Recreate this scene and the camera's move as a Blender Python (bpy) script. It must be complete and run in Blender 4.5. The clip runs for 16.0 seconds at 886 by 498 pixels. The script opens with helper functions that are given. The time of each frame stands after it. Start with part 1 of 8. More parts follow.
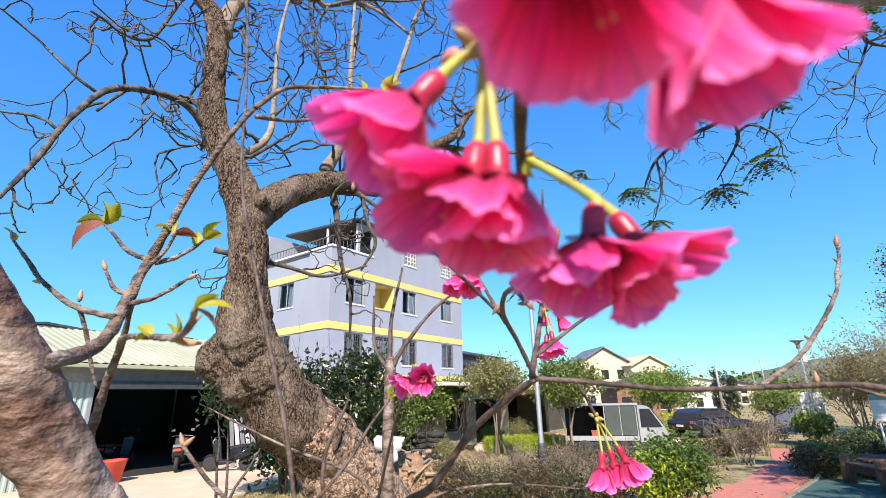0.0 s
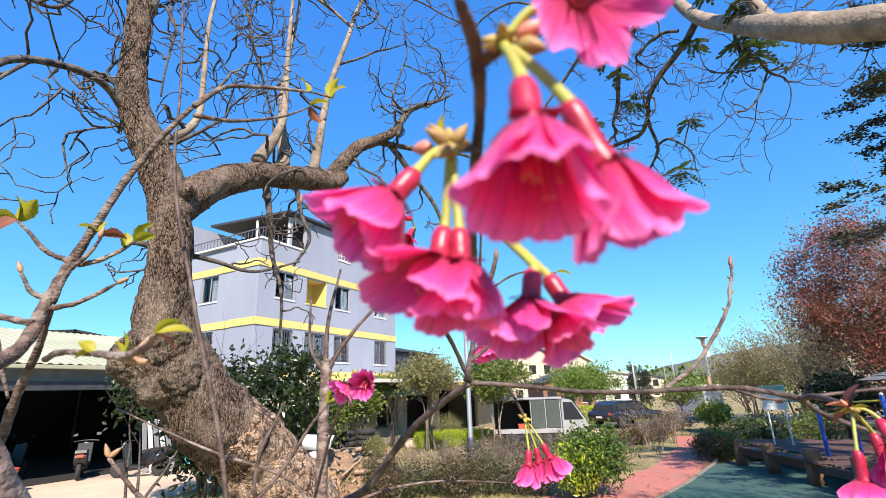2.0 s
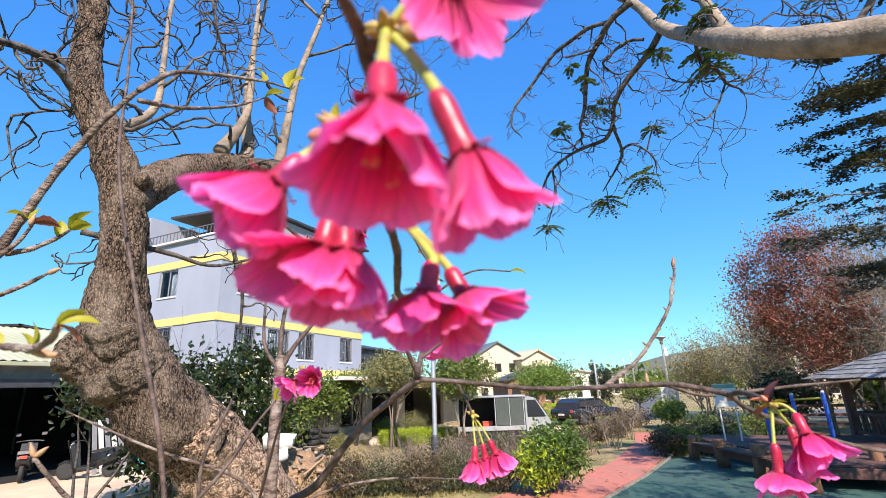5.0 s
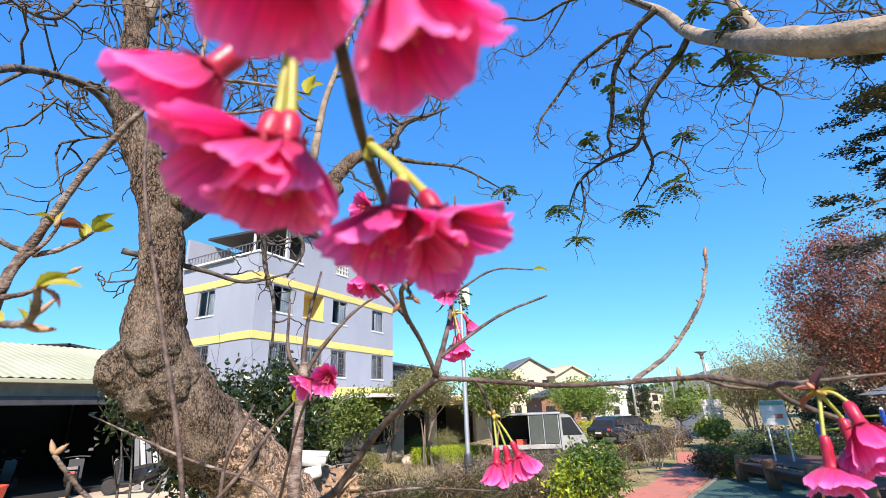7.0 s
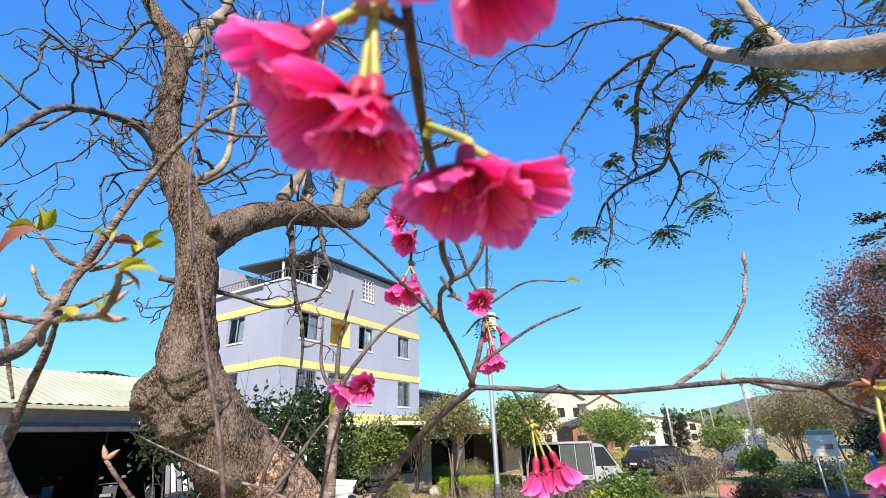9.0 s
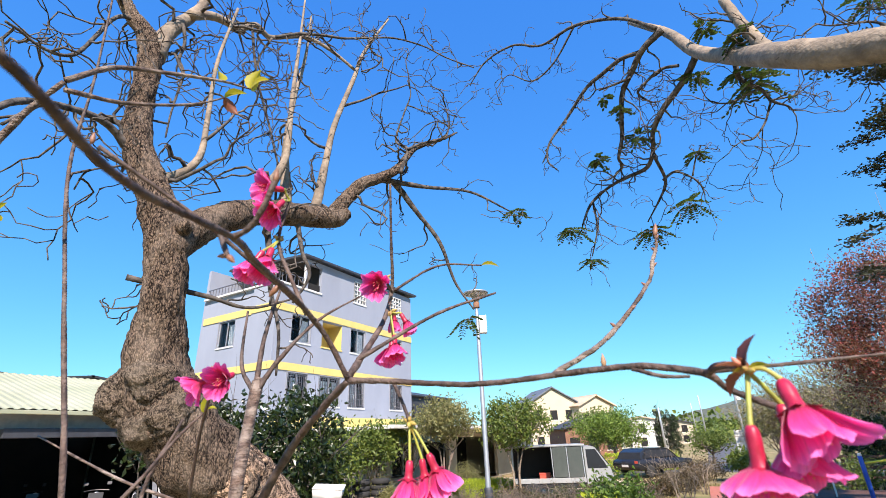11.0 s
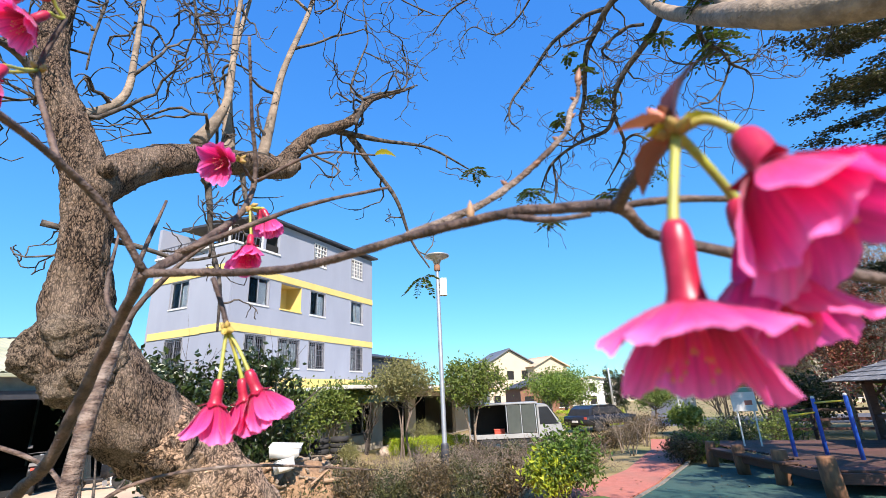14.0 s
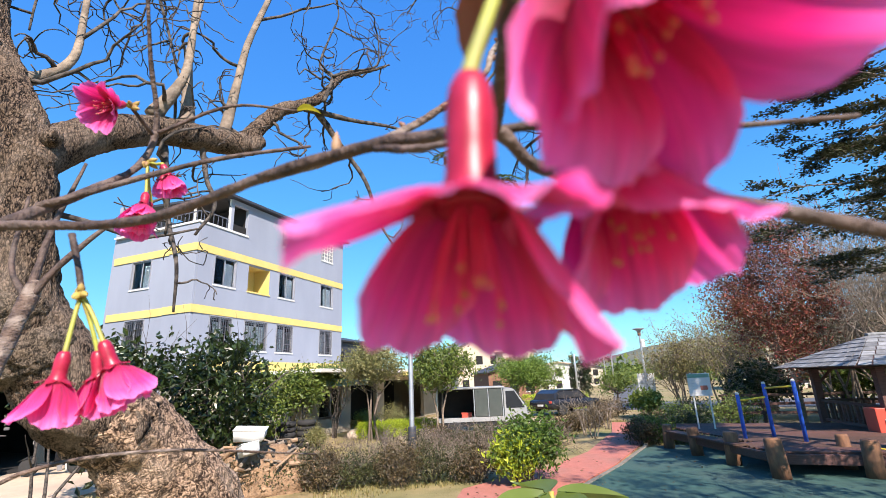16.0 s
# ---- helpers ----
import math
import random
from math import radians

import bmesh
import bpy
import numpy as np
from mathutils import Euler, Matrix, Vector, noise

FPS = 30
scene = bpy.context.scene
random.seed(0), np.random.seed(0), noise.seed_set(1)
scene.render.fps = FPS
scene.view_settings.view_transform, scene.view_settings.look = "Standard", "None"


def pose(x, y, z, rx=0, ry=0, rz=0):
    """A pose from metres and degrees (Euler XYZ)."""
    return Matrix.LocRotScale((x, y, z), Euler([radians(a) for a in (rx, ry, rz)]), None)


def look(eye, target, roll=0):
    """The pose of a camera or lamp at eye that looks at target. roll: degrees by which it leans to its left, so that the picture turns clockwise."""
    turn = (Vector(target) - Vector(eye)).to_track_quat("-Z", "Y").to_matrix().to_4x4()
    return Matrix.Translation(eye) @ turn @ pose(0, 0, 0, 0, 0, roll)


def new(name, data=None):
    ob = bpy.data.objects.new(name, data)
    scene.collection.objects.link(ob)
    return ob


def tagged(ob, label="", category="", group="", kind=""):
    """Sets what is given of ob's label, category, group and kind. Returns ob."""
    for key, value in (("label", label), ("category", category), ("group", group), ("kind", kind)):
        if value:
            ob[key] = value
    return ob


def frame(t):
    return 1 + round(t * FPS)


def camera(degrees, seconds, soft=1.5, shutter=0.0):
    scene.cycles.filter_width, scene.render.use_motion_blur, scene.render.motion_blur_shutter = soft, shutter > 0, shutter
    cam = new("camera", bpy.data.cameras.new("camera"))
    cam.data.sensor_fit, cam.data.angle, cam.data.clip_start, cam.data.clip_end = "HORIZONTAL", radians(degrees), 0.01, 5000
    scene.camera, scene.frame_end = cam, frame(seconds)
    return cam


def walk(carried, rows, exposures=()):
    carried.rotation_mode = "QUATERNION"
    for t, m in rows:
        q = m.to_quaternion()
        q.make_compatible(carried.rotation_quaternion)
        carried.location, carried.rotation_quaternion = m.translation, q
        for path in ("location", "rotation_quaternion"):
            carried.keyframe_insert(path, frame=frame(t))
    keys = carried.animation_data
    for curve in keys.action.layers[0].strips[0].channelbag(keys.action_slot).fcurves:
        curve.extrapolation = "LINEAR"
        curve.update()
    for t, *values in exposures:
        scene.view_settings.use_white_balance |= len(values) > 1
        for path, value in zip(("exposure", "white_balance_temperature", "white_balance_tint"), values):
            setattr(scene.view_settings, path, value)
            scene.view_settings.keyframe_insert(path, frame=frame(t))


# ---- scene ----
cam = camera(86.85, 16.0, 0.7)
cam.data.dof.use_dof, cam.data.dof.focus_distance, cam.data.dof.aperture_fstop = True, 3.0, 26.0
PATH = [
    (0.0, pose(0.0002, -0.0009, 2.0991, 107.650, 1.156, 36.557)),
    (0.5, pose(-0.0006, -0.0072, 2.1015, 107.605, 1.681, 35.300)),
    (1.0, pose(0.0009, -0.0106, 2.1007, 107.525, 1.754, 33.020)),
    (1.5, pose(0.0033, -0.0131, 2.1002, 107.504, 1.634, 30.486)),
    (2.0, pose(0.0049, -0.0161, 2.1044, 107.009, 2.010, 28.581)),
    (2.5, pose(0.0075, -0.0204, 2.1054, 106.621, 2.075, 26.757)),
    (3.0, pose(0.0134, -0.0216, 2.1024, 106.434, 2.181, 24.902)),
    (3.5, pose(0.0167, -0.0223, 2.1047, 106.438, 2.133, 24.181)),
    (6.0, pose(0.0140, 0.0057, 2.0975, 107.206, 1.855, 25.838)),
    (6.5, pose(0.0192, 0.0111, 2.0920, 107.856, 1.942, 27.095)),
    (7.0, pose(0.0167, 0.0056, 2.0912, 108.702, 2.003, 28.341)),
    (7.5, pose(0.0169, -0.0008, 2.0882, 109.540, 1.940, 29.353)),
    (8.0, pose(0.0159, -0.0024, 2.0857, 110.380, 1.831, 30.185)),
    (8.5, pose(0.0143, -0.0046, 2.0813, 111.186, 1.800, 30.951)),
    (9.0, pose(0.0114, 0.0010, 2.0795, 111.904, 1.760, 31.484)),
    (11.5, pose(0.0559, 0.0955, 2.0718, 112.243, 2.203, 30.332)),
    (12.0, pose(0.0564, 0.1106, 2.0660, 111.465, 2.308, 29.605)),
    (12.5, pose(0.0592, 0.1231, 2.0645, 110.523, 2.437, 28.850)),
    (13.0, pose(0.0588, 0.1367, 2.0619, 109.504, 2.498, 27.982)),
    (13.5, pose(0.0520, 0.1616, 2.0548, 108.544, 2.528, 27.033)),
    (14.0, pose(0.0501, 0.1767, 2.0554, 107.670, 2.598, 26.124)),
    (14.5, pose(0.0551, 0.1952, 2.0580, 106.895, 2.507, 25.163)),
    (15.0, pose(0.0592, 0.2079, 2.0588, 106.325, 2.355, 24.229)),
    (15.5, pose(0.0613, 0.2126, 2.0521, 105.986, 2.378, 23.329)),
    (16.0, pose(0.0627, 0.2099, 2.0520, 105.740, 2.354, 22.515)),
]
walk(cam, PATH, [(0.0, 1.05, 6650, 19), (16.0, 1.05, 6650, 19)])

# world and sun
SUN_DIR = Vector((0.46, -0.60, 0.66)).normalized()
world = bpy.data.worlds.new("sky")
scene.world = world
world.use_nodes = True
wn = world.node_tree.nodes
wl = world.node_tree.links
sky = wn.new("ShaderNodeTexSky")
sky.sky_type = "NISHITA"
sky.sun_disc = False
sky.sun_elevation = math.asin(SUN_DIR.z)
sky.sun_rotation = math.atan2(SUN_DIR.x, SUN_DIR.y)
sky.altitude = 0
sky.air_density = 1.0
sky.dust_density = 0.1
sky.ozone_density = 2.0
tone = wn.new("ShaderNodeHueSaturation")
tone.inputs["Saturation"].default_value = 1.15
tone.inputs["Value"].default_value = 1.0
wl.new(sky.outputs[0], tone.inputs["Color"])
tint = wn.new("ShaderNodeMix")
tint.data_type = "RGBA"
tint.blend_type = "MULTIPLY"
tint.inputs["Factor"].default_value = 1.0
tint.inputs["B"].default_value = (0.52, 0.93, 1.2, 1)
wl.new(tone.outputs[0], tint.inputs["A"])
# deep, even blue of a very clear day
rgb_in = wn.new("ShaderNodeSeparateColor")
rgb_out = wn.new("ShaderNodeCombineColor")
wl.new(tint.outputs["Result"], rgb_in.inputs[0])
for k, (gain, power) in enumerate(((0.53, 0.86), (0.955, 0.66), (2.11, 0.32))):
    pw = wn.new("ShaderNodeMath")
    pw.operation = "POWER"
    pw.inputs[1].default_value = power
    gn = wn.new("ShaderNodeMath")
    gn.operation = "MULTIPLY"
    gn.inputs[1].default_value = gain
    wl.new(rgb_in.outputs[k], pw.inputs[0])
    wl.new(pw.outputs[0], gn.inputs[0])
    wl.new(gn.outputs[0], rgb_out.inputs[k])
wl.new(rgb_out.outputs[0], wn["Background"].inputs[0])
wn["Background"].inputs[1].default_value = 0.15
sun_data = bpy.data.lights.new("sun", "SUN")
sun_data.energy = 5.0
sun_data.angle = radians(0.53)
sun_data.color = (1.0, 0.93, 0.82)
sun = new("sun", sun_data)
sun.matrix_world = look(SUN_DIR * 50, (0, 0, 0))

# ---- helpers for shapes and materials ----
rng = random.Random(7)


def mat(name, col, col2=None, rough=0.7, metal=0.0, scale=8.0, bump=0.2, stain=None, stain_scale=1.0, stain_amt=0.35,
        island=0.0, obrand=0.0, fine=60.0, spec=0.5, trans=0.0, stretch=(1, 1, 1), bump_dist=0.01):
    """A procedural surface: two colours mixed by grain, larger stains, relief, and a little variation from piece to piece."""
    m = bpy.data.materials.new(name)
    m.use_nodes = True
    n, l = m.node_tree.nodes, m.node_tree.links
    b = n["Principled BSDF"]
    col2 = col2 or tuple(c * 0.8 for c in col)
    tc = n.new("ShaderNodeTexCoord")
    mp = n.new("ShaderNodeMapping")
    mp.inputs["Scale"].default_value = stretch
    l.new(tc.outputs["Object"], mp.inputs["Vector"])
    n1 = n.new("ShaderNodeTexNoise")
    n1.inputs["Scale"].default_value = scale
    n1.inputs["Detail"].default_value = 5
    n1.inputs["Roughness"].default_value = 0.65
    l.new(mp.outputs[0], n1.inputs["Vector"])
    rp = n.new("ShaderNodeValToRGB")
    rp.color_ramp.elements[0].position, rp.color_ramp.elements[1].position = 0.36, 0.64
    rp.color_ramp.elements[0].color, rp.color_ramp.elements[1].color = (*col2, 1), (*col, 1)
    l.new(n1.outputs[0], rp.inputs[0])
    out = rp.outputs[0]
    if stain:
        n2 = n.new("ShaderNodeTexNoise")
        n2.inputs["Scale"].default_value = stain_scale
        n2.inputs["Detail"].default_value = 6
        l.new(mp.outputs[0], n2.inputs["Vector"])
        r2 = n.new("ShaderNodeValToRGB")
        r2.color_ramp.elements[0].position, r2.color_ramp.elements[1].position = 0.45, 0.72
        r2.color_ramp.elements[1].color = (stain_amt,) * 3 + (1,)
        r2.color_ramp.elements[0].color = (0, 0, 0, 1)
        l.new(n2.outputs[0], r2.inputs[0])
        mx = n.new("ShaderNodeMix")
        mx.data_type = "RGBA"
        l.new(r2.outputs[0], mx.inputs["Factor"])
        l.new(out, mx.inputs["A"])
        mx.inputs["B"].default_value = (*stain, 1)
        out = mx.outputs["Result"]
    if island or obrand:
        hs = n.new("ShaderNodeHueSaturation")
        mr = n.new("ShaderNodeMapRange")
        if obrand:
            oi = n.new("ShaderNodeObjectInfo")
            l.new(oi.outputs["Random"], mr.inputs[0])
        else:
            ge = n.new("ShaderNodeNewGeometry")
            l.new(ge.outputs["Random Per Island"], mr.inputs[0])
        amt = island or obrand
        mr.inputs["To Min"].default_value, mr.inputs["To Max"].default_value = 1 - amt, 1 + amt
        l.new(mr.outputs[0], hs.inputs["Value"])
        m2 = n.new("ShaderNodeMapRange")
        m2.inputs["To Min"].default_value, m2.inputs["To Max"].default_value = 0.5 + amt * 0.05, 0.5 - amt * 0.05
        l.new(mr.inputs[0].links[0].from_socket, m2.inputs[0])
        l.new(m2.outputs[0], hs.inputs["Hue"])
        l.new(out, hs.inputs["Color"])
        out = hs.outputs[0]
    l.new(out, b.inputs["Base Color"])
    b.inputs["Roughness"].default_value = rough
    b.inputs["Metallic"].default_value = metal
    b.inputs["Specular IOR Level"].default_value = spec
    if bump:
        n3 = n.new("ShaderNodeTexNoise")
        n3.inputs["Scale"].default_value = fine
        n3.inputs["Detail"].default_value = 4
        l.new(mp.outputs[0], n3.inputs["Vector"])
        bp = n.new("ShaderNodeBump")
        bp.inputs["Strength"].default_value = bump
        bp.inputs["Distance"].default_value = bump_dist
        l.new(n3.outputs[0], bp.inputs["Height"])
        l.new(bp.outputs[0], b.inputs["Normal"])
    if trans:
        tr = n.new("ShaderNodeBsdfTranslucent")
        l.new(out, tr.inputs["Color"])
        ms = n.new("ShaderNodeMixShader")
        ms.inputs[0].default_value = trans
        l.new(b.outputs[0], ms.inputs[1])
        l.new(tr.outputs[0], ms.inputs[2])
        l.new(ms.outputs[0], n["Material Output"].inputs["Surface"])
    return m


def link(name, me, material, parent=None, label="", smooth=False):
    me.materials.append(material)
    if smooth:
        me.polygons.foreach_set("use_smooth", [True] * len(me.polygons))
    ob = new(name, me)
    if parent:
        ob.parent = parent
    if label:
        tagged(ob, label)
    return ob


def part(name, bm, material, parent=None, label="", smooth=False):
    me = bpy.data.meshes.new(name)
    bm.to_mesh(me)
    bm.free()
    return link(name, me, material, parent, label, smooth)


def raw(name, geo, material, parent=None, label="", smooth=True):
    me = bpy.data.meshes.new(name)
    me.from_pydata(geo[0], [], geo[1])
    me.update()
    return link(name, me, material, parent, label, smooth)


def thing(name, label, category, at=(0, 0, 0), rz=0, group="", kind=""):
    ob = new(name)
    ob.matrix_basis = pose(*at, 0, 0, rz)
    ob.empty_display_size = 0.2
    return tagged(ob, label, category, group, kind)


def box(x0, x1, y0, y1, z0, z1, bevel=0.0, bm=None):
    bm = bm or bmesh.new()
    r = bmesh.ops.create_cube(bm, size=1.0, matrix=Matrix.LocRotScale(((x0 + x1) / 2, (y0 + y1) / 2, (z0 + z1) / 2), None, (abs(x1 - x0), abs(y1 - y0), abs(z1 - z0))))
    if bevel:
        es = list({e for v in r["verts"] for e in v.link_edges})
        bmesh.ops.bevel(bm, geom=es, offset=bevel, segments=2, affect="EDGES", profile=0.6)
    return bm


def obox(m, sx, sy, sz, bevel=0.0, bm=None):
    bm = bm or bmesh.new()
    r = bmesh.ops.create_cube(bm, size=1.0, matrix=m @ Matrix.Diagonal((sx, sy, sz, 1)))
    if bevel:
        es = list({e for v in r["verts"] for e in v.link_edges})
        bmesh.ops.bevel(bm, geom=es, offset=bevel, segments=2, affect="EDGES")
    return bm


def cyl(r1, r2, h, at=(0, 0, 0), n=16, bm=None, m=None):
    bm = bm or bmesh.new()
    bmesh.ops.create_cone(bm, cap_ends=True, segments=n, radius1=r1, radius2=r2, depth=h, matrix=(m or Matrix()) @ Matrix.Translation((at[0], at[1], at[2] + h / 2)))
    return bm


def lathe(profile, n=20, bm=None, m=None):
    """A turned shape from (radius, height) pairs."""
    bm = bm or bmesh.new()
    m = m or Matrix()
    rings = []
    for r, z in profile:
        rings.append([bm.verts.new(m @ Vector((r * math.cos(2 * math.pi * k / n), r * math.sin(2 * math.pi * k / n), z))) for k in range(n)])
    for a, b in zip(rings, rings[1:]):
        for k in range(n):
            bm.faces.new((a[k], a[(k + 1) % n], b[(k + 1) % n], b[k]))
    bm.faces.new(rings[0][::-1])
    bm.faces.new(rings[-1])
    return bm


def spline(pts, per=6):
    """A smooth line (Catmull-Rom) through a few points; each may carry a radius as its fourth number."""
    p = [np.array(q, float) for q in pts]
    if len(p) < 3:
        return [p[0] + (p[1] - p[0]) * k / per for k in range(per + 1)]
    p = [2 * p[0] - p[1]] + p + [2 * p[-1] - p[-2]]
    out = []
    for i in range(1, len(p) - 2):
        for k in range(per):
            t = k / per
            out.append(0.5 * (2 * p[i] + (p[i + 1] - p[i - 1]) * t + (2 * p[i - 1] - 5 * p[i] + 4 * p[i + 1] - p[i + 2]) * t * t + (3 * p[i] - p[i - 1] - 3 * p[i + 1] + p[i + 2]) * t ** 3))
    out.append(p[-2])
    return out


def tube(pts, n=8, geo=None, lump=0.0, lump_scale=8.0):
    """A round limb along points (x, y, z, radius), closed at both ends; lump makes it uneven."""
    geo = geo if geo is not None else ([], [])
    V, F = geo
    base = len(V)
    P = [Vector(q[:3]) for q in pts]
    R = [q[3] for q in pts]
    up = None
    for i, c in enumerate(P):
        d = (P[min(i + 1, len(P) - 1)] - P[max(i - 1, 0)])
        d = d.normalized() if d.length > 1e-9 else Vector((0, 0, 1))
        if up is None:
            up = d.orthogonal().normalized()
        up = (up - d * up.dot(d))
        up = up.normalized() if up.length > 1e-6 else d.orthogonal().normalized()
        side = d.cross(up)
        for k in range(n):
            a = 2 * math.pi * k / n
            o = up * math.cos(a) + side * math.sin(a)
            r = R[i]
            if lump:
                q = (c + o * r) * lump_scale
                r *= 1 + lump * (noise.noise(q) + 0.5 * noise.noise(q * 2.3))
            V.append(tuple(c + o * r))
    for i in range(len(P) - 1):
        for k in range(n):
            a, b = base + i * n + k, base + i * n + (k + 1) % n
            F.append((a, b, b + n, a + n))
    F.append(tuple(base + k for k in range(n))[::-1])
    F.append(tuple(base + (len(P) - 1) * n + k for k in range(n)))
    return geo


def grow(start, d, length, r, level, R, out, tips, bend=0.35, gravity=0.0, kids=3, ratio=0.62, spread=0.9, steps=6, curl=0.0, rmin=0.0012):
    """A crooked branch with its side branches; adds lines to out and the ends to tips."""
    p, d = Vector(start), Vector(d).normalized()
    line = [(*p, r)]
    seg = length / steps
    nodes = []
    for i in range(steps):
        w = Vector((R.gauss(0, 1), R.gauss(0, 1), R.gauss(0, 1))) * bend
        d = (d + w * 0.55 + Vector((0, 0, gravity))).normalized()
        if curl:
            d = (d + Vector((0, 0, curl * i / steps))).normalized()
        p = p + d * seg
        rr = max(rmin, r * (1 - 0.75 * (i + 1) / steps))
        line.append((*p, rr))
        nodes.append((p.copy(), d.copy(), rr))
    out.append(line)
    if level <= 0:
        tips.append((p.copy(), d.copy()))
        return
    for k in range(kids):
        q, qd, qr = nodes[min(steps - 1, int((0.25 + 0.75 * (k + R.random()) / kids) * steps))]
        o = qd.orthogonal().normalized()
        o.rotate(Matrix.Rotation(R.random() * 2 * math.pi, 3, qd))
        nd = (qd + o * spread * (0.6 + 0.7 * R.random())).normalized()
        grow(q, nd, length * ratio * (0.7 + 0.6 * R.random()), max(rmin, qr * 0.75), level - 1, R, out, tips, bend, gravity, kids, ratio, spread, max(3, steps - 1), curl, rmin)


def limbs(lines, n0=7, thin=0.004):
    geo = ([], [])
    for ln in lines:
        r = ln[0][3]
        tube(ln, n0 if r > thin * 4 else 5 if r > thin else 4, geo)
    return geo


def leaf_cloud(spots, per, size, R, spread, flat=0.0, long=1.8, fold=0.25, droop=0.0, verts6=False):
    """Many small folded leaves round the given spots."""
    V, F = [], []
    for s in spots:
        for _ in range(per):
            c = Vector(s) + Vector((R.gauss(0, 1), R.gauss(0, 1), R.gauss(0, 1) * (1 - flat))) * spread
            a = Vector((R.gauss(0, 1), R.gauss(0, 1), R.gauss(0, 1) * (1 - flat) - droop)).normalized()
            b = a.orthogonal().normalized()
            b.rotate(Matrix.Rotation(R.random() * 6.283, 3, a))
            if flat:
                b = (a.cross(Vector((R.gauss(0, 0.3), R.gauss(0, 0.3), 1)))).normalized()
            z = a.cross(b)
            L = size * (0.6 + 0.8 * R.random())
            w = L / long
            i = len(V)
            V += [tuple(c), tuple(c + a * L * 0.5 + b * w * 0.5 + z * fold * w), tuple(c + a * L), tuple(c + a * L * 0.5 - b * w * 0.5 + z * fold * w)]
            F += [(i, i + 1, i + 2), (i, i + 2, i + 3)]
    return V, F


def wall_quads(axis, at, u0, u1, z0, z1, holes, thick, out=1):
    """A wall in the plane axis = at with openings (u0, u1, z0, z1) cut through its thickness; out is the side it faces."""
    bm = bmesh.new()
    us = sorted({u0, u1, *[h[0] for h in holes], *[h[1] for h in holes]})
    zs = sorted({z0, z1, *[h[2] for h in holes], *[h[3] for h in holes]})

    def pt(u, z, d):
        return Vector((at - out * d, u, z)) if axis == "x" else Vector((u, at - out * d, z))

    def quad(a, b, c, d):
        bm.faces.new([bm.verts.new(v) for v in (a, b, c, d)])

    for i in range(len(us) - 1):
        for j in range(len(zs) - 1):
            uc, zc = (us[i] + us[i + 1]) / 2, (zs[j] + zs[j + 1]) / 2
            if any(h[0] < uc < h[1] and h[2] < zc < h[3] for h in holes):
                continue
            for d in (0, thick):
                quad(pt(us[i], zs[j], d), pt(us[i + 1], zs[j], d), pt(us[i + 1], zs[j + 1], d), pt(us[i], zs[j + 1], d))
    for a0, a1, b0, b1 in [*holes, (u0, u1, z0, z1)]:
        for p, q in (((a0, b0), (a1, b0)), ((a1, b0), (a1, b1)), ((a1, b1), (a0, b1)), ((a0, b1), (a0, b0))):
            quad(pt(*p, 0), pt(*q, 0), pt(*q, thick), pt(*p, thick))
    bmesh.ops.remove_doubles(bm, verts=bm.verts, dist=0.0005)
    bmesh.ops.recalc_face_normals(bm, faces=bm.faces)
    return bm

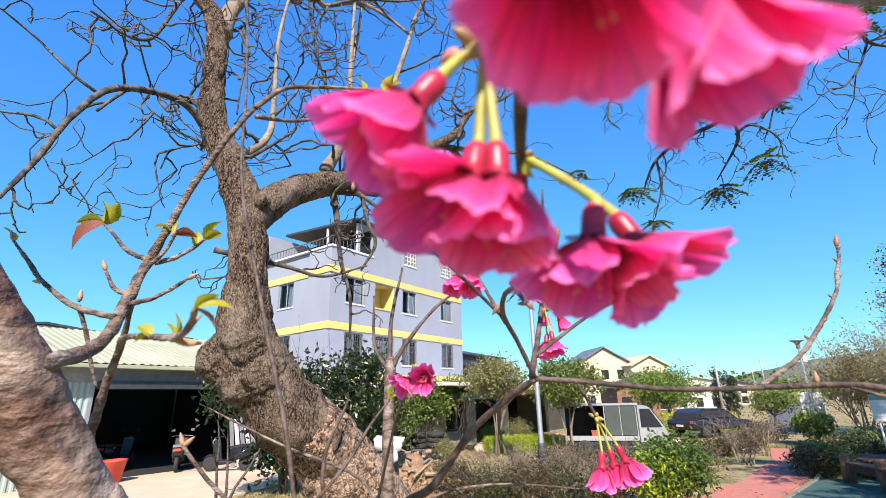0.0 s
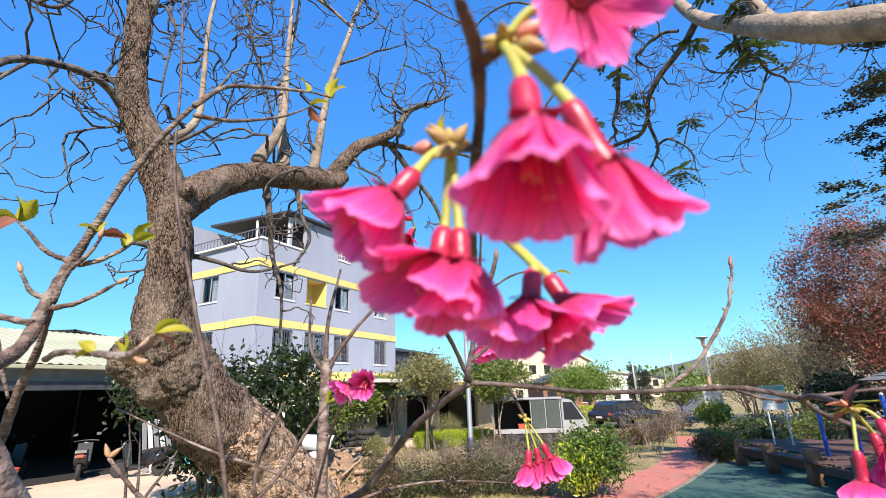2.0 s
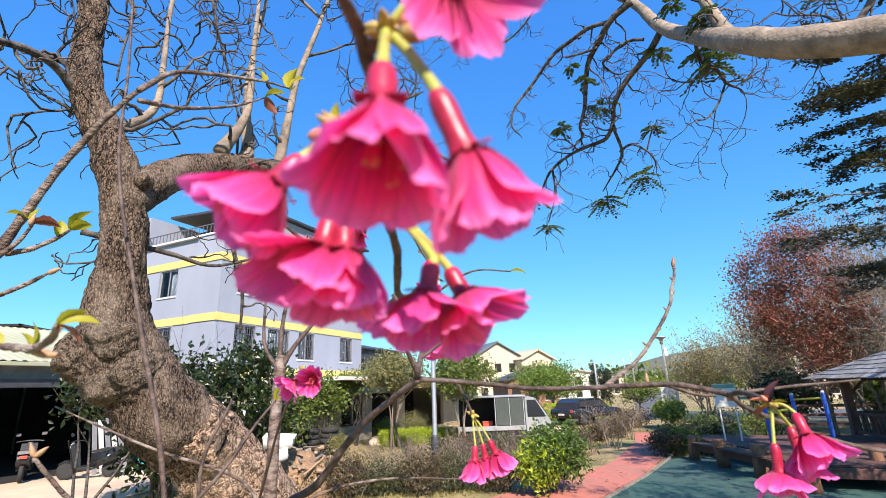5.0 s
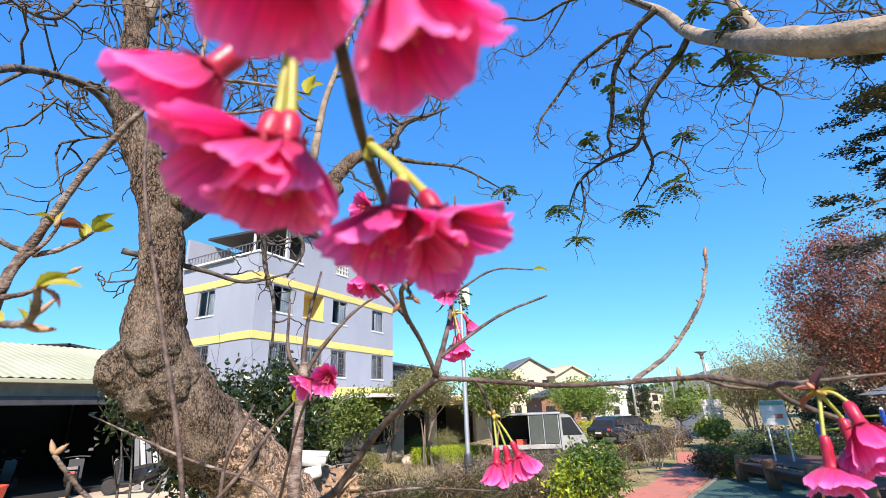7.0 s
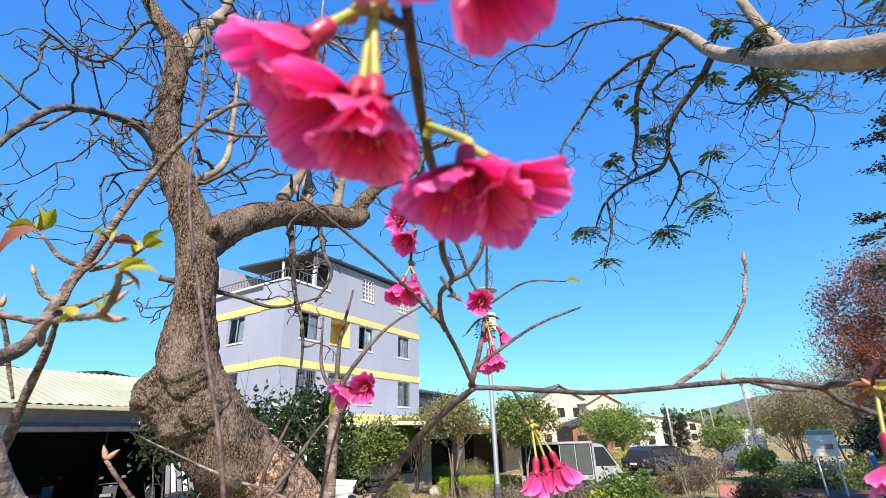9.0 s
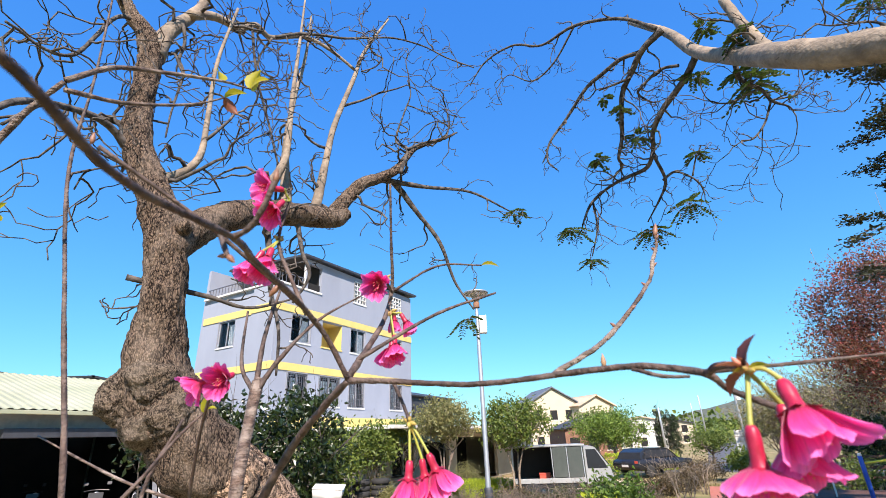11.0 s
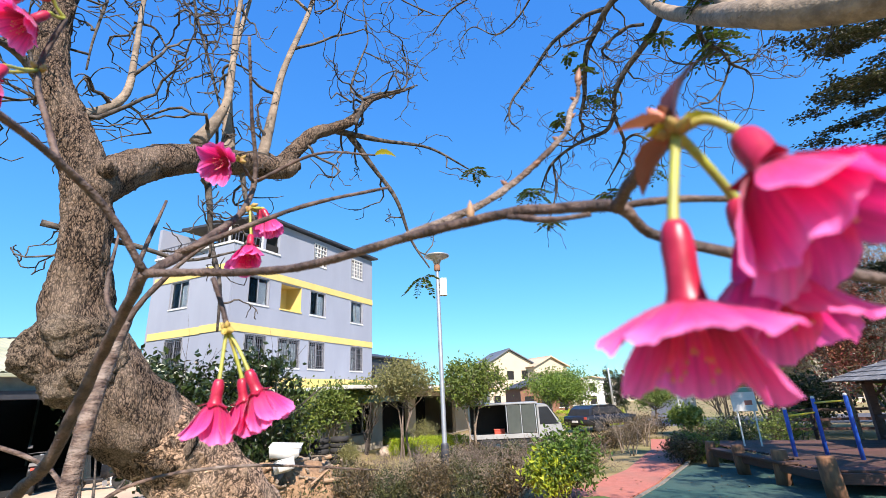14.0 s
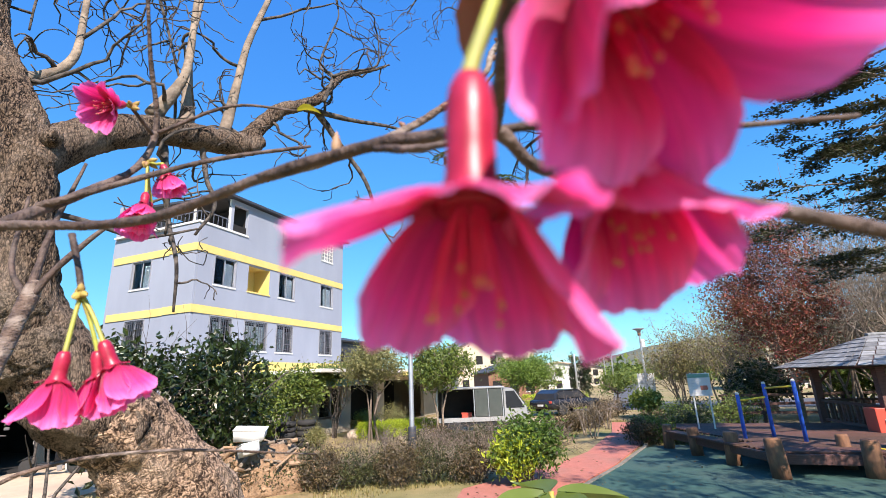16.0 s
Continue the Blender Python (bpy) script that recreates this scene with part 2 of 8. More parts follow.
# ---- materials ----
def bark_mat(name, plate, crack, lichen, scale, along, swirl=1.2):
    """Bark with ragged furrows running along the stem, flaking plates and paler worn patches."""
    m = bpy.data.materials.new(name)
    m.use_nodes = True
    n, l = m.node_tree.nodes, m.node_tree.links
    b = n["Principled BSDF"]
    tc = n.new("ShaderNodeTexCoord")
    mp = n.new("ShaderNodeMapping")
    mp.inputs["Scale"].default_value = (1, 1, along)
    mp.inputs["Rotation"].default_value = (radians(-14), 0, 0)
    l.new(tc.outputs["Object"], mp.inputs["Vector"])

    def noise_tex(sc, detail, rough, dist):
        t = n.new("ShaderNodeTexNoise")
        t.inputs["Scale"].default_value = sc
        t.inputs["Detail"].default_value = detail
        t.inputs["Roughness"].default_value = rough
        t.inputs["Distortion"].default_value = dist
        l.new(mp.outputs[0], t.inputs["Vector"])
        return t

    warp = noise_tex(scale * 0.35, 3, 0.6, 0.0)
    push = n.new("ShaderNodeMix")
    push.data_type = "RGBA"
    push.blend_type = "LINEAR_LIGHT"
    push.inputs["Factor"].default_value = swirl / scale
    l.new(mp.outputs[0], push.inputs["A"])
    l.new(warp.outputs["Color"], push.inputs["B"])
    plates = n.new("ShaderNodeTexVoronoi")
    plates.feature = "DISTANCE_TO_EDGE"
    plates.inputs["Scale"].default_value = scale
    plates.inputs["Randomness"].default_value = 1.0
    l.new(push.outputs["Result"], plates.inputs["Vector"])
    edge = n.new("ShaderNodeMapRange")
    edge.inputs["From Min"].default_value, edge.inputs["From Max"].default_value = 0.0, 0.34
    edge.inputs["To Min"].default_value, edge.inputs["To Max"].default_value = 0.12, 0.38
    l.new(plates.outputs["Distance"], edge.inputs[0])
    furrow, grain, patch = noise_tex(scale * 0.8, 5, 0.62, 0.6), noise_tex(scale * 3.5, 6, 0.75, 0.2), noise_tex(scale * 0.07, 7, 0.6, 0.4)
    lump = n.new("ShaderNodeMath")
    lump.operation = "MULTIPLY_ADD"
    l.new(furrow.outputs[0], lump.inputs[0])
    lump.inputs[1].default_value = 0.85
    l.new(edge.outputs[0], lump.inputs[2])
    mixh = n.new("ShaderNodeMath")
    mixh.operation = "MULTIPLY_ADD"
    l.new(grain.outputs[0], mixh.inputs[0])
    mixh.inputs[1].default_value = 0.30
    l.new(lump.outputs[0], mixh.inputs[2])
    rp = n.new("ShaderNodeValToRGB")
    e = rp.color_ramp.elements
    e[0].position, e[0].color = 0.68, (*crack, 1)
    e[1].position, e[1].color = 1.0, tuple(min(1, 1.3 * p) for p in plate) + (1,)
    k = e.new(0.77)
    k.color = tuple(0.45 * p + 0.3 * c for p, c in zip(plate, crack)) + (1,)
    k = e.new(0.86)
    k.color = (*plate, 1)
    l.new(mixh.outputs[0], rp.inputs[0])
    lr = n.new("ShaderNodeValToRGB")
    lr.color_ramp.elements[0].position, lr.color_ramp.elements[1].position = 0.46, 0.66
    lr.color_ramp.elements[1].color = (0.55, 0.55, 0.55, 1)
    l.new(patch.outputs[0], lr.inputs[0])
    mul = n.new("ShaderNodeMath")
    mul.operation = "MULTIPLY"
    l.new(lr.outputs[0], mul.inputs[0])
    l.new(mixh.outputs[0], mul.inputs[1])
    mx = n.new("ShaderNodeMix")
    mx.data_type = "RGBA"
    l.new(mul.outputs[0], mx.inputs["Factor"])
    l.new(rp.outputs[0], mx.inputs["A"])
    mx.inputs["B"].default_value = (*lichen, 1)
    l.new(mx.outputs["Result"], b.inputs["Base Color"])
    b.inputs["Roughness"].default_value = 0.95
    b.inputs["Specular IOR Level"].default_value = 0.2
    bp = n.new("ShaderNodeBump")
    bp.inputs["Strength"].default_value = 1.0
    bp.inputs["Distance"].default_value = 0.02
    l.new(mixh.outputs[0], bp.inputs["Height"])
    l.new(bp.outputs[0], b.inputs["Normal"])
    return m


M = {}
M["soil"] = mat("dry_ground", (0.33, 0.24, 0.115), (0.19, 0.145, 0.06), rough=0.95, scale=1.3, bump=0.7, fine=30, stain=(0.13, 0.15, 0.035), stain_scale=0.35, stain_amt=0.8, bump_dist=0.03)
M["concrete"] = mat("concrete", (0.58, 0.44, 0.30), (0.48, 0.36, 0.25), rough=0.9, scale=2.0, bump=0.25, fine=80, stain=(0.2, 0.18, 0.15), stain_scale=0.5, stain_amt=0.5)
M["red_path"] = mat("red_paving", (0.44, 0.150, 0.105), (0.36, 0.115, 0.08), rough=0.85, scale=5, bump=0.3, fine=120, stain=(0.26, 0.14, 0.10), stain_scale=0.7, stain_amt=0.6)
M["green_court"] = mat("green_rubber", (0.03, 0.085, 0.065), (0.02, 0.06, 0.045), rough=0.85, scale=6, bump=0.3, fine=160, stain=(0.055, 0.08, 0.065), stain_scale=0.5, stain_amt=0.6)
M["asphalt"] = mat("asphalt", (0.10, 0.10, 0.105), (0.06, 0.06, 0.065), rough=0.9, scale=4, bump=0.3, fine=150)
M["kerb"] = mat("kerb_stone", (0.24, 0.21, 0.17), (0.15, 0.13, 0.10), rough=0.9, scale=4, bump=0.3)
M["plaster"] = mat("grey_plaster", (0.262, 0.288, 0.345), (0.242, 0.266, 0.32), rough=0.85, scale=0.8, bump=0.15, fine=40, stain=(0.205, 0.225, 0.27), stain_scale=0.35, stain_amt=0.5, stretch=(1, 1, 0.35))
M["band"] = mat("yellow_paint", (0.62, 0.475, 0.15), (0.57, 0.43, 0.13), rough=0.7, scale=1.5, bump=0.1, stain=(0.55, 0.45, 0.2), stain_scale=0.8, stain_amt=0.4)
M["cream"] = mat("cream_plaster", (0.36, 0.31, 0.225), (0.29, 0.25, 0.18), rough=0.85, scale=1.2, bump=0.2, stain=(0.35, 0.3, 0.22), stain_scale=0.6, stain_amt=0.5)
M["white"] = mat("white_paint", (0.62, 0.61, 0.58), (0.54, 0.53, 0.50), rough=0.55, scale=3, bump=0.08, stain=(0.5, 0.48, 0.42), stain_scale=1.0, stain_amt=0.3)
M["frame"] = mat("window_frame", (0.34, 0.34, 0.36), (0.27, 0.27, 0.28), rough=0.4, metal=0.3, scale=6, bump=0.05)
M["bars"] = mat("iron_bars", (0.22, 0.22, 0.24), (0.13, 0.13, 0.15), rough=0.5, metal=0.6, scale=10, bump=0.1)
M["roof_dark"] = mat("dark_roof_sheet", (0.06, 0.065, 0.075), (0.04, 0.042, 0.05), rough=0.55, metal=0.3, scale=3, bump=0.1)
# near-black colour puts the shade inside buildings into their surfaces
M["interior_shade"] = mat("painted_interior_shade", (0.012, 0.011, 0.010), (0.007, 0.007, 0.007), rough=0.9, scale=2, bump=0.1)
M["curtain"] = mat("pale_curtain", (0.62, 0.62, 0.62), (0.45, 0.46, 0.48), rough=0.9, scale=2, stretch=(12, 12, 0.4), bump=0.3)
M["sheet_roof"] = mat("mint_cream_sheet", (0.30, 0.315, 0.21), (0.265, 0.28, 0.185), rough=0.75, metal=0.0, scale=0.7, bump=0.1, stain=(0.45, 0.43, 0.32), stain_scale=0.5, stain_amt=0.5)
M["sheet_wall"] = mat("mint_sheet", (0.32, 0.42, 0.38), (0.27, 0.36, 0.33), rough=0.45, metal=0.15, scale=1.0, bump=0.1, stain=(0.36, 0.33, 0.26), stain_scale=0.8, stain_amt=0.45)
M["rust"] = mat("rusty_steel", (0.24, 0.12, 0.07), (0.14, 0.07, 0.045), rough=0.85, scale=7, bump=0.3)
M["bark"] = bark_mat("plated_grey_bark", (0.20, 0.140, 0.100), (0.009, 0.006, 0.005), (0.42, 0.325, 0.25), 120, 0.42)
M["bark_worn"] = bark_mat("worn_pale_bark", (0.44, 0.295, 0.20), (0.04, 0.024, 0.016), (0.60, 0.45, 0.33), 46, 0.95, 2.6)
M["bark_dark"] = bark_mat("wrinkled_burr_bark", (0.22, 0.165, 0.12), (0.015, 0.011, 0.008), (0.36, 0.29, 0.22), 95, 0.7, 3.0)
M["bark_pale"] = mat("pale_bark", (0.31, 0.245, 0.18), (0.15, 0.115, 0.085), rough=0.9, scale=14, bump=0.7, fine=60, stain=(0.12, 0.10, 0.08), stain_scale=5, stain_amt=0.6)
M["twig_dark"] = mat("dark_twig_bark", (0.125, 0.105, 0.09), (0.010, 0.008, 0.007), rough=0.9, scale=26, bump=0.4, fine=120)
M["twig_pale"] = mat("weathered_twig_bark", (0.20, 0.155, 0.12), (0.075, 0.055, 0.043), rough=0.9, scale=22, bump=0.5, fine=90)
M["cherry_bark"] = mat("cherry_bark", (0.15, 0.078, 0.050), (0.045, 0.022, 0.016), rough=0.6, scale=60, bump=1.0, fine=110, stain=(0.42, 0.34, 0.27), stain_scale=20, stain_amt=0.75, stretch=(1, 1, 1.5), bump_dist=0.004)
M["cherry_twig"] = mat("cherry_twig_bark", (0.10, 0.06, 0.045), (0.03, 0.018, 0.014), rough=0.7, scale=120, bump=0.8, fine=420, stain=(0.20, 0.155, 0.13), stain_scale=60, stain_amt=0.45, bump_dist=0.002)
M["cherry_stem"] = mat("tan_cherry_stem", (0.15, 0.095, 0.066), (0.045, 0.027, 0.02), rough=0.7, scale=110, bump=0.9, fine=300, stretch=(1, 1, 2.2), stain=(0.36, 0.30, 0.25), stain_scale=55, stain_amt=0.6, bump_dist=0.003)
M["lamp_metal"] = mat("galvanised_steel", (0.52, 0.53, 0.55), (0.44, 0.45, 0.47), rough=0.4, metal=0.7, scale=5, bump=0.05)
M["wood"] = mat("brown_timber", (0.11, 0.052, 0.035), (0.06, 0.03, 0.022), rough=0.75, scale=5, bump=0.4, fine=50, stretch=(1, 8, 8), obrand=0.25)
M["log"] = mat("log_timber", (0.26, 0.12, 0.055), (0.12, 0.055, 0.03), rough=0.8, scale=9, bump=0.6, fine=40, stretch=(1, 1, 0.3), stain=(0.06, 0.04, 0.03), stain_scale=3, stain_amt=0.6)
M["log_pale"] = mat("cut_wood", (0.42, 0.28, 0.17), (0.26, 0.16, 0.09), rough=0.85, scale=8, bump=0.5, fine=40, stretch=(1, 1, 0.3), stain=(0.10, 0.07, 0.05), stain_scale=3, stain_amt=0.6)
M["van_paint"] = mat("grey_white_paint", (0.28, 0.29, 0.29), (0.23, 0.24, 0.24), rough=0.4, scale=3, bump=0.05, stain=(0.3, 0.3, 0.29), stain_scale=1.5, stain_amt=0.4)
M["rack_grey"] = mat("dull_grey_sheet", (0.26, 0.28, 0.28), (0.2, 0.21, 0.22), rough=0.6, scale=4, bump=0.1)
M["shingle"] = mat("grey_shingle", (0.23, 0.235, 0.24), (0.13, 0.135, 0.14), rough=0.85, scale=6, bump=0.4, fine=60, obrand=0.3)
M["blue"] = mat("blue_paint", (0.02, 0.10, 0.52), (0.015, 0.08, 0.42), rough=0.4, scale=5, bump=0.05)
M["yellow"] = mat("yellow_rail_paint", (0.80, 0.58, 0.04), (0.7, 0.5, 0.04), rough=0.4, scale=5, bump=0.05)
M["black"] = mat("black_plastic", (0.02, 0.02, 0.022), (0.012, 0.012, 0.013), rough=0.45, scale=9, bump=0.1)
M["tyre"] = mat("tyre_rubber", (0.028, 0.028, 0.028), (0.018, 0.018, 0.018), rough=0.85, scale=20, bump=0.4)
M["carpaint"] = mat("dark_car_paint", (0.03, 0.033, 0.04), (0.025, 0.028, 0.033), rough=0.2, metal=0.4, scale=2, bump=0.0)
M["green_tarp"] = mat("dark_green_canvas", (0.045, 0.058, 0.05), (0.032, 0.042, 0.037), rough=0.7, scale=2, bump=0.2, stain=(0.08, 0.085, 0.08), stain_scale=1.2, stain_amt=0.5)
M["red"] = mat("red_plastic", (0.55, 0.07, 0.04), (0.48, 0.06, 0.035), rough=0.45, scale=4, bump=0.05)
M["cyan"] = mat("cyan_panel", (0.08, 0.62, 0.75), (0.07, 0.55, 0.68), rough=0.4, scale=3, bump=0.05)
M["stone"] = mat("pale_rock", (0.42, 0.34, 0.26), (0.24, 0.19, 0.145), rough=0.9, scale=4, bump=0.6, fine=25)
M["tile_roof"] = mat("slate_roof", (0.13, 0.15, 0.18), (0.09, 0.10, 0.12), rough=0.7, scale=2, bump=0.2)
M["house_wall"] = mat("pale_house_wall", (0.50, 0.43, 0.32), (0.46, 0.395, 0.29), rough=0.85, scale=0.5, bump=0.1)
M["hill"] = mat("wooded_hill", (0.115, 0.125, 0.09), (0.075, 0.09, 0.07), rough=0.95, scale=0.12, bump=1.0, fine=0.25, stain=(0.14, 0.13, 0.08), stain_scale=0.03, stain_amt=0.6, bump_dist=3.0)


def leaf(name, c, c2, amt=0.35, tr=0.3, rough=0.5):
    return mat(name, c, c2, rough=rough, scale=3, bump=0.0, island=amt, trans=tr)


M["leaf_dark"] = leaf("dark_glossy_leaf", (0.028, 0.048, 0.010), (0.012, 0.022, 0.005), rough=0.32, tr=0.15)
M["leaf_tier"] = leaf("dark_olive_leaf", (0.075, 0.078, 0.028), (0.034, 0.038, 0.014), tr=0.2)
M["leaf_mid"] = leaf("mid_green_leaf", (0.14, 0.19, 0.03), (0.085, 0.125, 0.02))
M["leaf_spray"] = leaf("pinnate_leaflet", (0.085, 0.14, 0.022), (0.05, 0.09, 0.014))
M["leaf_spring"] = leaf("spring_green_leaf", (0.15, 0.24, 0.03), (0.10, 0.16, 0.02))
M["leaf_bronze"] = leaf("bronze_young_leaf", (0.34, 0.13, 0.06), (0.20, 0.06, 0.035), tr=0.3)
M["leaf_light"] = leaf("light_green_leaf", (0.24, 0.30, 0.05), (0.16, 0.21, 0.04))
M["leaf_grey"] = leaf("grey_green_leaf", (0.24, 0.235, 0.085), (0.16, 0.155, 0.055))
M["leaf_bush"] = leaf("fresh_bush_leaf", (0.10, 0.17, 0.02), (0.05, 0.095, 0.012))
M["leaf_yellow"] = leaf("yellow_green_leaf", (0.33, 0.38, 0.02), (0.20, 0.27, 0.018))
M["leaf_hedge"] = leaf("clipped_hedge_leaf", (0.38, 0.47, 0.02), (0.24, 0.33, 0.015))
M["leaf_olive"] = leaf("olive_hedge_leaf", (0.07, 0.078, 0.020), (0.028, 0.033, 0.009), tr=0.2)
M["wood_chip"] = mat("brown_wood_chip", (0.32, 0.20, 0.115), (0.15, 0.09, 0.05), rough=0.95, scale=9, bump=0.8, fine=30, bump_dist=0.03)
M["leaf_dry"] = leaf("dry_brown_leaf", (0.15, 0.105, 0.045), (0.055, 0.042, 0.018))
M["leaf_red"] = leaf("rust_red_leaf", (0.32, 0.115, 0.055), (0.11, 0.040, 0.022), amt=0.6, tr=0.25)
M["leaf_maroon"] = leaf("dark_maroon_bract", (0.11, 0.035, 0.03), (0.06, 0.02, 0.018), tr=0.15)
M["leaf_fresh"] = leaf("fresh_cherry_leaf", (0.50, 0.42, 0.03), (0.34, 0.33, 0.02), tr=0.45)
M["awning"] = mat("faded_green_awning", (0.16, 0.33, 0.24), (0.11, 0.24, 0.18), rough=0.7, scale=3, bump=0.1, stain=(0.3, 0.36, 0.3), stain_scale=1.5, stain_amt=0.5)
M["leaf_dry2"] = leaf("dry_grass_blade", (0.33, 0.28, 0.10), (0.20, 0.18, 0.055))

# ---- ground ----
def sheet(name, x0, x1, y0, y1, z, material, nx=1, ny=1, rough=0.0, label="", category="ground", edge=None):
    bm = bmesh.new()
    g = [[bm.verts.new((x0 + (x1 - x0) * i / nx, y0 + (y1 - y0) * j / ny, z + (rough * noise.noise(Vector((i * 0.9, j * 0.9, 3))) if rough else 0))) for j in range(ny + 1)] for i in range(nx + 1)]
    for i in range(nx):
        for j in range(ny):
            bm.faces.new((g[i][j], g[i + 1][j], g[i + 1][j + 1], g[i][j + 1]))
    return tagged(part(name, bm, material), label, category, kind="structure")


ground = sheet("ground", -1500, 1500, -1500, 1500, 0, M["soil"], label="dry bare earth with thin grass patches", category="ground")
ground.location.z = -0.02


def poly_slab(name, pts, z0, z1, material, label, category):
    bm = bmesh.new()
    top = [bm.verts.new((x, y, z1)) for x, y in pts]
    bot = [bm.verts.new((x, y, z0)) for x, y in pts]
    bm.faces.new(top)
    for k in range(len(pts)):
        bm.faces.new((bot[k], bot[(k + 1) % len(pts)], top[(k + 1) % len(pts)], top[k]))
    bmesh.ops.recalc_face_normals(bm, faces=bm.faces)
    return tagged(part(name, bm, material), label, category, kind="structure")


poly_slab("pavement_yard", [(-30, -8), (-12.2, -4), (-11.2, 6.5), (-12.6, 12.2), (-15.5, 13.5), (-30, 13.6)], -0.05, 0.012, M["concrete"], "sunlit bare concrete yard before the sheet-metal shed", "yard")
poly_slab("pavement_drive", [(-10.2, 19.2), (-8.2, 16.2), (-6.2, 15.2), (-3.4, 18.5), (-3.2, 24), (-9, 28), (-12.4, 27)], -0.05, 0.010, M["concrete"], "pale concrete driveway", "driveway")
poly_slab("path_red", [(-3.3, 8.6), (-2.3, 8.4), (-1.45, 10.2), (-0.85, 12.6), (-0.3, 16.2), (-0.1, 18.4), (-0.6, 23), (-1.5, 23), (-1.3, 19.3), (-1.65, 14.6), (-2.2, 12.4), (-2.9, 11.0), (-3.5, 9.6)], -0.05, 0.018, M["red_path"], "winding red paved garden path", "path")
poly_slab("court_green", [(-1.5, 7.2), (-1.38, 9.9), (-0.72, 12.6), (-0.2, 15.4), (0.6, 16.0), (9, 16.4), (12, 6), (4, 3)], -0.05, 0.024, M["green_court"], "dark green rubber play surface", "play surface")
poly_slab("road", [(-9, 30.5), (60, 33.5), (60, 41), (-9, 38)], -0.06, 0.008, M["asphalt"], "grey asphalt street", "road")
poly_slab("road_far", [(-2.4, 40), (0.8, 40), (-3.5, 180), (-9.5, 180)], -0.06, 0.006, M["asphalt"], "asphalt street running into the distance", "road")

# ---- the grey building ----
BX, BY, BX2, BY2 = -20.33, 17.1, -26.9, 30.0
bld = thing("apartment_building", "four-storey lavender-grey plastered house with yellow bands", "building", (0, 0, 0))
cols = [(18.15, 19.58), (20.54, 22.26), (23.1, 24.55), (27.35, 28.75)]
front_holes = [(a, b, 7.5, 9.04) for a, b in cols] + [(a, b, 4.15, 5.8) for a, b in cols] + [(23.3, 24.5, 10.85, 12.3), (27.35, 28.65, 10.85, 12.2), (19.15, 20.25, 10.72, 12.35)]
side_holes = [(-25.3, -23.85, 7.52, 9.05), (-25.3, -23.85, 4.25, 5.8)]
part("wall", wall_quads("x", BX, BY, BY2, 0, 10.62, [h for h in front_holes if h[3] < 10], 0.24, 1), M["plaster"], bld)
part("wall", wall_quads("x", BX, 19.0, BY2, 10.62, 12.62, [h for h in front_holes if h[3] > 10], 0.24, 1), M["plaster"], bld)
part("wall", wall_quads("y", BY, BX2, BX - 0.24, 0, 10.62, side_holes, 0.24, -1), M["plaster"], bld)
part("wall", box(BX2, BX - 0.24, BY2 - 0.24, BY2, 0, 12.7), M["plaster"], bld)
part("wall", box(BX2 - 0.24, BX2, BY, BY2, 0, 12.7), M["plaster"], bld)
part("wall", box(BX2, BX - 0.24, 20.4, 20.6, 10.66, 12.6), M["plaster"], bld)
part("floor_slab", box(BX2, BX - 0.24, BY + 0.24, BY2 - 0.24, 10.1, 10.3), M["concrete"], bld)
# inner slabs are near-black, with the indoor shade in their colour
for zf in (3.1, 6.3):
    part("floor_slab", box(BX2, BX - 0.24, BY + 0.24, BY2 - 0.24, zf - 0.1, zf + 0.1), M["interior_shade"], bld)
part("corner_pilaster", box(-22.35, BX - 0.02, BY - 0.14, BY - 0.002, 0, 10.6, 0.01), M["plaster"], bld)
part("parapet_cap", box(BX2 - 0.06, BX + 0.06, BY - 0.2, BY + 0.1, 10.62, 10.74, 0.01), M["white"], bld)
part("parapet_cap", box(BX - 0.22, BX + 0.06, BY + 0.1, 20.3, 10.62, 10.74, 0.01), M["white"], bld)
for zb in (9.30, 6.08):
    part("yellow_band", box(BX + 0.001, BX + 0.05, BY - 0.145, BY2, zb - 0.2, zb + 0.21, 0.008), M["band"], bld, "yellow painted band")
    part("yellow_band", box(-22.35, BX + 0.05, BY - 0.19, BY - 0.141, zb - 0.2, zb + 0.21, 0.008), M["band"], bld, "yellow painted band")
    part("yellow_band", box(BX2, -22.352, BY - 0.05, BY - 0.001, zb - 0.2, zb + 0.21, 0.008), M["band"], bld, "yellow painted band")
part("yellow_band", box(BX + 0.001, BX + 0.05, BY, BY2, 2.95, 3.55, 0.008), M["band"], bld, "yellow painted band")
# roof of the top storey, pitched towards the rear
bm = bmesh.new()
vs = [bm.verts.new(v) for v in ((BX + 0.35, 18.5, 12.62), (BX + 0.35, 30.35, 12.78), (-27.2, 30.35, 13.25), (-27.2, 18.5, 13.1), (BX + 0.35, 18.5, 12.75), (BX + 0.35, 30.35, 12.92), (-27.2, 30.35, 13.4), (-27.2, 18.5, 13.25))]
for q in ((0, 1, 2, 3), (4, 5, 6, 7), (0, 1, 5, 4), (1, 2, 6, 5), (2, 3, 7, 6), (3, 0, 4, 7)):
    bm.faces.new([vs[k] for k in q])
bmesh.ops.recalc_face_normals(bm, faces=bm.faces)
part("roof", bm, M["roof_dark"], bld, "dark sheet roof")
part("terrace_post", box(BX - 0.2, BX - 0.08, 18.95, 19.1, 10.74, 12.62, 0.01), M["white"], bld)
part("terrace_post", box(BX - 2.6, BX - 2.48, 18.6, 18.72, 10.3, 12.75, 0.01), M["white"], bld)
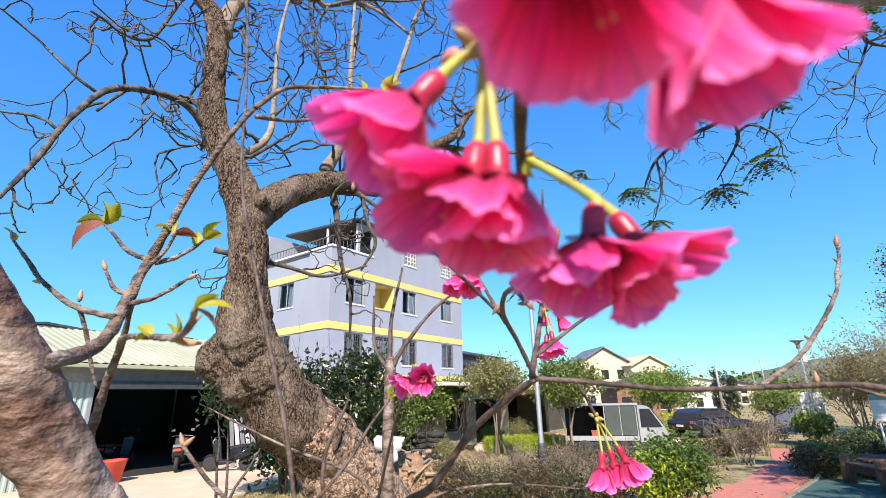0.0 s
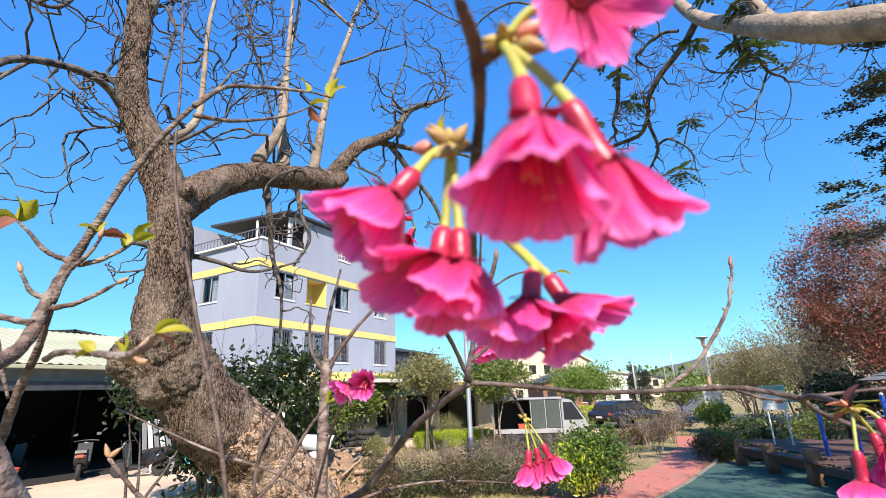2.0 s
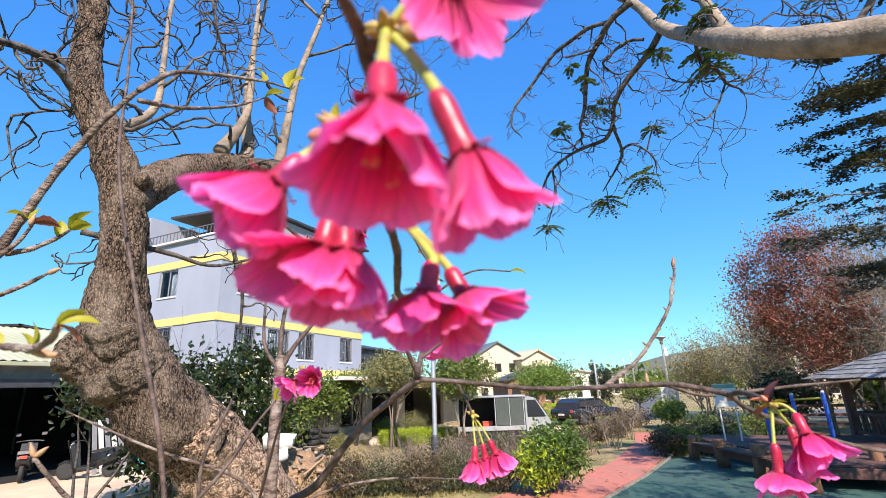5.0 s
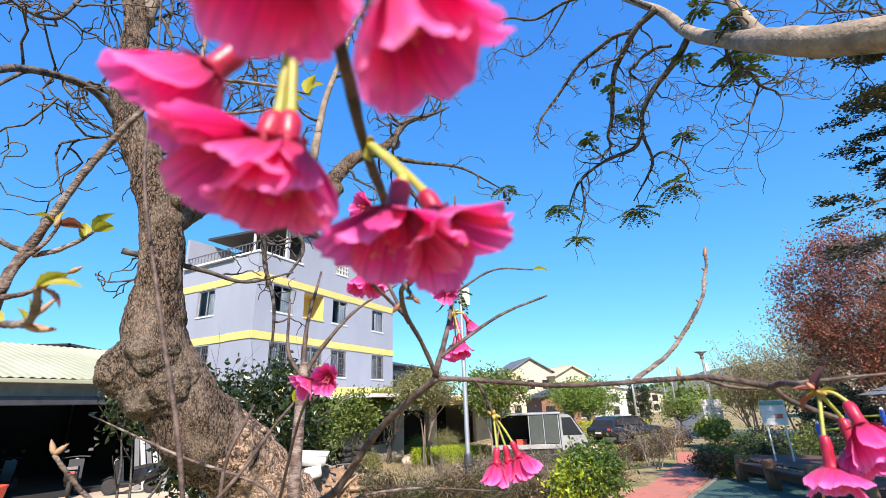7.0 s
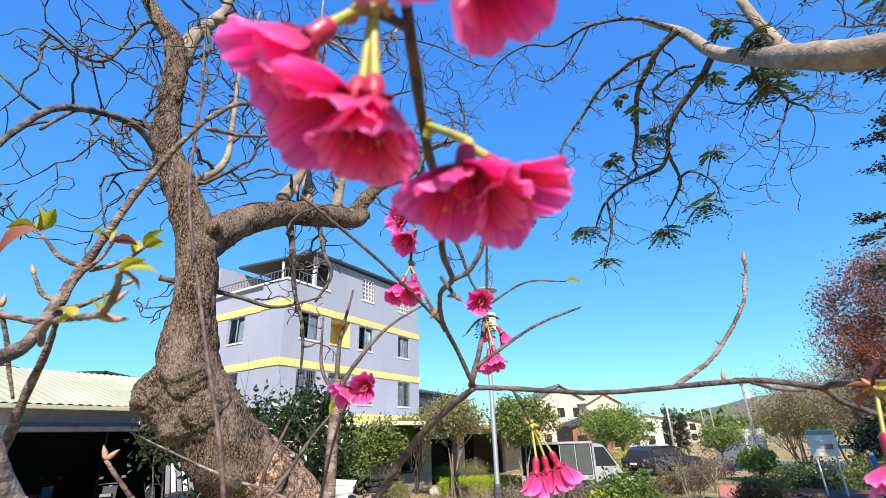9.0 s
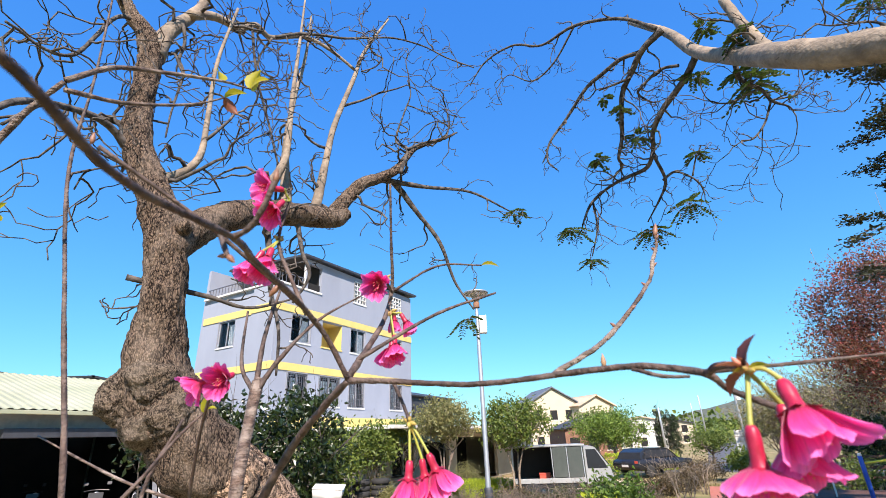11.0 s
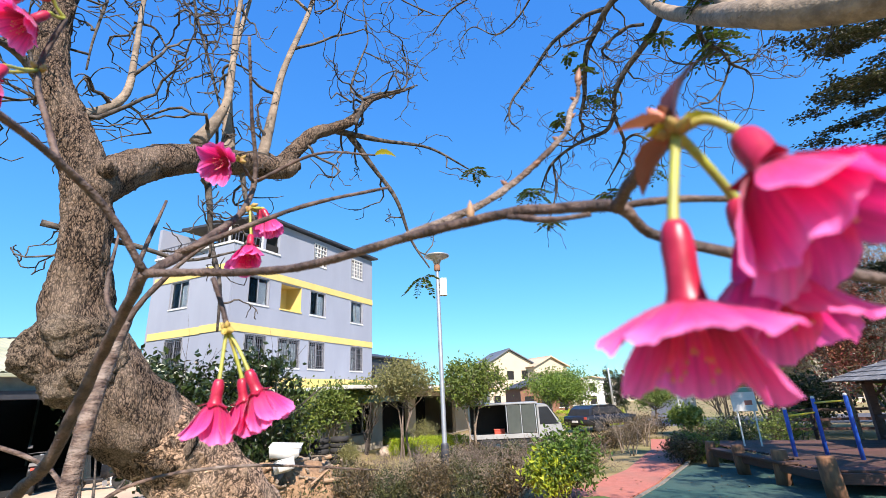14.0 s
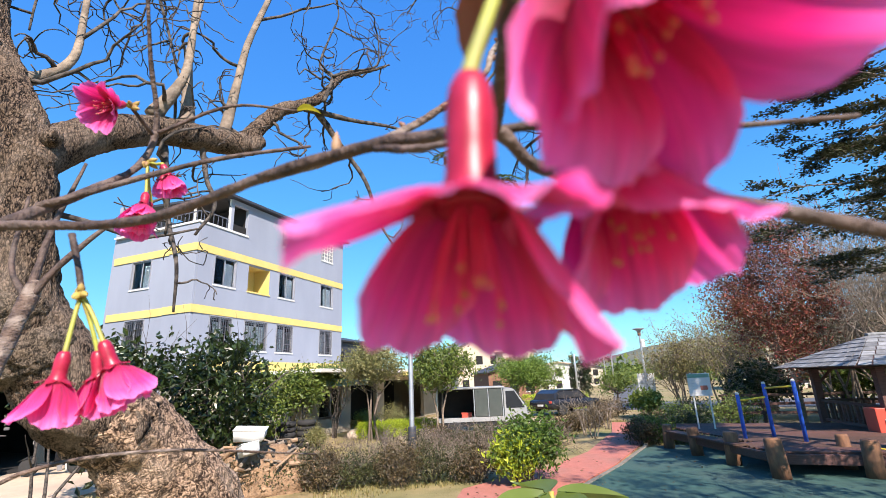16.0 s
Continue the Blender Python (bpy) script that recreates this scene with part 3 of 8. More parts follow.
# two near-black panels paint the shade under the terrace roof
part("terrace_shade_wall", box(BX - 0.16, BX - 0.1, 19.2, 20.2, 10.3, 11.2), M["interior_shade"], bld)
part("terrace_shade_back", box(-26.6, BX - 0.3, 20.3, 20.38, 10.3, 12.6), M["interior_shade"], bld)
# terrace railing
for k in range(22):
    part("baluster", box(BX2 + 0.1 + k * 0.3, BX2 + 0.13 + k * 0.3, BY + 0.02, BY + 0.05, 10.74, 11.32), M["bars"], bld)
part("top_rail", box(BX2, BX - 0.1, BY + 0.01, BY + 0.06, 11.32, 11.37), M["bars"], bld)
for k in range(6):
    part("baluster", box(BX - 0.1, BX - 0.07, BY + 0.15 + k * 0.3, BY + 0.18 + k * 0.3, 10.74, 11.32), M["bars"], bld)
part("top_rail", box(BX - 0.11, BX - 0.06, BY + 0.06, 18.9, 11.32, 11.37), M["bars"], bld)


def window(axis, at, u0, u1, z0, z1, out, bars, curtain, lattice=False):
    """A framed window set back in its opening, with a sill, two sashes and what hangs behind."""
    def bx(ua, ub, da, db, za, zb, bev=0.0):
        a, b = sorted((at - out * da, at - out * db))
        return box(a, b, ua, ub, za, zb, bev) if axis == "x" else box(ua, ub, a, b, za, zb, bev)

    w = part("window", bx(u0 - 0.07, u1 + 0.07, -0.05, 0.02, z0 - 0.09, z0 - 0.005, 0.01), M["white"], bld, "aluminium window with pale sill")
    f = 0.06
    for a, b, c, d in ((u0, u1, z0, z0 + f), (u0, u1, z1 - f, z1), (u0, u0 + f, z0 + f, z1 - f), (u1 - f, u1, z0 + f, z1 - f), ((u0 + u1) / 2 - 0.03, (u0 + u1) / 2 + 0.03, z0 + f, z1 - f)):
        part("frame", bx(a, b, 0.06, 0.12, c, d), M["frame"], w)
    for a, b in ((u0 + f, (u0 + u1) / 2 - 0.03), ((u0 + u1) / 2 + 0.03, u1 - f)):
        part("pane", bx(a, b, 0.085, 0.095, z0 + f, z1 - f), M["pane"], w)
    for a, b, c, d in ((u0 - 0.06, u1 + 0.06, z1 + 0.003, z1 + 0.06), (u0 - 0.06, u0 - 0.003, z0, z1), (u1 + 0.003, u1 + 0.06, z0, z1)):
        part("surround", bx(a, b, -0.03, 0.0, c, d), M["frame"], w)
    # dark panel behind the pane: indoor shade put into its colour
    part("room_shade", bx(u0 - 0.3, u1 + 0.3, 1.3, 1.34, z0 - 0.3, z1 + 0.3), M["interior_shade"], w)
    if curtain:
        a = u0 + f + (u1 - u0) * curtain[0]
        b = u0 + f + (u1 - u0) * curtain[1]
        part("curtain", bx(a, min(b, u1 - f), 0.16, 0.19, z0 + f, z0 + (z1 - z0) * 0.85), M["curtain"], w)
    if bars:
        n = 9
        for k in range(n):
            u = u0 + (u1 - u0) * (k + 0.5) / n
            part("bar", bx(u - 0.012, u + 0.012, -0.02, 0.01, z0, z1), M["bars"], w)
        for k in range(5):
            z = z0 + (z1 - z0) * (k + 0.5) / 5
            part("bar", bx(u0, u1, -0.03, -0.02, z - 0.012, z + 0.012), M["bars"], w)
    if lattice:
        for k in range(5):
            u = u0 + (u1 - u0) * k / 4
            part("lattice_bar", bx(u - 0.035, u + 0.035, -0.03, 0.02, z0, z1), M["white"], w)
        for k in range(6):
            z = z0 + (z1 - z0) * k / 5
            part("lattice_bar", bx(u0, u1, -0.045, -0.03, z - 0.035, z + 0.035), M["white"], w)
    return w


m = bpy.data.materials.new("window_glass")
m.use_nodes = True
pb = m.node_tree.nodes["Principled BSDF"]
pb.inputs["Base Color"].default_value = (0.75, 0.8, 0.82, 1)
pb.inputs["Roughness"].default_value = 0.03
pb.inputs["Transmission Weight"].default_value = 1.0
pb.inputs["IOR"].default_value = 1.2
M["pane"] = m
for (a, b), cu in zip(cols, ((0.5, 0.95), None, (0.45, 0.9), (0.3, 0.9))):
    if cu:
        window("x", BX, a, b, 7.5, 9.04, 1, False, cu)
    window("x", BX, a, b, 4.15, 5.8, 1, True, (0.1, 0.9) if not cu else (0.2, 0.6))
window("x", BX, 23.3, 24.5, 10.85, 12.3, 1, False, (0.0, 1.0), True)
window("x", BX, 27.35, 28.65, 10.85, 12.2, 1, False, (0.0, 1.0), True)
window("y", BY, -25.3, -23.85, 7.52, 9.05, -1, False, (0.5, 0.9))
window("y", BY, -25.3, -23.85, 4.25, 5.8, -1, True, None)
# the recessed yellow balcony
a, b = cols[1]
bal = part("balcony", box(BX - 1.3, BX - 1.24, a - 0.1, b + 0.1, 7.4, 9.3), M["band"], bld, "recessed balcony with yellow painted walls")
part("side_wall", box(BX - 1.24, BX - 0.24, a - 0.1, a - 0.002, 7.4, 9.3), M["band"], bal)
part("side_wall", box(BX - 1.24, BX - 0.24, b + 0.002, b + 0.1, 7.4, 9.3), M["band"], bal)
part("reveal", box(BX - 0.238, BX - 0.002, b - 0.012, b - 0.002, 7.5, 9.03), M["band"], bal)
part("ceiling", box(BX - 1.24, BX - 0.24, a, b, 9.05, 9.1), M["band"], bal)
part("ledge", box(BX - 1.24, BX + 0.05, a - 0.05, b + 0.05, 7.42, 7.5), M["band"], bal)
# annex
annex = thing("annex", "low cream-plastered annex with dark doorway and flat eaves", "building", (0, 0, 0))
part("wall", wall_quads("x", -12.9, 15.8, 31, 0, 2.55, [(17.6, 19.2, 0.75, 1.9), (20.0, 22.4, 0.02, 2.15), (23.2, 28.2, 0.02, 2.2)], 0.2, 1), M["cream"], annex)
part("wall", box(-20.3, -13.1, 15.8, 16.0, 0, 2.55), M["cream"], annex)
part("wall", box(-20.3, -13.1, 30.8, 31.0, 0, 2.55), M["cream"], annex)
# wall painted near-black for the shade behind the doorways
part("back_shade_wall", box(-16.6, -16.4, 16.0, 30.8, 0.02, 2.5), M["interior_shade"], annex)
part("roof", box(-20.3, -11.3, 15.5, 31.3, 2.56, 2.7, 0.02), M["white"], annex, "flat pale roof slab")
part("fascia", box(-11.3, -11.26, 22.3, 31.3, 2.42, 2.6, 0.005), M["band"], annex, "yellow fascia board")
part("window_frame", box(-12.98, -12.9, 17.55, 19.25, 0.68, 0.76), M["frame"], annex)
part("window_frame", box(-12.98, -12.9, 18.37, 18.43, 0.76, 1.9), M["frame"], annex)
part("pane", box(-12.96, -12.95, 17.6, 19.2, 0.76, 1.9), M["pane"], annex)
aw = part("awning", box(-12.88, -11.7, 17.2, 19.6, 2.02, 2.32, 0.03), M["awning"], annex, "faded green awning")

# ---- the sheet-metal shed ----
SX, SY0, SY1 = -17.0, -6.0, 12.4
shed = thing("shed", "long sheet-metal shed with pale mint walls and roof", "shed", (0, 0, 0))


def corrugated(along, u0, u1, fixed, z0, z1, pitch=0.2, depth=0.035, slope=None):
    """A ribbed sheet; slope gives the far edge (x, z) for a roof."""
    bm = bmesh.new()
    n = max(4, int((u1 - u0) / pitch * 4))
    prev = None
    for k in range(n + 1):
        u = u0 + (u1 - u0) * k / n
        o = depth if (k % 4) in (0, 1) else 0.0
        if slope:
            a, b = Vector((fixed, u, z0 + o)), Vector((slope[0], u, slope[1] + o))
        elif along == "y":
            a, b = Vector((fixed + o, u, z0)), Vector((fixed + o, u, z1))
        else:
            a, b = Vector((u, fixed - o, z0)), Vector((u, fixed - o, z1))
        cur = (bm.verts.new(a), bm.verts.new(b))
        if prev:
            bm.faces.new((prev[0], cur[0], cur[1], prev[1]))
        prev = cur
    r = bmesh.ops.extrude_face_region(bm, geom=bm.faces[:])
    off = Vector((0, 0, -0.006)) if slope else Vector((-0.006, 0, 0)) if along == "y" else Vector((0, 0.006, 0))
    bmesh.ops.translate(bm, verts=[v for v in r["geom"] if isinstance(v, bmesh.types.BMVert)], vec=off)
    bmesh.ops.recalc_face_normals(bm, faces=bm.faces)
    return bm


part("wall_sheet", corrugated("y", SY0, 5.45, SX, 0, 2.75, 0.16, 0.03), M["sheet_wall"], shed)
part("wall_sheet", corrugated("y", 11.7, SY1, SX, 0, 2.75, 0.16, 0.03), M["sheet_wall"], shed)
part("wall_sheet", corrugated("x", -29, SX - 0.1, SY1 - 0.05, 0, 3.2, 0.16, 0.03), M["sheet_wall"], shed)
part("wall_sheet", corrugated("y", SY0, SY1, -29, 0, 4.2, 0.16, 0.03), M["sheet_wall"], shed)
part("wall_sheet", corrugated("x", -29, SX - 0.1, SY0, 0, 3.2, 0.16, 0.03), M["sheet_wall"], shed)
part("lintel", box(SX - 0.12, SX + 0.02, SY0, SY1, 2.76, 3.2, 0.01), M["rack_grey"], shed)
part("shutter_box", box(SX + 0.022, SX + 0.3, 5.55, 9.0, 2.55, 2.8, 0.02), M["roof_dark"], shed)
part("rust_beam", box(SX + 0.025, SX + 0.12, 9.1, 12.0, 2.62, 2.98, 0.01), M["rust"], shed, "rusty steel beam")
for y in (5.45, 11.65):
    part("post", box(SX - 0.1, SX + 0.04, y - 0.06, y + 0.06, 0, 2.75, 0.008), M["lamp_metal"], shed)
part("roof_sheet", corrugated("y", SY0 - 0.3, SY1 + 0.3, SX + 0.55, 3.27, 0, 0.25, 0.03, slope=(-23.2, 5.02)), M["sheet_roof"], shed, "pale ribbed metal roof")
part("roof_sheet", corrugated("y", SY0 - 0.3, SY1 + 0.3, -29.4, 3.6, 0, 0.25, 0.03, slope=(-23.18, 5.02)), M["sheet_roof"], shed, "pale ribbed metal roof")
part("gutter", box(SX + 0.5, SX + 0.62, SY0 - 0.3, SY1 + 0.3, 3.14, 3.25, 0.02), M["sheet_roof"], shed)
# floor and two added walls carry the shed's inner shade in their colour
part("floor", box(-29, SX, SY0, SY1, 0.0, 0.03), M["interior_shade"], shed)
part("shade_wall", box(-26.2, -26.0, 3, 12, 0.03, 3.4), M["interior_shade"], shed)
part("shade_wall", box(-25.99, SX - 0.2, SY1 - 0.3, SY1 - 0.15, 0.03, 3.1), M["interior_shade"], shed)

# ---- the old leaning tree ----
R = random.Random(11)
tree = thing("old_tree", "old leaning tree with furrowed brown bark and bare crooked branches", "tree", (-1.95, 2.2, 0))


def rel(lines, o):
    return [[(p[0] - o[0], p[1] - o[1], p[2] - o[2], p[3]) for p in ln] for ln in lines]


TO = (-1.95, 2.2, 0)


def barked(geo, n, depth, scale):
    """Cuts furrows into a limb's skin: cracks between plates that run along it."""
    V, F = geo
    out = []
    for i, v in enumerate(V):
        ring = i // n
        c = Vector((0, 0, 0))
        for k in (0, n // 4, n // 2, 3 * n // 4):
            c += Vector(V[min(len(V) - 1, ring * n + k)]) / 4
        p = Vector(v)
        o = (p - c).normalized()
        q = Vector((p.x, p.y, p.z * 0.4 + 0.5 * p.y)) * scale
        q += Vector((noise.noise(q * 0.6), noise.noise(q * 0.6 + Vector((7, 0, 0))), 0)) * 0.9
        crack = min(1.0, abs(noise.noise(q)) * 3.2)
        out.append(tuple(p + o * depth * (crack - 0.6 + 0.7 * noise.noise(q * 2.7))))
    return out, F


trunk_line = spline([(-1.88, 2.85, -0.1, 0.30), (-1.87, 2.66, 0.4, 0.21), (-1.88, 2.36, 0.9, 0.19), (-1.88, 2.03, 1.42, 0.185), (-1.895, 1.67, 1.82, 0.178), (-1.908, 1.33, 2.1, 0.152), (-1.93, 1.16, 2.36, 0.12),
                     (-1.90, 1.11, 2.6, 0.088), (-1.885, 1.085, 2.86, 0.08), (-1.945, 1.035, 3.08, 0.074), (-2.02, 0.995, 3.25, 0.068), (-2.11, 0.955, 3.46, 0.066), (-2.15, 0.955, 3.75, 0.055), (-2.185, 0.955, 4.06, 0.058)], 18)
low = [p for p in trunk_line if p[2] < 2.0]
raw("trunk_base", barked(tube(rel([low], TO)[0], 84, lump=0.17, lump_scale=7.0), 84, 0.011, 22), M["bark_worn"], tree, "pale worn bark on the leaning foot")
raw("trunk", barked(tube(rel([trunk_line[len(low) - 6:]], TO)[0], 84, lump=0.17, lump_scale=7.0), 84, 0.008, 28), M["bark"], tree)
# burrs where old limbs were cut
for c, r in (((-2.01, 1.115, 2.28), 0.105), ((-1.89, 1.125, 2.33), 0.095), ((-1.855, 1.205, 2.22), 0.095), ((-1.945, 1.17, 2.19), 0.10), ((-1.80, 1.09, 2.96), 0.035)):
    bm = bmesh.new()
    bmesh.ops.create_icosphere(bm, subdivisions=5, radius=r)
    for v in bm.verts:
        q = Vector(c) * 9 + v.co * 11
        v.co *= 1 + 0.24 * noise.noise(q) + 0.16 * noise.noise(q * 2.1) + 0.10 * abs(noise.noise(q * 4.3)) + 0.05 * noise.noise(q * 9) + 0.03 * noise.noise(q * 17)
        v.co += Vector(c) - Vector(TO)
    part("burr", bm, M["bark_dark" if c[2] < 2.5 else "bark"], tree, "swollen bark burr", True)
main_limbs = [
    [(-1.885, 1.06, 2.86, 0.085), (-1.905, 1.2, 3.02, 0.078), (-1.93, 1.36, 3.15, 0.074), (-1.93, 1.56, 3.265, 0.07), (-1.92, 1.86, 3.36, 0.067), (-1.86, 2.04, 3.40, 0.062), (-1.835, 2.12, 3.46, 0.042)],
    [(-1.88, 2.03, 3.4, 0.06), (-1.85, 2.12, 3.56, 0.046), (-1.80, 2.22, 3.71, 0.042), (-1.74, 2.34, 3.80, 0.036), (-1.68, 2.45, 3.9, 0.03), (-1.68, 2.6, 4.1, 0.024), (-1.66, 2.72, 4.25, 0.02), (-1.55, 2.95, 4.42, 0.012), (-1.5, 3.1, 4.55, 0.006)],
    [(-2.18, 0.95, 4.03, 0.058), (-2.21, 0.91, 4.15, 0.0475), (-2.26, 0.86, 4.24, 0.0397), (-2.3, 0.8, 4.36, 0.0327), (-2.34, 0.72, 4.55, 0.0262), (-2.38, 0.66, 4.81, 0.02)],
    [(-2.17, 0.97, 4.01, 0.05), (-2.19, 1.0, 4.18, 0.0428), (-2.19, 1.05, 4.31, 0.0375), (-2.2, 1.11, 4.44, 0.0328), (-2.2, 1.17, 4.61, 0.0283), (-2.22, 1.19, 4.89, 0.0241), (-2.24, 1.21, 5.31, 0.02)],
    [(-2.16, 1.09, 4.41, 0.03), (-2.17, 1.2, 4.52, 0.0267), (-2.17, 1.3, 4.57, 0.0243), (-2.18, 1.4, 4.6, 0.0221), (-2.17, 1.51, 4.73, 0.0201), (-2.17, 1.61, 4.72, 0.0181), (-2.17, 1.69, 4.78, 0.0163), (-2.1, 1.88, 4.91, 0.0145), (-2.01, 2.05, 4.88, 0.0127), (-1.91, 2.23, 4.77, 0.011)],
    [(-1.93, 1.7, 3.36, 0.05), (-1.95, 1.72, 3.46, 0.034), (-2.02, 1.74, 3.85, 0.02), (-2.08, 1.82, 4.3, 0.015), (-2.14, 1.93, 4.78, 0.011), (-2.2, 2.0, 5.3, 0.006)],
    [(-1.92, 1.93, 3.42, 0.035), (-1.93, 2.0, 3.8, 0.024), (-1.93, 2.06, 4.15, 0.02), (-1.9, 2.2, 4.65, 0.017), (-1.89, 2.3, 5.0, 0.014), (-1.8, 2.5, 5.5, 0.008)],
    [(-1.935, 1.53, 3.33, 0.04), (-1.88, 1.6, 3.52, 0.025), (-1.88, 1.64, 3.7, 0.02), (-1.93, 1.68, 4.15, 0.014), (-2.0, 1.75, 4.7, 0.01), (-2.05, 1.8, 5.2, 0.006)],
    [(-2.0, 1.02, 3.22, 0.04), (-1.97, 1.1, 3.28, 0.022), (-1.95, 1.18, 3.42, 0.017), (-1.98, 1.2, 3.7, 0.013), (-2.02, 1.22, 4.1, 0.010), (-2.05, 1.3, 4.6, 0.008)],
]
mid_limbs = [
    [(-1.78, 2.43, 3.84, 0.022), (-1.6, 2.74, 3.87, 0.014), (-1.4, 3.08, 3.92, 0.01), (-1.2, 3.39, 3.82, 0.005)],
    [(-1.75, 2.52, 3.86, 0.024), (-1.68, 2.69, 3.68, 0.017), (-1.58, 2.87, 3.45, 0.013), (-1.54, 3.0, 3.17, 0.009), (-1.43, 3.07, 2.95, 0.005)],
    [(-2.1, 0.96, 3.36, 0.02), (-2.06, 0.78, 3.43, 0.014), (-1.94, 0.51, 3.29, 0.012), (-1.86, 0.38, 3.07, 0.0095), (-1.78, 0.3, 2.83, 0.008), (-1.68, 0.23, 2.65, 0.005)],
    [(-1.93, 1.6, 3.2, 0.018), (-1.9, 1.62, 3.0, 0.013), (-1.92, 1.66, 2.85, 0.011), (-1.85, 1.68, 2.62, 0.008), (-1.86, 1.7, 2.4, 0.005)],
    [(-1.92, 1.8, 3.3, 0.014), (-1.88, 1.82, 3.1, 0.011), (-1.84, 1.85, 2.96, 0.009), (-1.9, 1.8, 2.8, 0.006)],
    [(-2.0, 1.0, 2.75, 0.012), (-1.9, 1.3, 2.72, 0.01), (-1.85, 1.5, 2.7, 0.007), (-1.75, 1.7, 2.78, 0.004)],
    [(-2.06, 1.6, 4.64, 0.011), (-2.0, 1.74, 4.76, 0.0097), (-1.93, 1.89, 4.84, 0.0087), (-1.85, 2.03, 4.89, 0.0078), (-1.75, 2.17, 4.96, 0.007), (-1.61, 2.33, 5.02, 0.0062), (-1.44, 2.49, 4.98, 0.0054), (-1.3, 2.62, 4.89, 0.0047), (-1.13, 2.74, 4.8, 0.004)],
    [(-2.23, 0.9, 4.2, 0.012), (-2.24, 0.82, 4.19, 0.0107), (-2.24, 0.77, 4.12, 0.0097), (-2.23, 0.73, 3.98, 0.0088), (-2.23, 0.68, 3.82, 0.008), (-2.23, 0.62, 3.76, 0.0072), (-2.23, 0.54, 3.75, 0.0064), (-2.23, 0.48, 3.77, 0.0057), (-2.22, 0.42, 3.77, 0.005)],
    [(-2.17, 0.99, 3.5, 0.015), (-2.18, 0.91, 3.54, 0.0129), (-2.2, 0.82, 3.53, 0.0113), (-2.2, 0.74, 3.52, 0.0098), (-2.22, 0.63, 3.48, 0.0085), (-2.21, 0.58, 3.41, 0.0072), (-2.2, 0.52, 3.3, 0.006)],
    [(-2.18, 1.01, 3.33, 0.007), (-2.22, 0.96, 3.36, 0.0059), (-2.27, 0.87, 3.4, 0.0051), (-2.31, 0.79, 3.46, 0.0043), (-2.34, 0.75, 3.5, 0.0037), (-2.37, 0.7, 3.6, 0.003)],
    [(-2.18, 1.01, 3.38, 0.006), (-2.23, 0.95, 3.34, 0.005), (-2.27, 0.89, 3.31, 0.0043), (-2.3, 0.86, 3.28, 0.0036), (-2.33, 0.85, 3.2, 0.003)],
    [(-2.11, 1.45, 4.63, 0.008), (-2.11, 1.5, 4.4, 0.0074), (-2.11, 1.56, 4.21, 0.007), (-2.1, 1.64, 4.02, 0.0067), (-2.08, 1.72, 3.78, 0.0063), (-2.09, 1.77, 3.69, 0.006)],
    [(-2.06, 1.57, 4.6, 0.007), (-2.1, 1.53, 4.44, 0.0059), (-2.1, 1.54, 4.33, 0.0051), (-2.05, 1.63, 4.28, 0.0043), (-2.04, 1.66, 4.16, 0.0037), (-2.06, 1.64, 4.02, 0.003)],
    [(-2.16, 1.06, 4.34, 0.01), (-2.15, 1.09, 4.19, 0.0086), (-2.15, 1.08, 4.07, 0.0075), (-2.13, 1.11, 3.98, 0.0066), (-2.13, 1.1, 3.84, 0.0057), (-2.13, 1.09, 3.69, 0.0048), (-2.13, 1.09, 3.55, 0.004)],
    [(-2.16, 1.26, 3.97, 0.006), (-2.14, 1.35, 4.0, 0.005), (-2.12, 1.42, 3.92, 0.0043), (-2.1, 1.5, 3.93, 0.0036), (-2.11, 1.54, 3.86, 0.003)],
    [(-2.12, 1.43, 4.14, 0.006), (-2.11, 1.48, 4.22, 0.0052), (-2.1, 1.54, 4.22, 0.0046), (-2.08, 1.6, 4.29, 0.004), (-2.04, 1.68, 4.32, 0.0035), (-2.03, 1.73, 4.37, 0.003)],
    [(-1.78, 2.21, 5.01, 0.008), (-1.76, 2.25, 4.89, 0.0067), (-1.72, 2.31, 4.86, 0.0057), (-1.77, 2.3, 4.79, 0.0048), (-1.86, 2.24, 4.74, 0.004)],
    [(-1.61, 2.41, 3.83, 0.012), (-1.58, 2.45, 4.04, 0.0095), (-1.66, 2.42, 4.13, 0.0077), (-1.62, 2.47, 4.39, 0.006), (-1.59, 2.52, 4.59, 0.0045), (-1.62, 2.52, 4.75, 0.003)],
    [(-1.57, 2.44, 4.03, 0.009), (-1.51, 2.52, 4.1, 0.0073), (-1.41, 2.61, 4.15, 0.0061), (-1.36, 2.67, 4.22, 0.005), (-1.37, 2.7, 4.43, 0.004), (-1.41, 2.71, 4.62, 0.003)],
]
for ln in main_limbs:
    raw("limb", tube(rel([spline(ln, 6)], TO)[0], 14, lump=0.10, lump_scale=16) if ln[0][3] < 0.055 else barked(tube(rel([spline(ln, 12)], TO)[0], 44, lump=0.10, lump_scale=12), 44, 0.005, 34), M["bark"] if ln[0][3] > 0.055 else M["bark_pale"], tree)
for ln in mid_limbs:
    raw("branch", tube(rel([spline([(*p[:3], p[3] * 1.12) for p in ln], 7)], TO)[0], 8, lump=0.2, lump_scale=26), M["twig_dark"], tree)
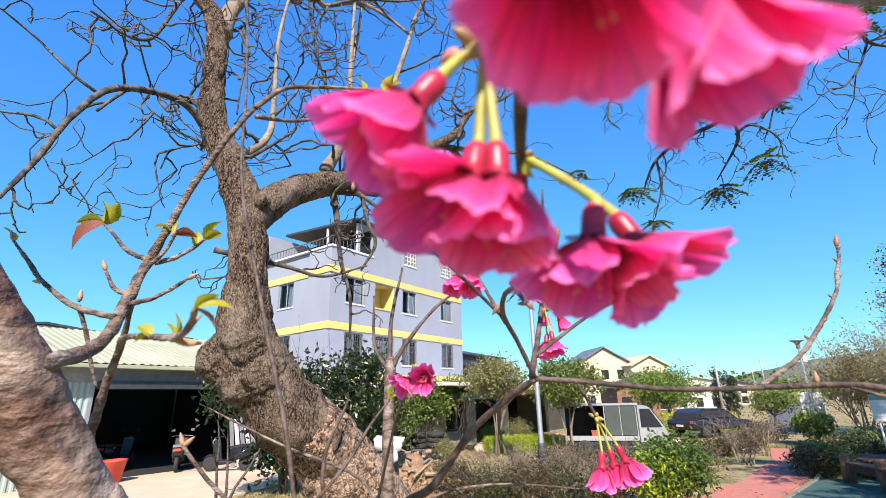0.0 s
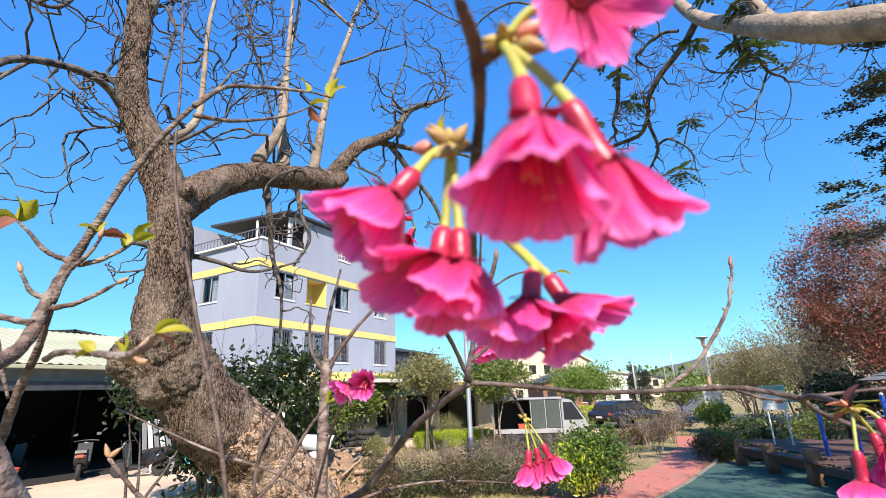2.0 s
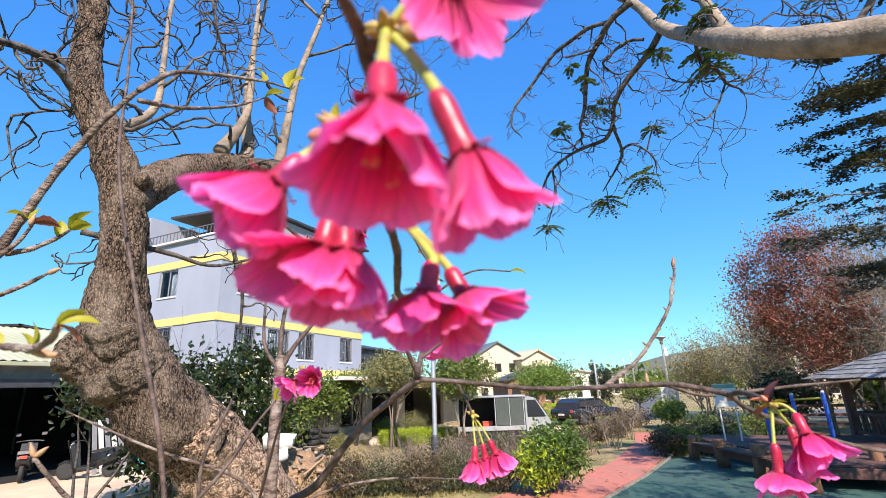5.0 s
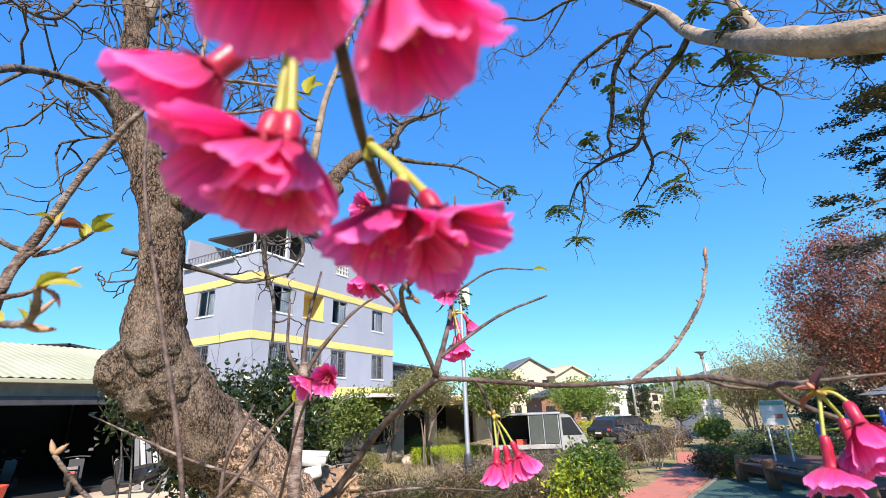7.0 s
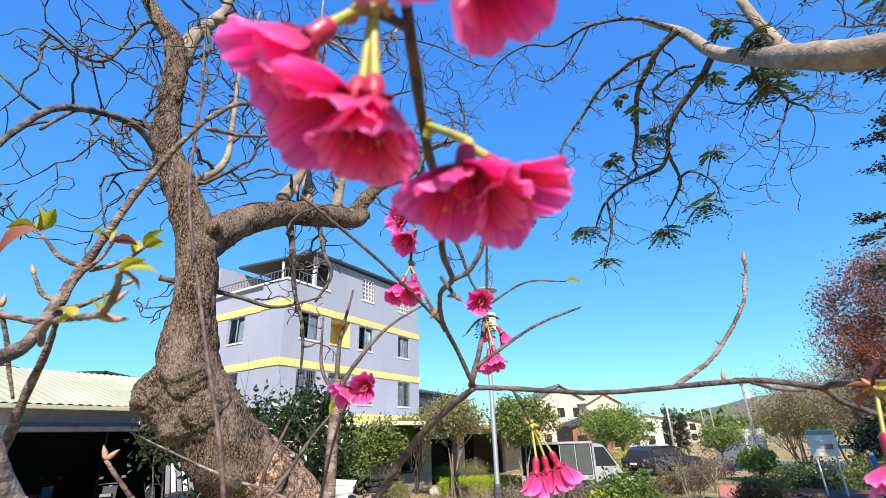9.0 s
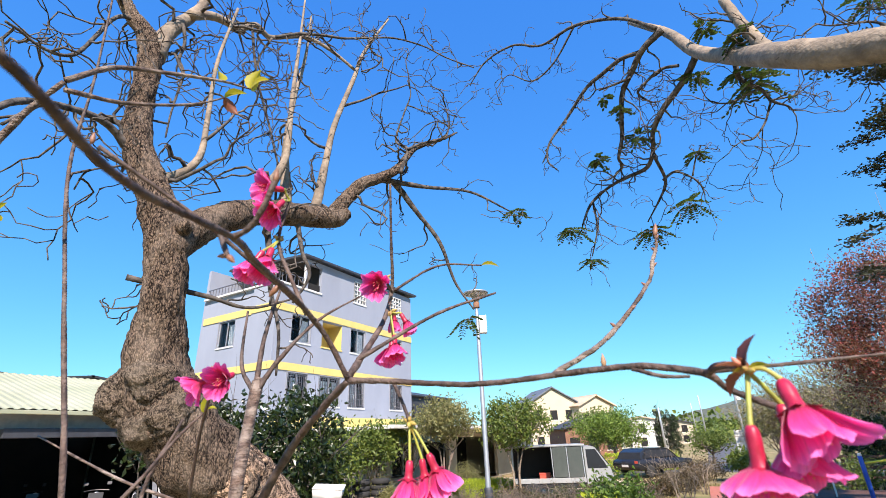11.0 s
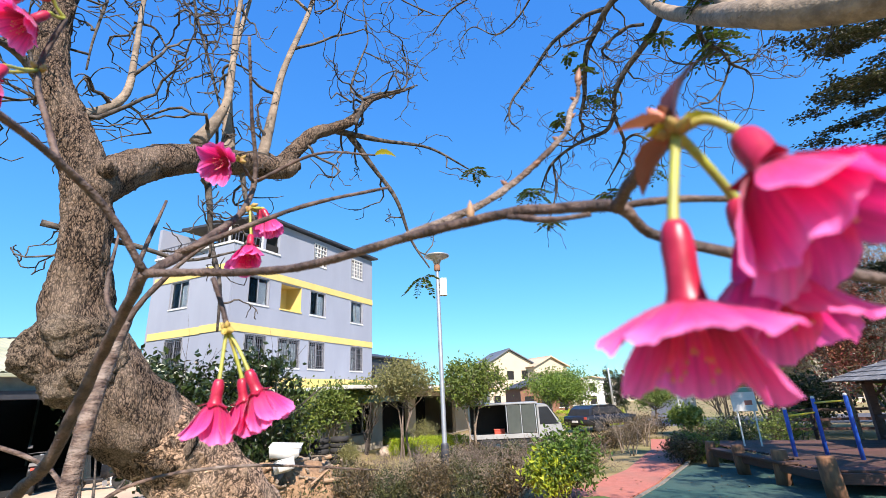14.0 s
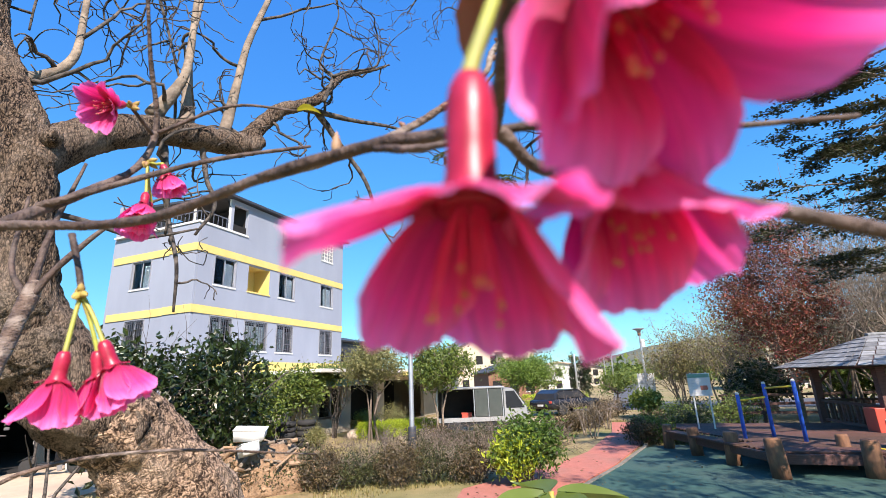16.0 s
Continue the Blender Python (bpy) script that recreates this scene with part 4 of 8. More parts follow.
# the crooked bare twigs
lines, tips = [], []
for ln in main_limbs[1:] + mid_limbs:
    sp = spline(ln, 5)
    for k in range(2, len(sp), 5):
        a, b = Vector(sp[k - 1][:3]), Vector(sp[k][:3])
        d = (b - a).normalized()
        o = d.orthogonal().normalized()
        o.rotate(Matrix.Rotation(R.random() * 6.283, 3, d))
        r0 = min(0.011, max(0.0062, sp[k][3] * 0.6))
        grow(b, d * 0.3 + o, 0.2 + 0.5 * R.random() ** 1.5, r0, 1 if k % 2 else 2, R, lines, tips, bend=0.85, kids=2, ratio=0.58, spread=1.0, steps=9, rmin=0.0026)
tagged(raw("twig_tangle", limbs(rel(lines, TO), 6, 0.003), M["twig_dark"], tree, "fine bare crooked twigs"), kind="stuff")

# ---- the limb of a second tree reaching in overhead ----
OT = (5.2, -0.5, 0)
otree = thing("overhanging_tree", "smooth grey-barked tree with a long bare limb and sparse leaf sprays", "tree", OT)
raw("trunk", tube(rel([spline([(5.2, -0.5, -0.1, 0.3), (5.1, -0.4, 0.8, 0.24), (4.7, 0.1, 1.9, 0.2), (3.8, 0.9, 2.75, 0.15), (2.4, 1.75, 3.2, 0.105), (1.4, 2.2, 3.4, 0.088), (0.92, 2.49, 3.66, 0.08), (0.68, 2.67, 3.9, 0.07), (0.545, 3.05, 4.28, 0.055), (0.39, 3.38, 4.68, 0.045), (0.25, 3.6, 5.15, 0.036), (0.0, 3.8, 5.6, 0.02)], 7)], OT)[0], 20, lump=0.09, lump_scale=12), M["bark_pale"], otree)
ov = [
    [(0.399, 3.407, 4.690, 0.0282), (0.281, 3.553, 4.606, 0.0249), (0.085, 3.677, 4.488, 0.0235), (-0.030, 3.779, 4.367, 0.0193), (-0.062, 3.906, 4.282, 0.0173), (-0.147, 4.012, 4.192, 0.0177), (-0.328, 4.053, 4.174, 0.0156), (-0.487, 4.055, 4.128, 0.0131), (-0.658, 4.069, 4.030, 0.0133), (-0.754, 4.075, 3.880, 0.0080), (-0.792, 4.087, 3.790, 0.0053)],
    [(-0.648, 4.073, 4.030, 0.0106), (-0.664, 4.140, 3.800, 0.0080), (-0.755, 4.177, 3.563, 0.0053)],
    [(-0.069, 3.918, 4.235, 0.0148), (-0.030, 4.100, 4.075, 0.0127), (-0.093, 4.164, 3.967, 0.0103), (-0.246, 4.215, 3.780, 0.0052)],
    [(-0.048, 4.092, 4.075, 0.0127), (0.054, 4.118, 4.135, 0.0101), (0.162, 4.182, 4.081, 0.0076), (0.220, 4.232, 4.006, 0.0076), (0.230, 4.263, 3.922, 0.0051)],
    [(0.177, 4.187, 4.086, 0.0076), (0.231, 4.166, 4.225, 0.0063), (0.293, 4.160, 4.326, 0.0051)],
    [(0.217, 3.351, 4.972, 0.0290), (0.054, 3.412, 4.915, 0.0252), (-0.055, 3.504, 4.834, 0.0235), (-0.174, 3.602, 4.723, 0.0217), (-0.228, 3.685, 4.569, 0.0196), (-0.269, 3.775, 4.410, 0.0173), (-0.335, 3.847, 4.271, 0.0125), (-0.328, 3.923, 4.224, 0.0101), (-0.435, 3.906, 4.130, 0.0076), (-0.530, 3.868, 4.119, 0.0051)],
    [(0.021, 3.449, 4.931, 0.0186), (-0.129, 3.487, 4.964, 0.0167), (-0.311, 3.579, 4.961, 0.0173), (-0.466, 3.637, 4.924, 0.0152), (-0.692, 3.712, 4.739, 0.0130), (-0.865, 3.698, 4.546, 0.0104), (-0.914, 3.728, 4.388, 0.0078), (-0.852, 3.785, 4.295, 0.0052)],
    [(-0.087, 3.511, 4.767, 0.0118), (-0.229, 3.554, 4.795, 0.0097), (-0.353, 3.602, 4.833, 0.0074)],
    [(0.265, 3.511, 4.716, 0.0136), (0.133, 3.550, 4.769, 0.0116), (-0.032, 3.564, 4.679, 0.0118), (-0.059, 3.616, 4.658, 0.0095), (0.010, 3.714, 4.622, 0.0072), (0.079, 3.747, 4.615, 0.0048)],
    [(0.552, 3.140, 4.313, 0.0174), (0.554, 3.181, 4.190, 0.0155), (0.648, 3.247, 4.111, 0.0116), (0.695, 3.295, 4.024, 0.0097), (0.770, 3.341, 3.983, 0.0058), (0.799, 3.366, 3.945, 0.0039)],
    [(0.688, 3.292, 4.024, 0.0077), (0.621, 3.306, 3.889, 0.0068), (0.536, 3.298, 3.799, 0.0058), (0.471, 3.272, 3.794, 0.0039)],
    [(0.696, 3.293, 4.031, 0.0068), (0.807, 3.339, 4.041, 0.0058), (0.876, 3.359, 4.072, 0.0039)],
    [(0.641, 3.244, 4.111, 0.0077), (0.467, 3.190, 4.044, 0.0058), (0.366, 3.143, 4.052, 0.0039)],
    [(0.697, 2.801, 3.974, 0.046), (0.654, 2.845, 4.131, 0.040), (0.636, 2.903, 4.279, 0.036), (0.606, 2.945, 4.462, 0.033), (0.575, 2.973, 4.688, 0.028)],
    [(1.205, 2.551, 3.846, 0.0111), (1.160, 2.604, 3.797, 0.0099), (1.102, 2.630, 3.817, 0.0072), (1.048, 2.684, 3.927, 0.0060), (0.932, 2.722, 4.006, 0.0047), (0.857, 2.683, 4.027, 0.0031)],
    [(1.202, 2.435, 3.851, 0.0186), (1.171, 2.497, 3.793, 0.0163), (1.085, 2.494, 3.687, 0.0163)],
    [(1.108, 2.630, 3.822, 0.0043), (1.092, 2.601, 3.892, 0.0036), (1.082, 2.574, 3.963, 0.0029)],
    [(0.178, 3.329, 4.986, 0.0166), (-0.053, 3.323, 5.225, 0.0144), (-0.416, 3.342, 5.378, 0.0136), (-0.741, 3.420, 5.404, 0.0112), (-1.006, 3.426, 5.556, 0.0099), (-1.297, 3.426, 5.514, 0.0084), (-1.495, 3.451, 5.347, 0.0051)],
    [(-0.416, 3.342, 5.378, 0.0091), (-0.666, 3.464, 5.191, 0.0079), (-0.895, 3.500, 5.123, 0.0064), (-1.098, 3.475, 5.278, 0.0050), (-1.253, 3.493, 5.190, 0.0033)],
]
lines, tips2 = [], []
for ln in ov:
    raw("branch", tube(rel([spline(ln, 7)], OT)[0], 9, lump=0.12, lump_scale=20), M["twig_dark"] if ln[0][3] < 0.04 else M["bark_pale"], otree)
    sp = spline(ln, 5)
    for k in range(4, len(sp), 2):
        a, b = Vector(sp[k - 1][:3]), Vector(sp[k][:3])
        d = (b - a).normalized()
        o = d.orthogonal().normalized()
        o.rotate(Matrix.Rotation(R.random() * 6.283, 3, d))
        grow(b, d * 0.8 + o + Vector((0, 0, -0.25)), 0.12 + 0.38 * R.random() ** 2, min(0.008, max(0.0042, sp[k][3] * 0.55)), 1 if k % 3 else 2, R, lines, tips2, bend=0.7, kids=2, ratio=0.55, spread=1.0, steps=8, rmin=0.0022)
tagged(raw("twig_tangle", limbs(rel(lines, OT), 6, 0.003), M["twig_dark"], otree, "fine bare crooked twigs"), kind="stuff")


def spray(c, r, n, material, parent, o, seed, size=0.05):
    """A tuft of pinnate leaves: drooping stalks with leaflets in pairs."""
    Q = random.Random(seed)
    ln, V, F = [], [], []
    c = Vector(c) - Vector(o)
    for f in range(n):
        a = 6.283 * (f + 0.6 * Q.random()) / n
        d = Vector((math.cos(a), math.sin(a), 0.25 * Q.gauss(0, 1)))
        L = r * (0.75 + 0.5 * Q.random())
        stalk = [c + d * L * u + Vector((0, 0, -0.55 * L * u * u)) for u in (0, 0.25, 0.5, 0.75, 1)]
        ln.append([(*p, 0.0022 - 0.0003 * k) for k, p in enumerate(stalk)])
        sd = d.cross(Vector((0, 0, 1))).normalized()
        for k in range(9):
            u = 0.22 + 0.78 * k / 8
            p = c + d * L * u + Vector((0, 0, -0.55 * L * u * u))
            for s in ((-1, 1) if k < 8 else (0,)):
                ax = (sd * s * (0.9 + 0.2 * Q.random()) + d * 0.5 + Vector((0, 0, -0.35 * Q.random()))).normalized()
                w = ax.cross(Vector((Q.gauss(0, 0.35), Q.gauss(0, 0.35), 1))).normalized()
                up = w.cross(ax)
                m_ = size * (0.75 + 0.4 * Q.random()) * (1 - 0.35 * abs(u - 0.55))
                i = len(V)
                for al, wi in ((0, 0), (0.3, 0.27), (0.7, 0.28), (1, 0), (0.7, -0.28), (0.3, -0.27)):
                    V.append(tuple(p + ax * al * m_ + w * wi * m_ + up * abs(wi) * m_ * 0.3))
                F += [(i, i + 1, i + 2, i + 3), (i, i + 3, i + 4, i + 5)]
    sp = raw("leaf_spray", (V, F), M[material], parent, "tuft of pinnate green leaves", False)
    tagged(sp, kind="stuff")
    raw("stalk", limbs(ln, 5, 0.001), M["twig_pale"], sp)


for k, (c, r, n) in enumerate([((-0.877, 4.044, 3.808), 0.17, 11), ((-0.761, 4.187, 3.522), 0.12, 7), ((-0.228, 4.245, 3.709), 0.17, 12), ((0.105, 4.227, 3.864), 0.18, 11), ((-0.496, 3.777, 4.273), 0.12, 8), ((-0.147, 3.829, 4.405), 0.13, 9), ((0.242, 4.157, 4.269), 0.11, 6), ((0.62, 3.219, 4.161), 0.17, 13), ((0.559, 3.171, 4.227), 0.12, 7),
                               ((0.581, 2.921, 4.326), 0.12, 8), ((0.341, 3.53, 4.583), 0.12, 8), ((0.485, 3.389, 4.862), 0.1, 6), ((-0.218, 3.627, 4.585), 0.08, 5), ((-0.312, 3.552, 4.691), 0.07, 4), ((-1.5, 3.1, 2.9), 0.13, 6), ((-1.15, 3.4, 3.8), 0.12, 5), ((1.5, 3.7, 4.85), 0.2, 8), ((1.2, 3.5, 5.1), 0.2, 8)]):
    spray(c, r * 0.92, n, "leaf_spray", otree, OT, 100 + k, 0.040)
# unseen high crown beside the path, added to dapple the play court with shade
for k, (a_, b_, c_) in enumerate((((5.1, -0.4, 0.8), (6.4, 2.2, 4.6), (5.6, 4.8, 6.6)), ((5.1, -0.4, 0.8), (7.4, 1.6, 4.8), (7.9, 4.6, 6.8)), ((5.1, -0.4, 0.8), (7.6, 0.2, 4.6), (9.4, 2.6, 6.4)))):
    raw("limb", tube(rel([spline([(*a_, 0.16), (*b_, 0.10), (*c_, 0.04)], 8)], OT)[0], 12, lump=0.1, lump_scale=9), M["bark_pale"], otree)
    lines, tips3 = [], []
    for q in range(4):
        grow(Vector(b_).lerp(Vector(c_), 0.3 + 0.22 * q), Vector((math.cos(q * 1.7 + k), math.sin(q * 1.7 + k), 0.35)), 1.9, 0.03, 3, R, lines, tips3, bend=0.4, kids=3, ratio=0.6, spread=0.9, steps=7, rmin=0.004)
    tagged(raw("twig_tangle", limbs(rel(lines, OT), 5, 0.004), M["twig_dark"], otree, "fine bare crooked twigs"), kind="stuff")
    tagged(raw("foliage", leaf_cloud([tuple(p - Vector(OT)) for p, _ in tips3], 16, 0.12, R, 0.16), M["leaf_spray"], otree, smooth=False), kind="stuff")

# ---- the flowering cherry close to the eye ----
def petal_material(name, tip, mid, deep, glow, tr):
    """Petal colour runs from a deep throat to a paler rim, with fine veins; thin enough to glow."""
    m = bpy.data.materials.new(name)
    m.use_nodes = True
    n, l = m.node_tree.nodes, m.node_tree.links
    b = n["Principled BSDF"]
    tc = n.new("ShaderNodeTexCoord")
    sx = n.new("ShaderNodeSeparateXYZ")
    l.new(tc.outputs["UV"], sx.inputs[0])
    rp = n.new("ShaderNodeValToRGB")
    e = rp.color_ramp.elements
    e[0].position, e[0].color = 0.0, (*deep, 1)
    e[1].position, e[1].color = 1.0, (*tip, 1)
    k = e.new(0.70)
    k.color = (*mid, 1)
    l.new(sx.outputs[1], rp.inputs[0])
    mp = n.new("ShaderNodeMapping")
    mp.inputs["Scale"].default_value = (16, 1.4, 1)
    l.new(tc.outputs["UV"], mp.inputs["Vector"])
    nz = n.new("ShaderNodeTexNoise")
    nz.inputs["Scale"].default_value = 1.0
    nz.inputs["Detail"].default_value = 3
    l.new(mp.outputs[0], nz.inputs["Vector"])
    hs = n.new("ShaderNodeHueSaturation")
    mr = n.new("ShaderNodeMapRange")
    mr.inputs["From Min"].default_value, mr.inputs["From Max"].default_value = 0.3, 0.7
    mr.inputs["To Min"].default_value, mr.inputs["To Max"].default_value = 0.78, 1.14
    l.new(nz.outputs[0], mr.inputs[0])
    l.new(mr.outputs[0], hs.inputs["Value"])
    l.new(rp.outputs[0], hs.inputs["Color"])
    l.new(hs.outputs[0], b.inputs["Base Color"])
    b.inputs["Roughness"].default_value = 0.55
    b.inputs["Sheen Weight"].default_value = 0.25
    b.inputs["Specular IOR Level"].default_value = 0.3
    bp = n.new("ShaderNodeBump")
    bp.inputs["Strength"].default_value = 0.6
    bp.inputs["Distance"].default_value = 0.0006
    l.new(nz.outputs[0], bp.inputs["Height"])
    l.new(bp.outputs[0], b.inputs["Normal"])
    t = n.new("ShaderNodeBsdfTranslucent")
    thin = n.new("ShaderNodeGamma")
    thin.inputs[1].default_value = glow
    l.new(hs.outputs[0], thin.inputs[0])
    l.new(thin.outputs[0], t.inputs["Color"])
    ms = n.new("ShaderNodeMixShader")
    ms.inputs[0].default_value = tr
    l.new(b.outputs[0], ms.inputs[1])
    l.new(t.outputs[0], ms.inputs[2])
    l.new(ms.outputs[0], n["Material Output"].inputs["Surface"])
    return m


M["petal"] = petal_material("pink_petal", (0.97, 0.235, 0.59), (0.93, 0.070, 0.35), (0.52, 0.002, 0.055), 1.45, 0.46)
M["calyx"] = mat("crimson_calyx", (0.46, 0.022, 0.065), (0.30, 0.010, 0.032), rough=0.38, spec=0.5, scale=300, bump=0.1, fine=600, trans=0.12, bump_dist=0.0005)
M["pedicel"] = mat("green_pedicel", (0.36, 0.38, 0.05), (0.26, 0.26, 0.05), rough=0.5, scale=200, bump=0.05, stain=(0.30, 0.10, 0.04), stain_scale=90, stain_amt=0.5)
M["anther"] = mat("tan_anther", (0.66, 0.30, 0.15), (0.52, 0.20, 0.11), rough=0.7, scale=300, bump=0.0)
M["filament"] = mat("pink_filament", (0.80, 0.10, 0.24), (0.70, 0.06, 0.18), rough=0.5, scale=100, bump=0.0, trans=0.3)
M["bud_scale"] = mat("brown_bud_scale", (0.36, 0.27, 0.06), (0.24, 0.12, 0.05), rough=0.6, scale=250, bump=0.3, fine=500, stain=(0.46, 0.40, 0.06), stain_scale=120, stain_amt=0.7, bump_dist=0.0006)
M["bud_pink"] = mat("rosy_bud", (0.62, 0.20, 0.16), (0.45, 0.16, 0.08), rough=0.5, scale=250, bump=0.1, fine=500, bump_dist=0.0005)
M["bud_pale"] = mat("tan_leaf_bud", (0.40, 0.25, 0.13), (0.25, 0.14, 0.08), rough=0.6, scale=200, bump=0.2, fine=500, bump_dist=0.0005)
M["bud_tip"] = mat("russet_bud", (0.27, 0.13, 0.07), (0.16, 0.07, 0.04), rough=0.55, scale=200, bump=0.2, fine=500, bump_dist=0.0005)


def petal_mesh(seed, phi, ruffle, length=0.0140, half=0.0062):
    """One broad, rounded, shallowly notched petal of a hanging bell; phi: its slope from the axis at base, waist and rim."""
    Q = random.Random(seed)
    nu, nv = 24, 18
    V, F, U = [], [], []
    ph, ph2 = Q.random() * 6.283, Q.random() * 6.283
    wide = half * (0.94 + 0.14 * Q.random())
    roll = Q.uniform(-0.5, 1.0)
    sway = Q.gauss(0, 0.10)
    line = [(0.0021, -0.0112)]
    steps = 60
    for k in range(steps):
        f = (k + 0.5) / steps
        g = phi[0] + (phi[1] - phi[0]) * math.sin(min(1.0, f / 0.5) * math.pi / 2) if f < 0.5 else phi[1] + (phi[2] - phi[1]) * ((f - 0.5) / 0.5) ** 1.4
        r, z = line[-1]
        line.append((r + math.sin(radians(g)) * length / steps, z - math.cos(radians(g)) * length / steps))
    for j in range(nv + 1):
        v = j / nv
        for i in range(nu + 1):
            u = 2 * i / nu - 1
            cut = 1 - 0.17 * u * u - 0.14 * u ** 6 - 0.055 * math.exp(-((u - sway) / 0.11) ** 2) + 0.018 * math.sin(13 * u + ph2) + 0.010 * math.sin(29 * u + ph)
            s_ = v * cut
            q = min(steps - 1e-6, max(0.0, s_ * steps))
            k = int(q)
            r = line[k][0] + (line[k + 1][0] - line[k][0]) * (q - k)
            z = line[k][1] + (line[k + 1][1] - line[k][1]) * (q - k)
            w = wide * (0.30 + 0.70 * math.sin(min(1.0, s_ / 0.72) * math.pi / 2) ** 0.9)
            y = w * u
            bend = 0.95 - 0.45 * s_
            x = r - bend * y * y / (2 * max(r, 0.0034)) + 0.13 * y * s_
            wave = ruffle * s_ ** 1.8 * (0.55 * math.sin(2.6 * u + ph) + 0.55 * math.sin(5.5 * u + ph2 + 1.5 * s_) + 0.32 * math.sin(10.5 * u + ph + 2.5 * s_) + 0.12 * math.sin(21 * u + ph2))
            x += 0.0013 * wave + 0.0013 * roll * s_ * s_ * u * u
            z += 0.0005 * wave + 0.0006 * roll * s_ * s_ * u * u
            V.append((x, y + sway * 0.004 * s_, z))
            U.append((0.5 + 0.5 * u, v))
    w = nu + 1
    for j in range(nv):
        for i in range(nu):
            F.append((j * w + i, j * w + i + 1, (j + 1) * w + i + 1, (j + 1) * w + i))
    me = bpy.data.meshes.new("petal")
    me.from_pydata(V, [], F)
    uv = me.uv_layers.new(name="UVMap")
    for lp in me.loops:
        uv.data[lp.index].uv = U[lp.vertex_index]
    me.polygons.foreach_set("use_smooth", [True] * len(me.polygons))
    me.materials.append(M["petal"])
    me.update()
    return me


def mesh_of(bm, material, name, smooth=True):
    me = bpy.data.meshes.new(name)
    bm.to_mesh(me)
    bm.free()
    if smooth:
        me.polygons.foreach_set("use_smooth", [True] * len(me.polygons))
    me.materials.append(material)
    return me


CALYX = {}
for c_ in (0.58, 0.72, 0.92):
    CALYX[c_] = mesh_of(lathe([(0.0007, -0.0119 + 0.0133 * c_), (0.0013, -0.0119 + 0.0130 * c_), (0.0018, -0.0119 + 0.0118 * c_), (0.0021, -0.0119 + 0.0094 * c_), (0.0020, -0.0119 + 0.0060 * c_), (0.0021, -0.0119 + 0.0032 * c_), (0.0026, -0.0109), (0.0030, -0.0119), (0.0020, -0.0117)], 20), M["calyx"], "calyx")
bm = bmesh.new()
rows = []
for j in range(5):
    s = j / 4
    w = 0.0015 * (1 - s ** 1.7) + 0.0001
    rows.append([bm.verts.new((0.0025 + 0.0024 * s + 0.0004 * s * s, k * w, -0.0109 - 0.0014 * s + 0.0002 * s * s + 0.0003 * (1 - k * k))) for k in (-1, 0, 1)])
for a, b in zip(rows, rows[1:]):
    for k in range(2):
        bm.faces.new((a[k], a[k + 1], b[k + 1], b[k]))
SEPAL = mesh_of(bm, M["calyx"], "sepal")
PETALS = {kind: [petal_mesh(50 + 10 * q + k, ph_, ru, ln_, hf) for k in range(5)] for q, (kind, ph_, ru, ln_, hf) in enumerate((
    ("bell", (48, 16, 40), 1.0, 0.0142, 0.0064), ("open", (58, 38, 52), 1.2, 0.0138, 0.0064), ("narrow", (36, 12, 34), 0.7, 0.0128, 0.0056), ("flare", (62, 30, 30), 1.0, 0.0140, 0.0066), ("face", (62, 66, 58), 1.0, 0.0130, 0.0062)))}
STAMEN = []
Q = random.Random(5)
for k in range(4):
    L = 0.0060 + 0.0012 * k
    V, F = tube([(0, 0, 0, 0.00020), (0.0003 * (k % 2), 0, -L * 0.5, 0.00017), (0, 0.0002, -L, 0.00014)], 5)
    n_ = len(F)
    V, F = tube([(0, 0.0002, -L + 0.0001, 0.00016), (0, 0.0002, -L - 0.0002, 0.00025), (0, 0.0002, -L - 0.0005, 0.00012)], 6, (V, F))
    me = bpy.data.meshes.new("stamen")
    me.from_pydata(V, [], F)
    me.materials.append(M["filament"])
    me.materials.append(M["anther"])
    for p in me.polygons:
        p.material_index = 0 if p.index < n_ else 1
    STAMEN.append(me)

CO = (-0.45, 0.2, 0)
cherry = thing("cherry_tree", "young flowering cherry with deep pink hanging blossoms", "tree", CO)


def rl(p):
    return Vector(p) - Vector(CO)


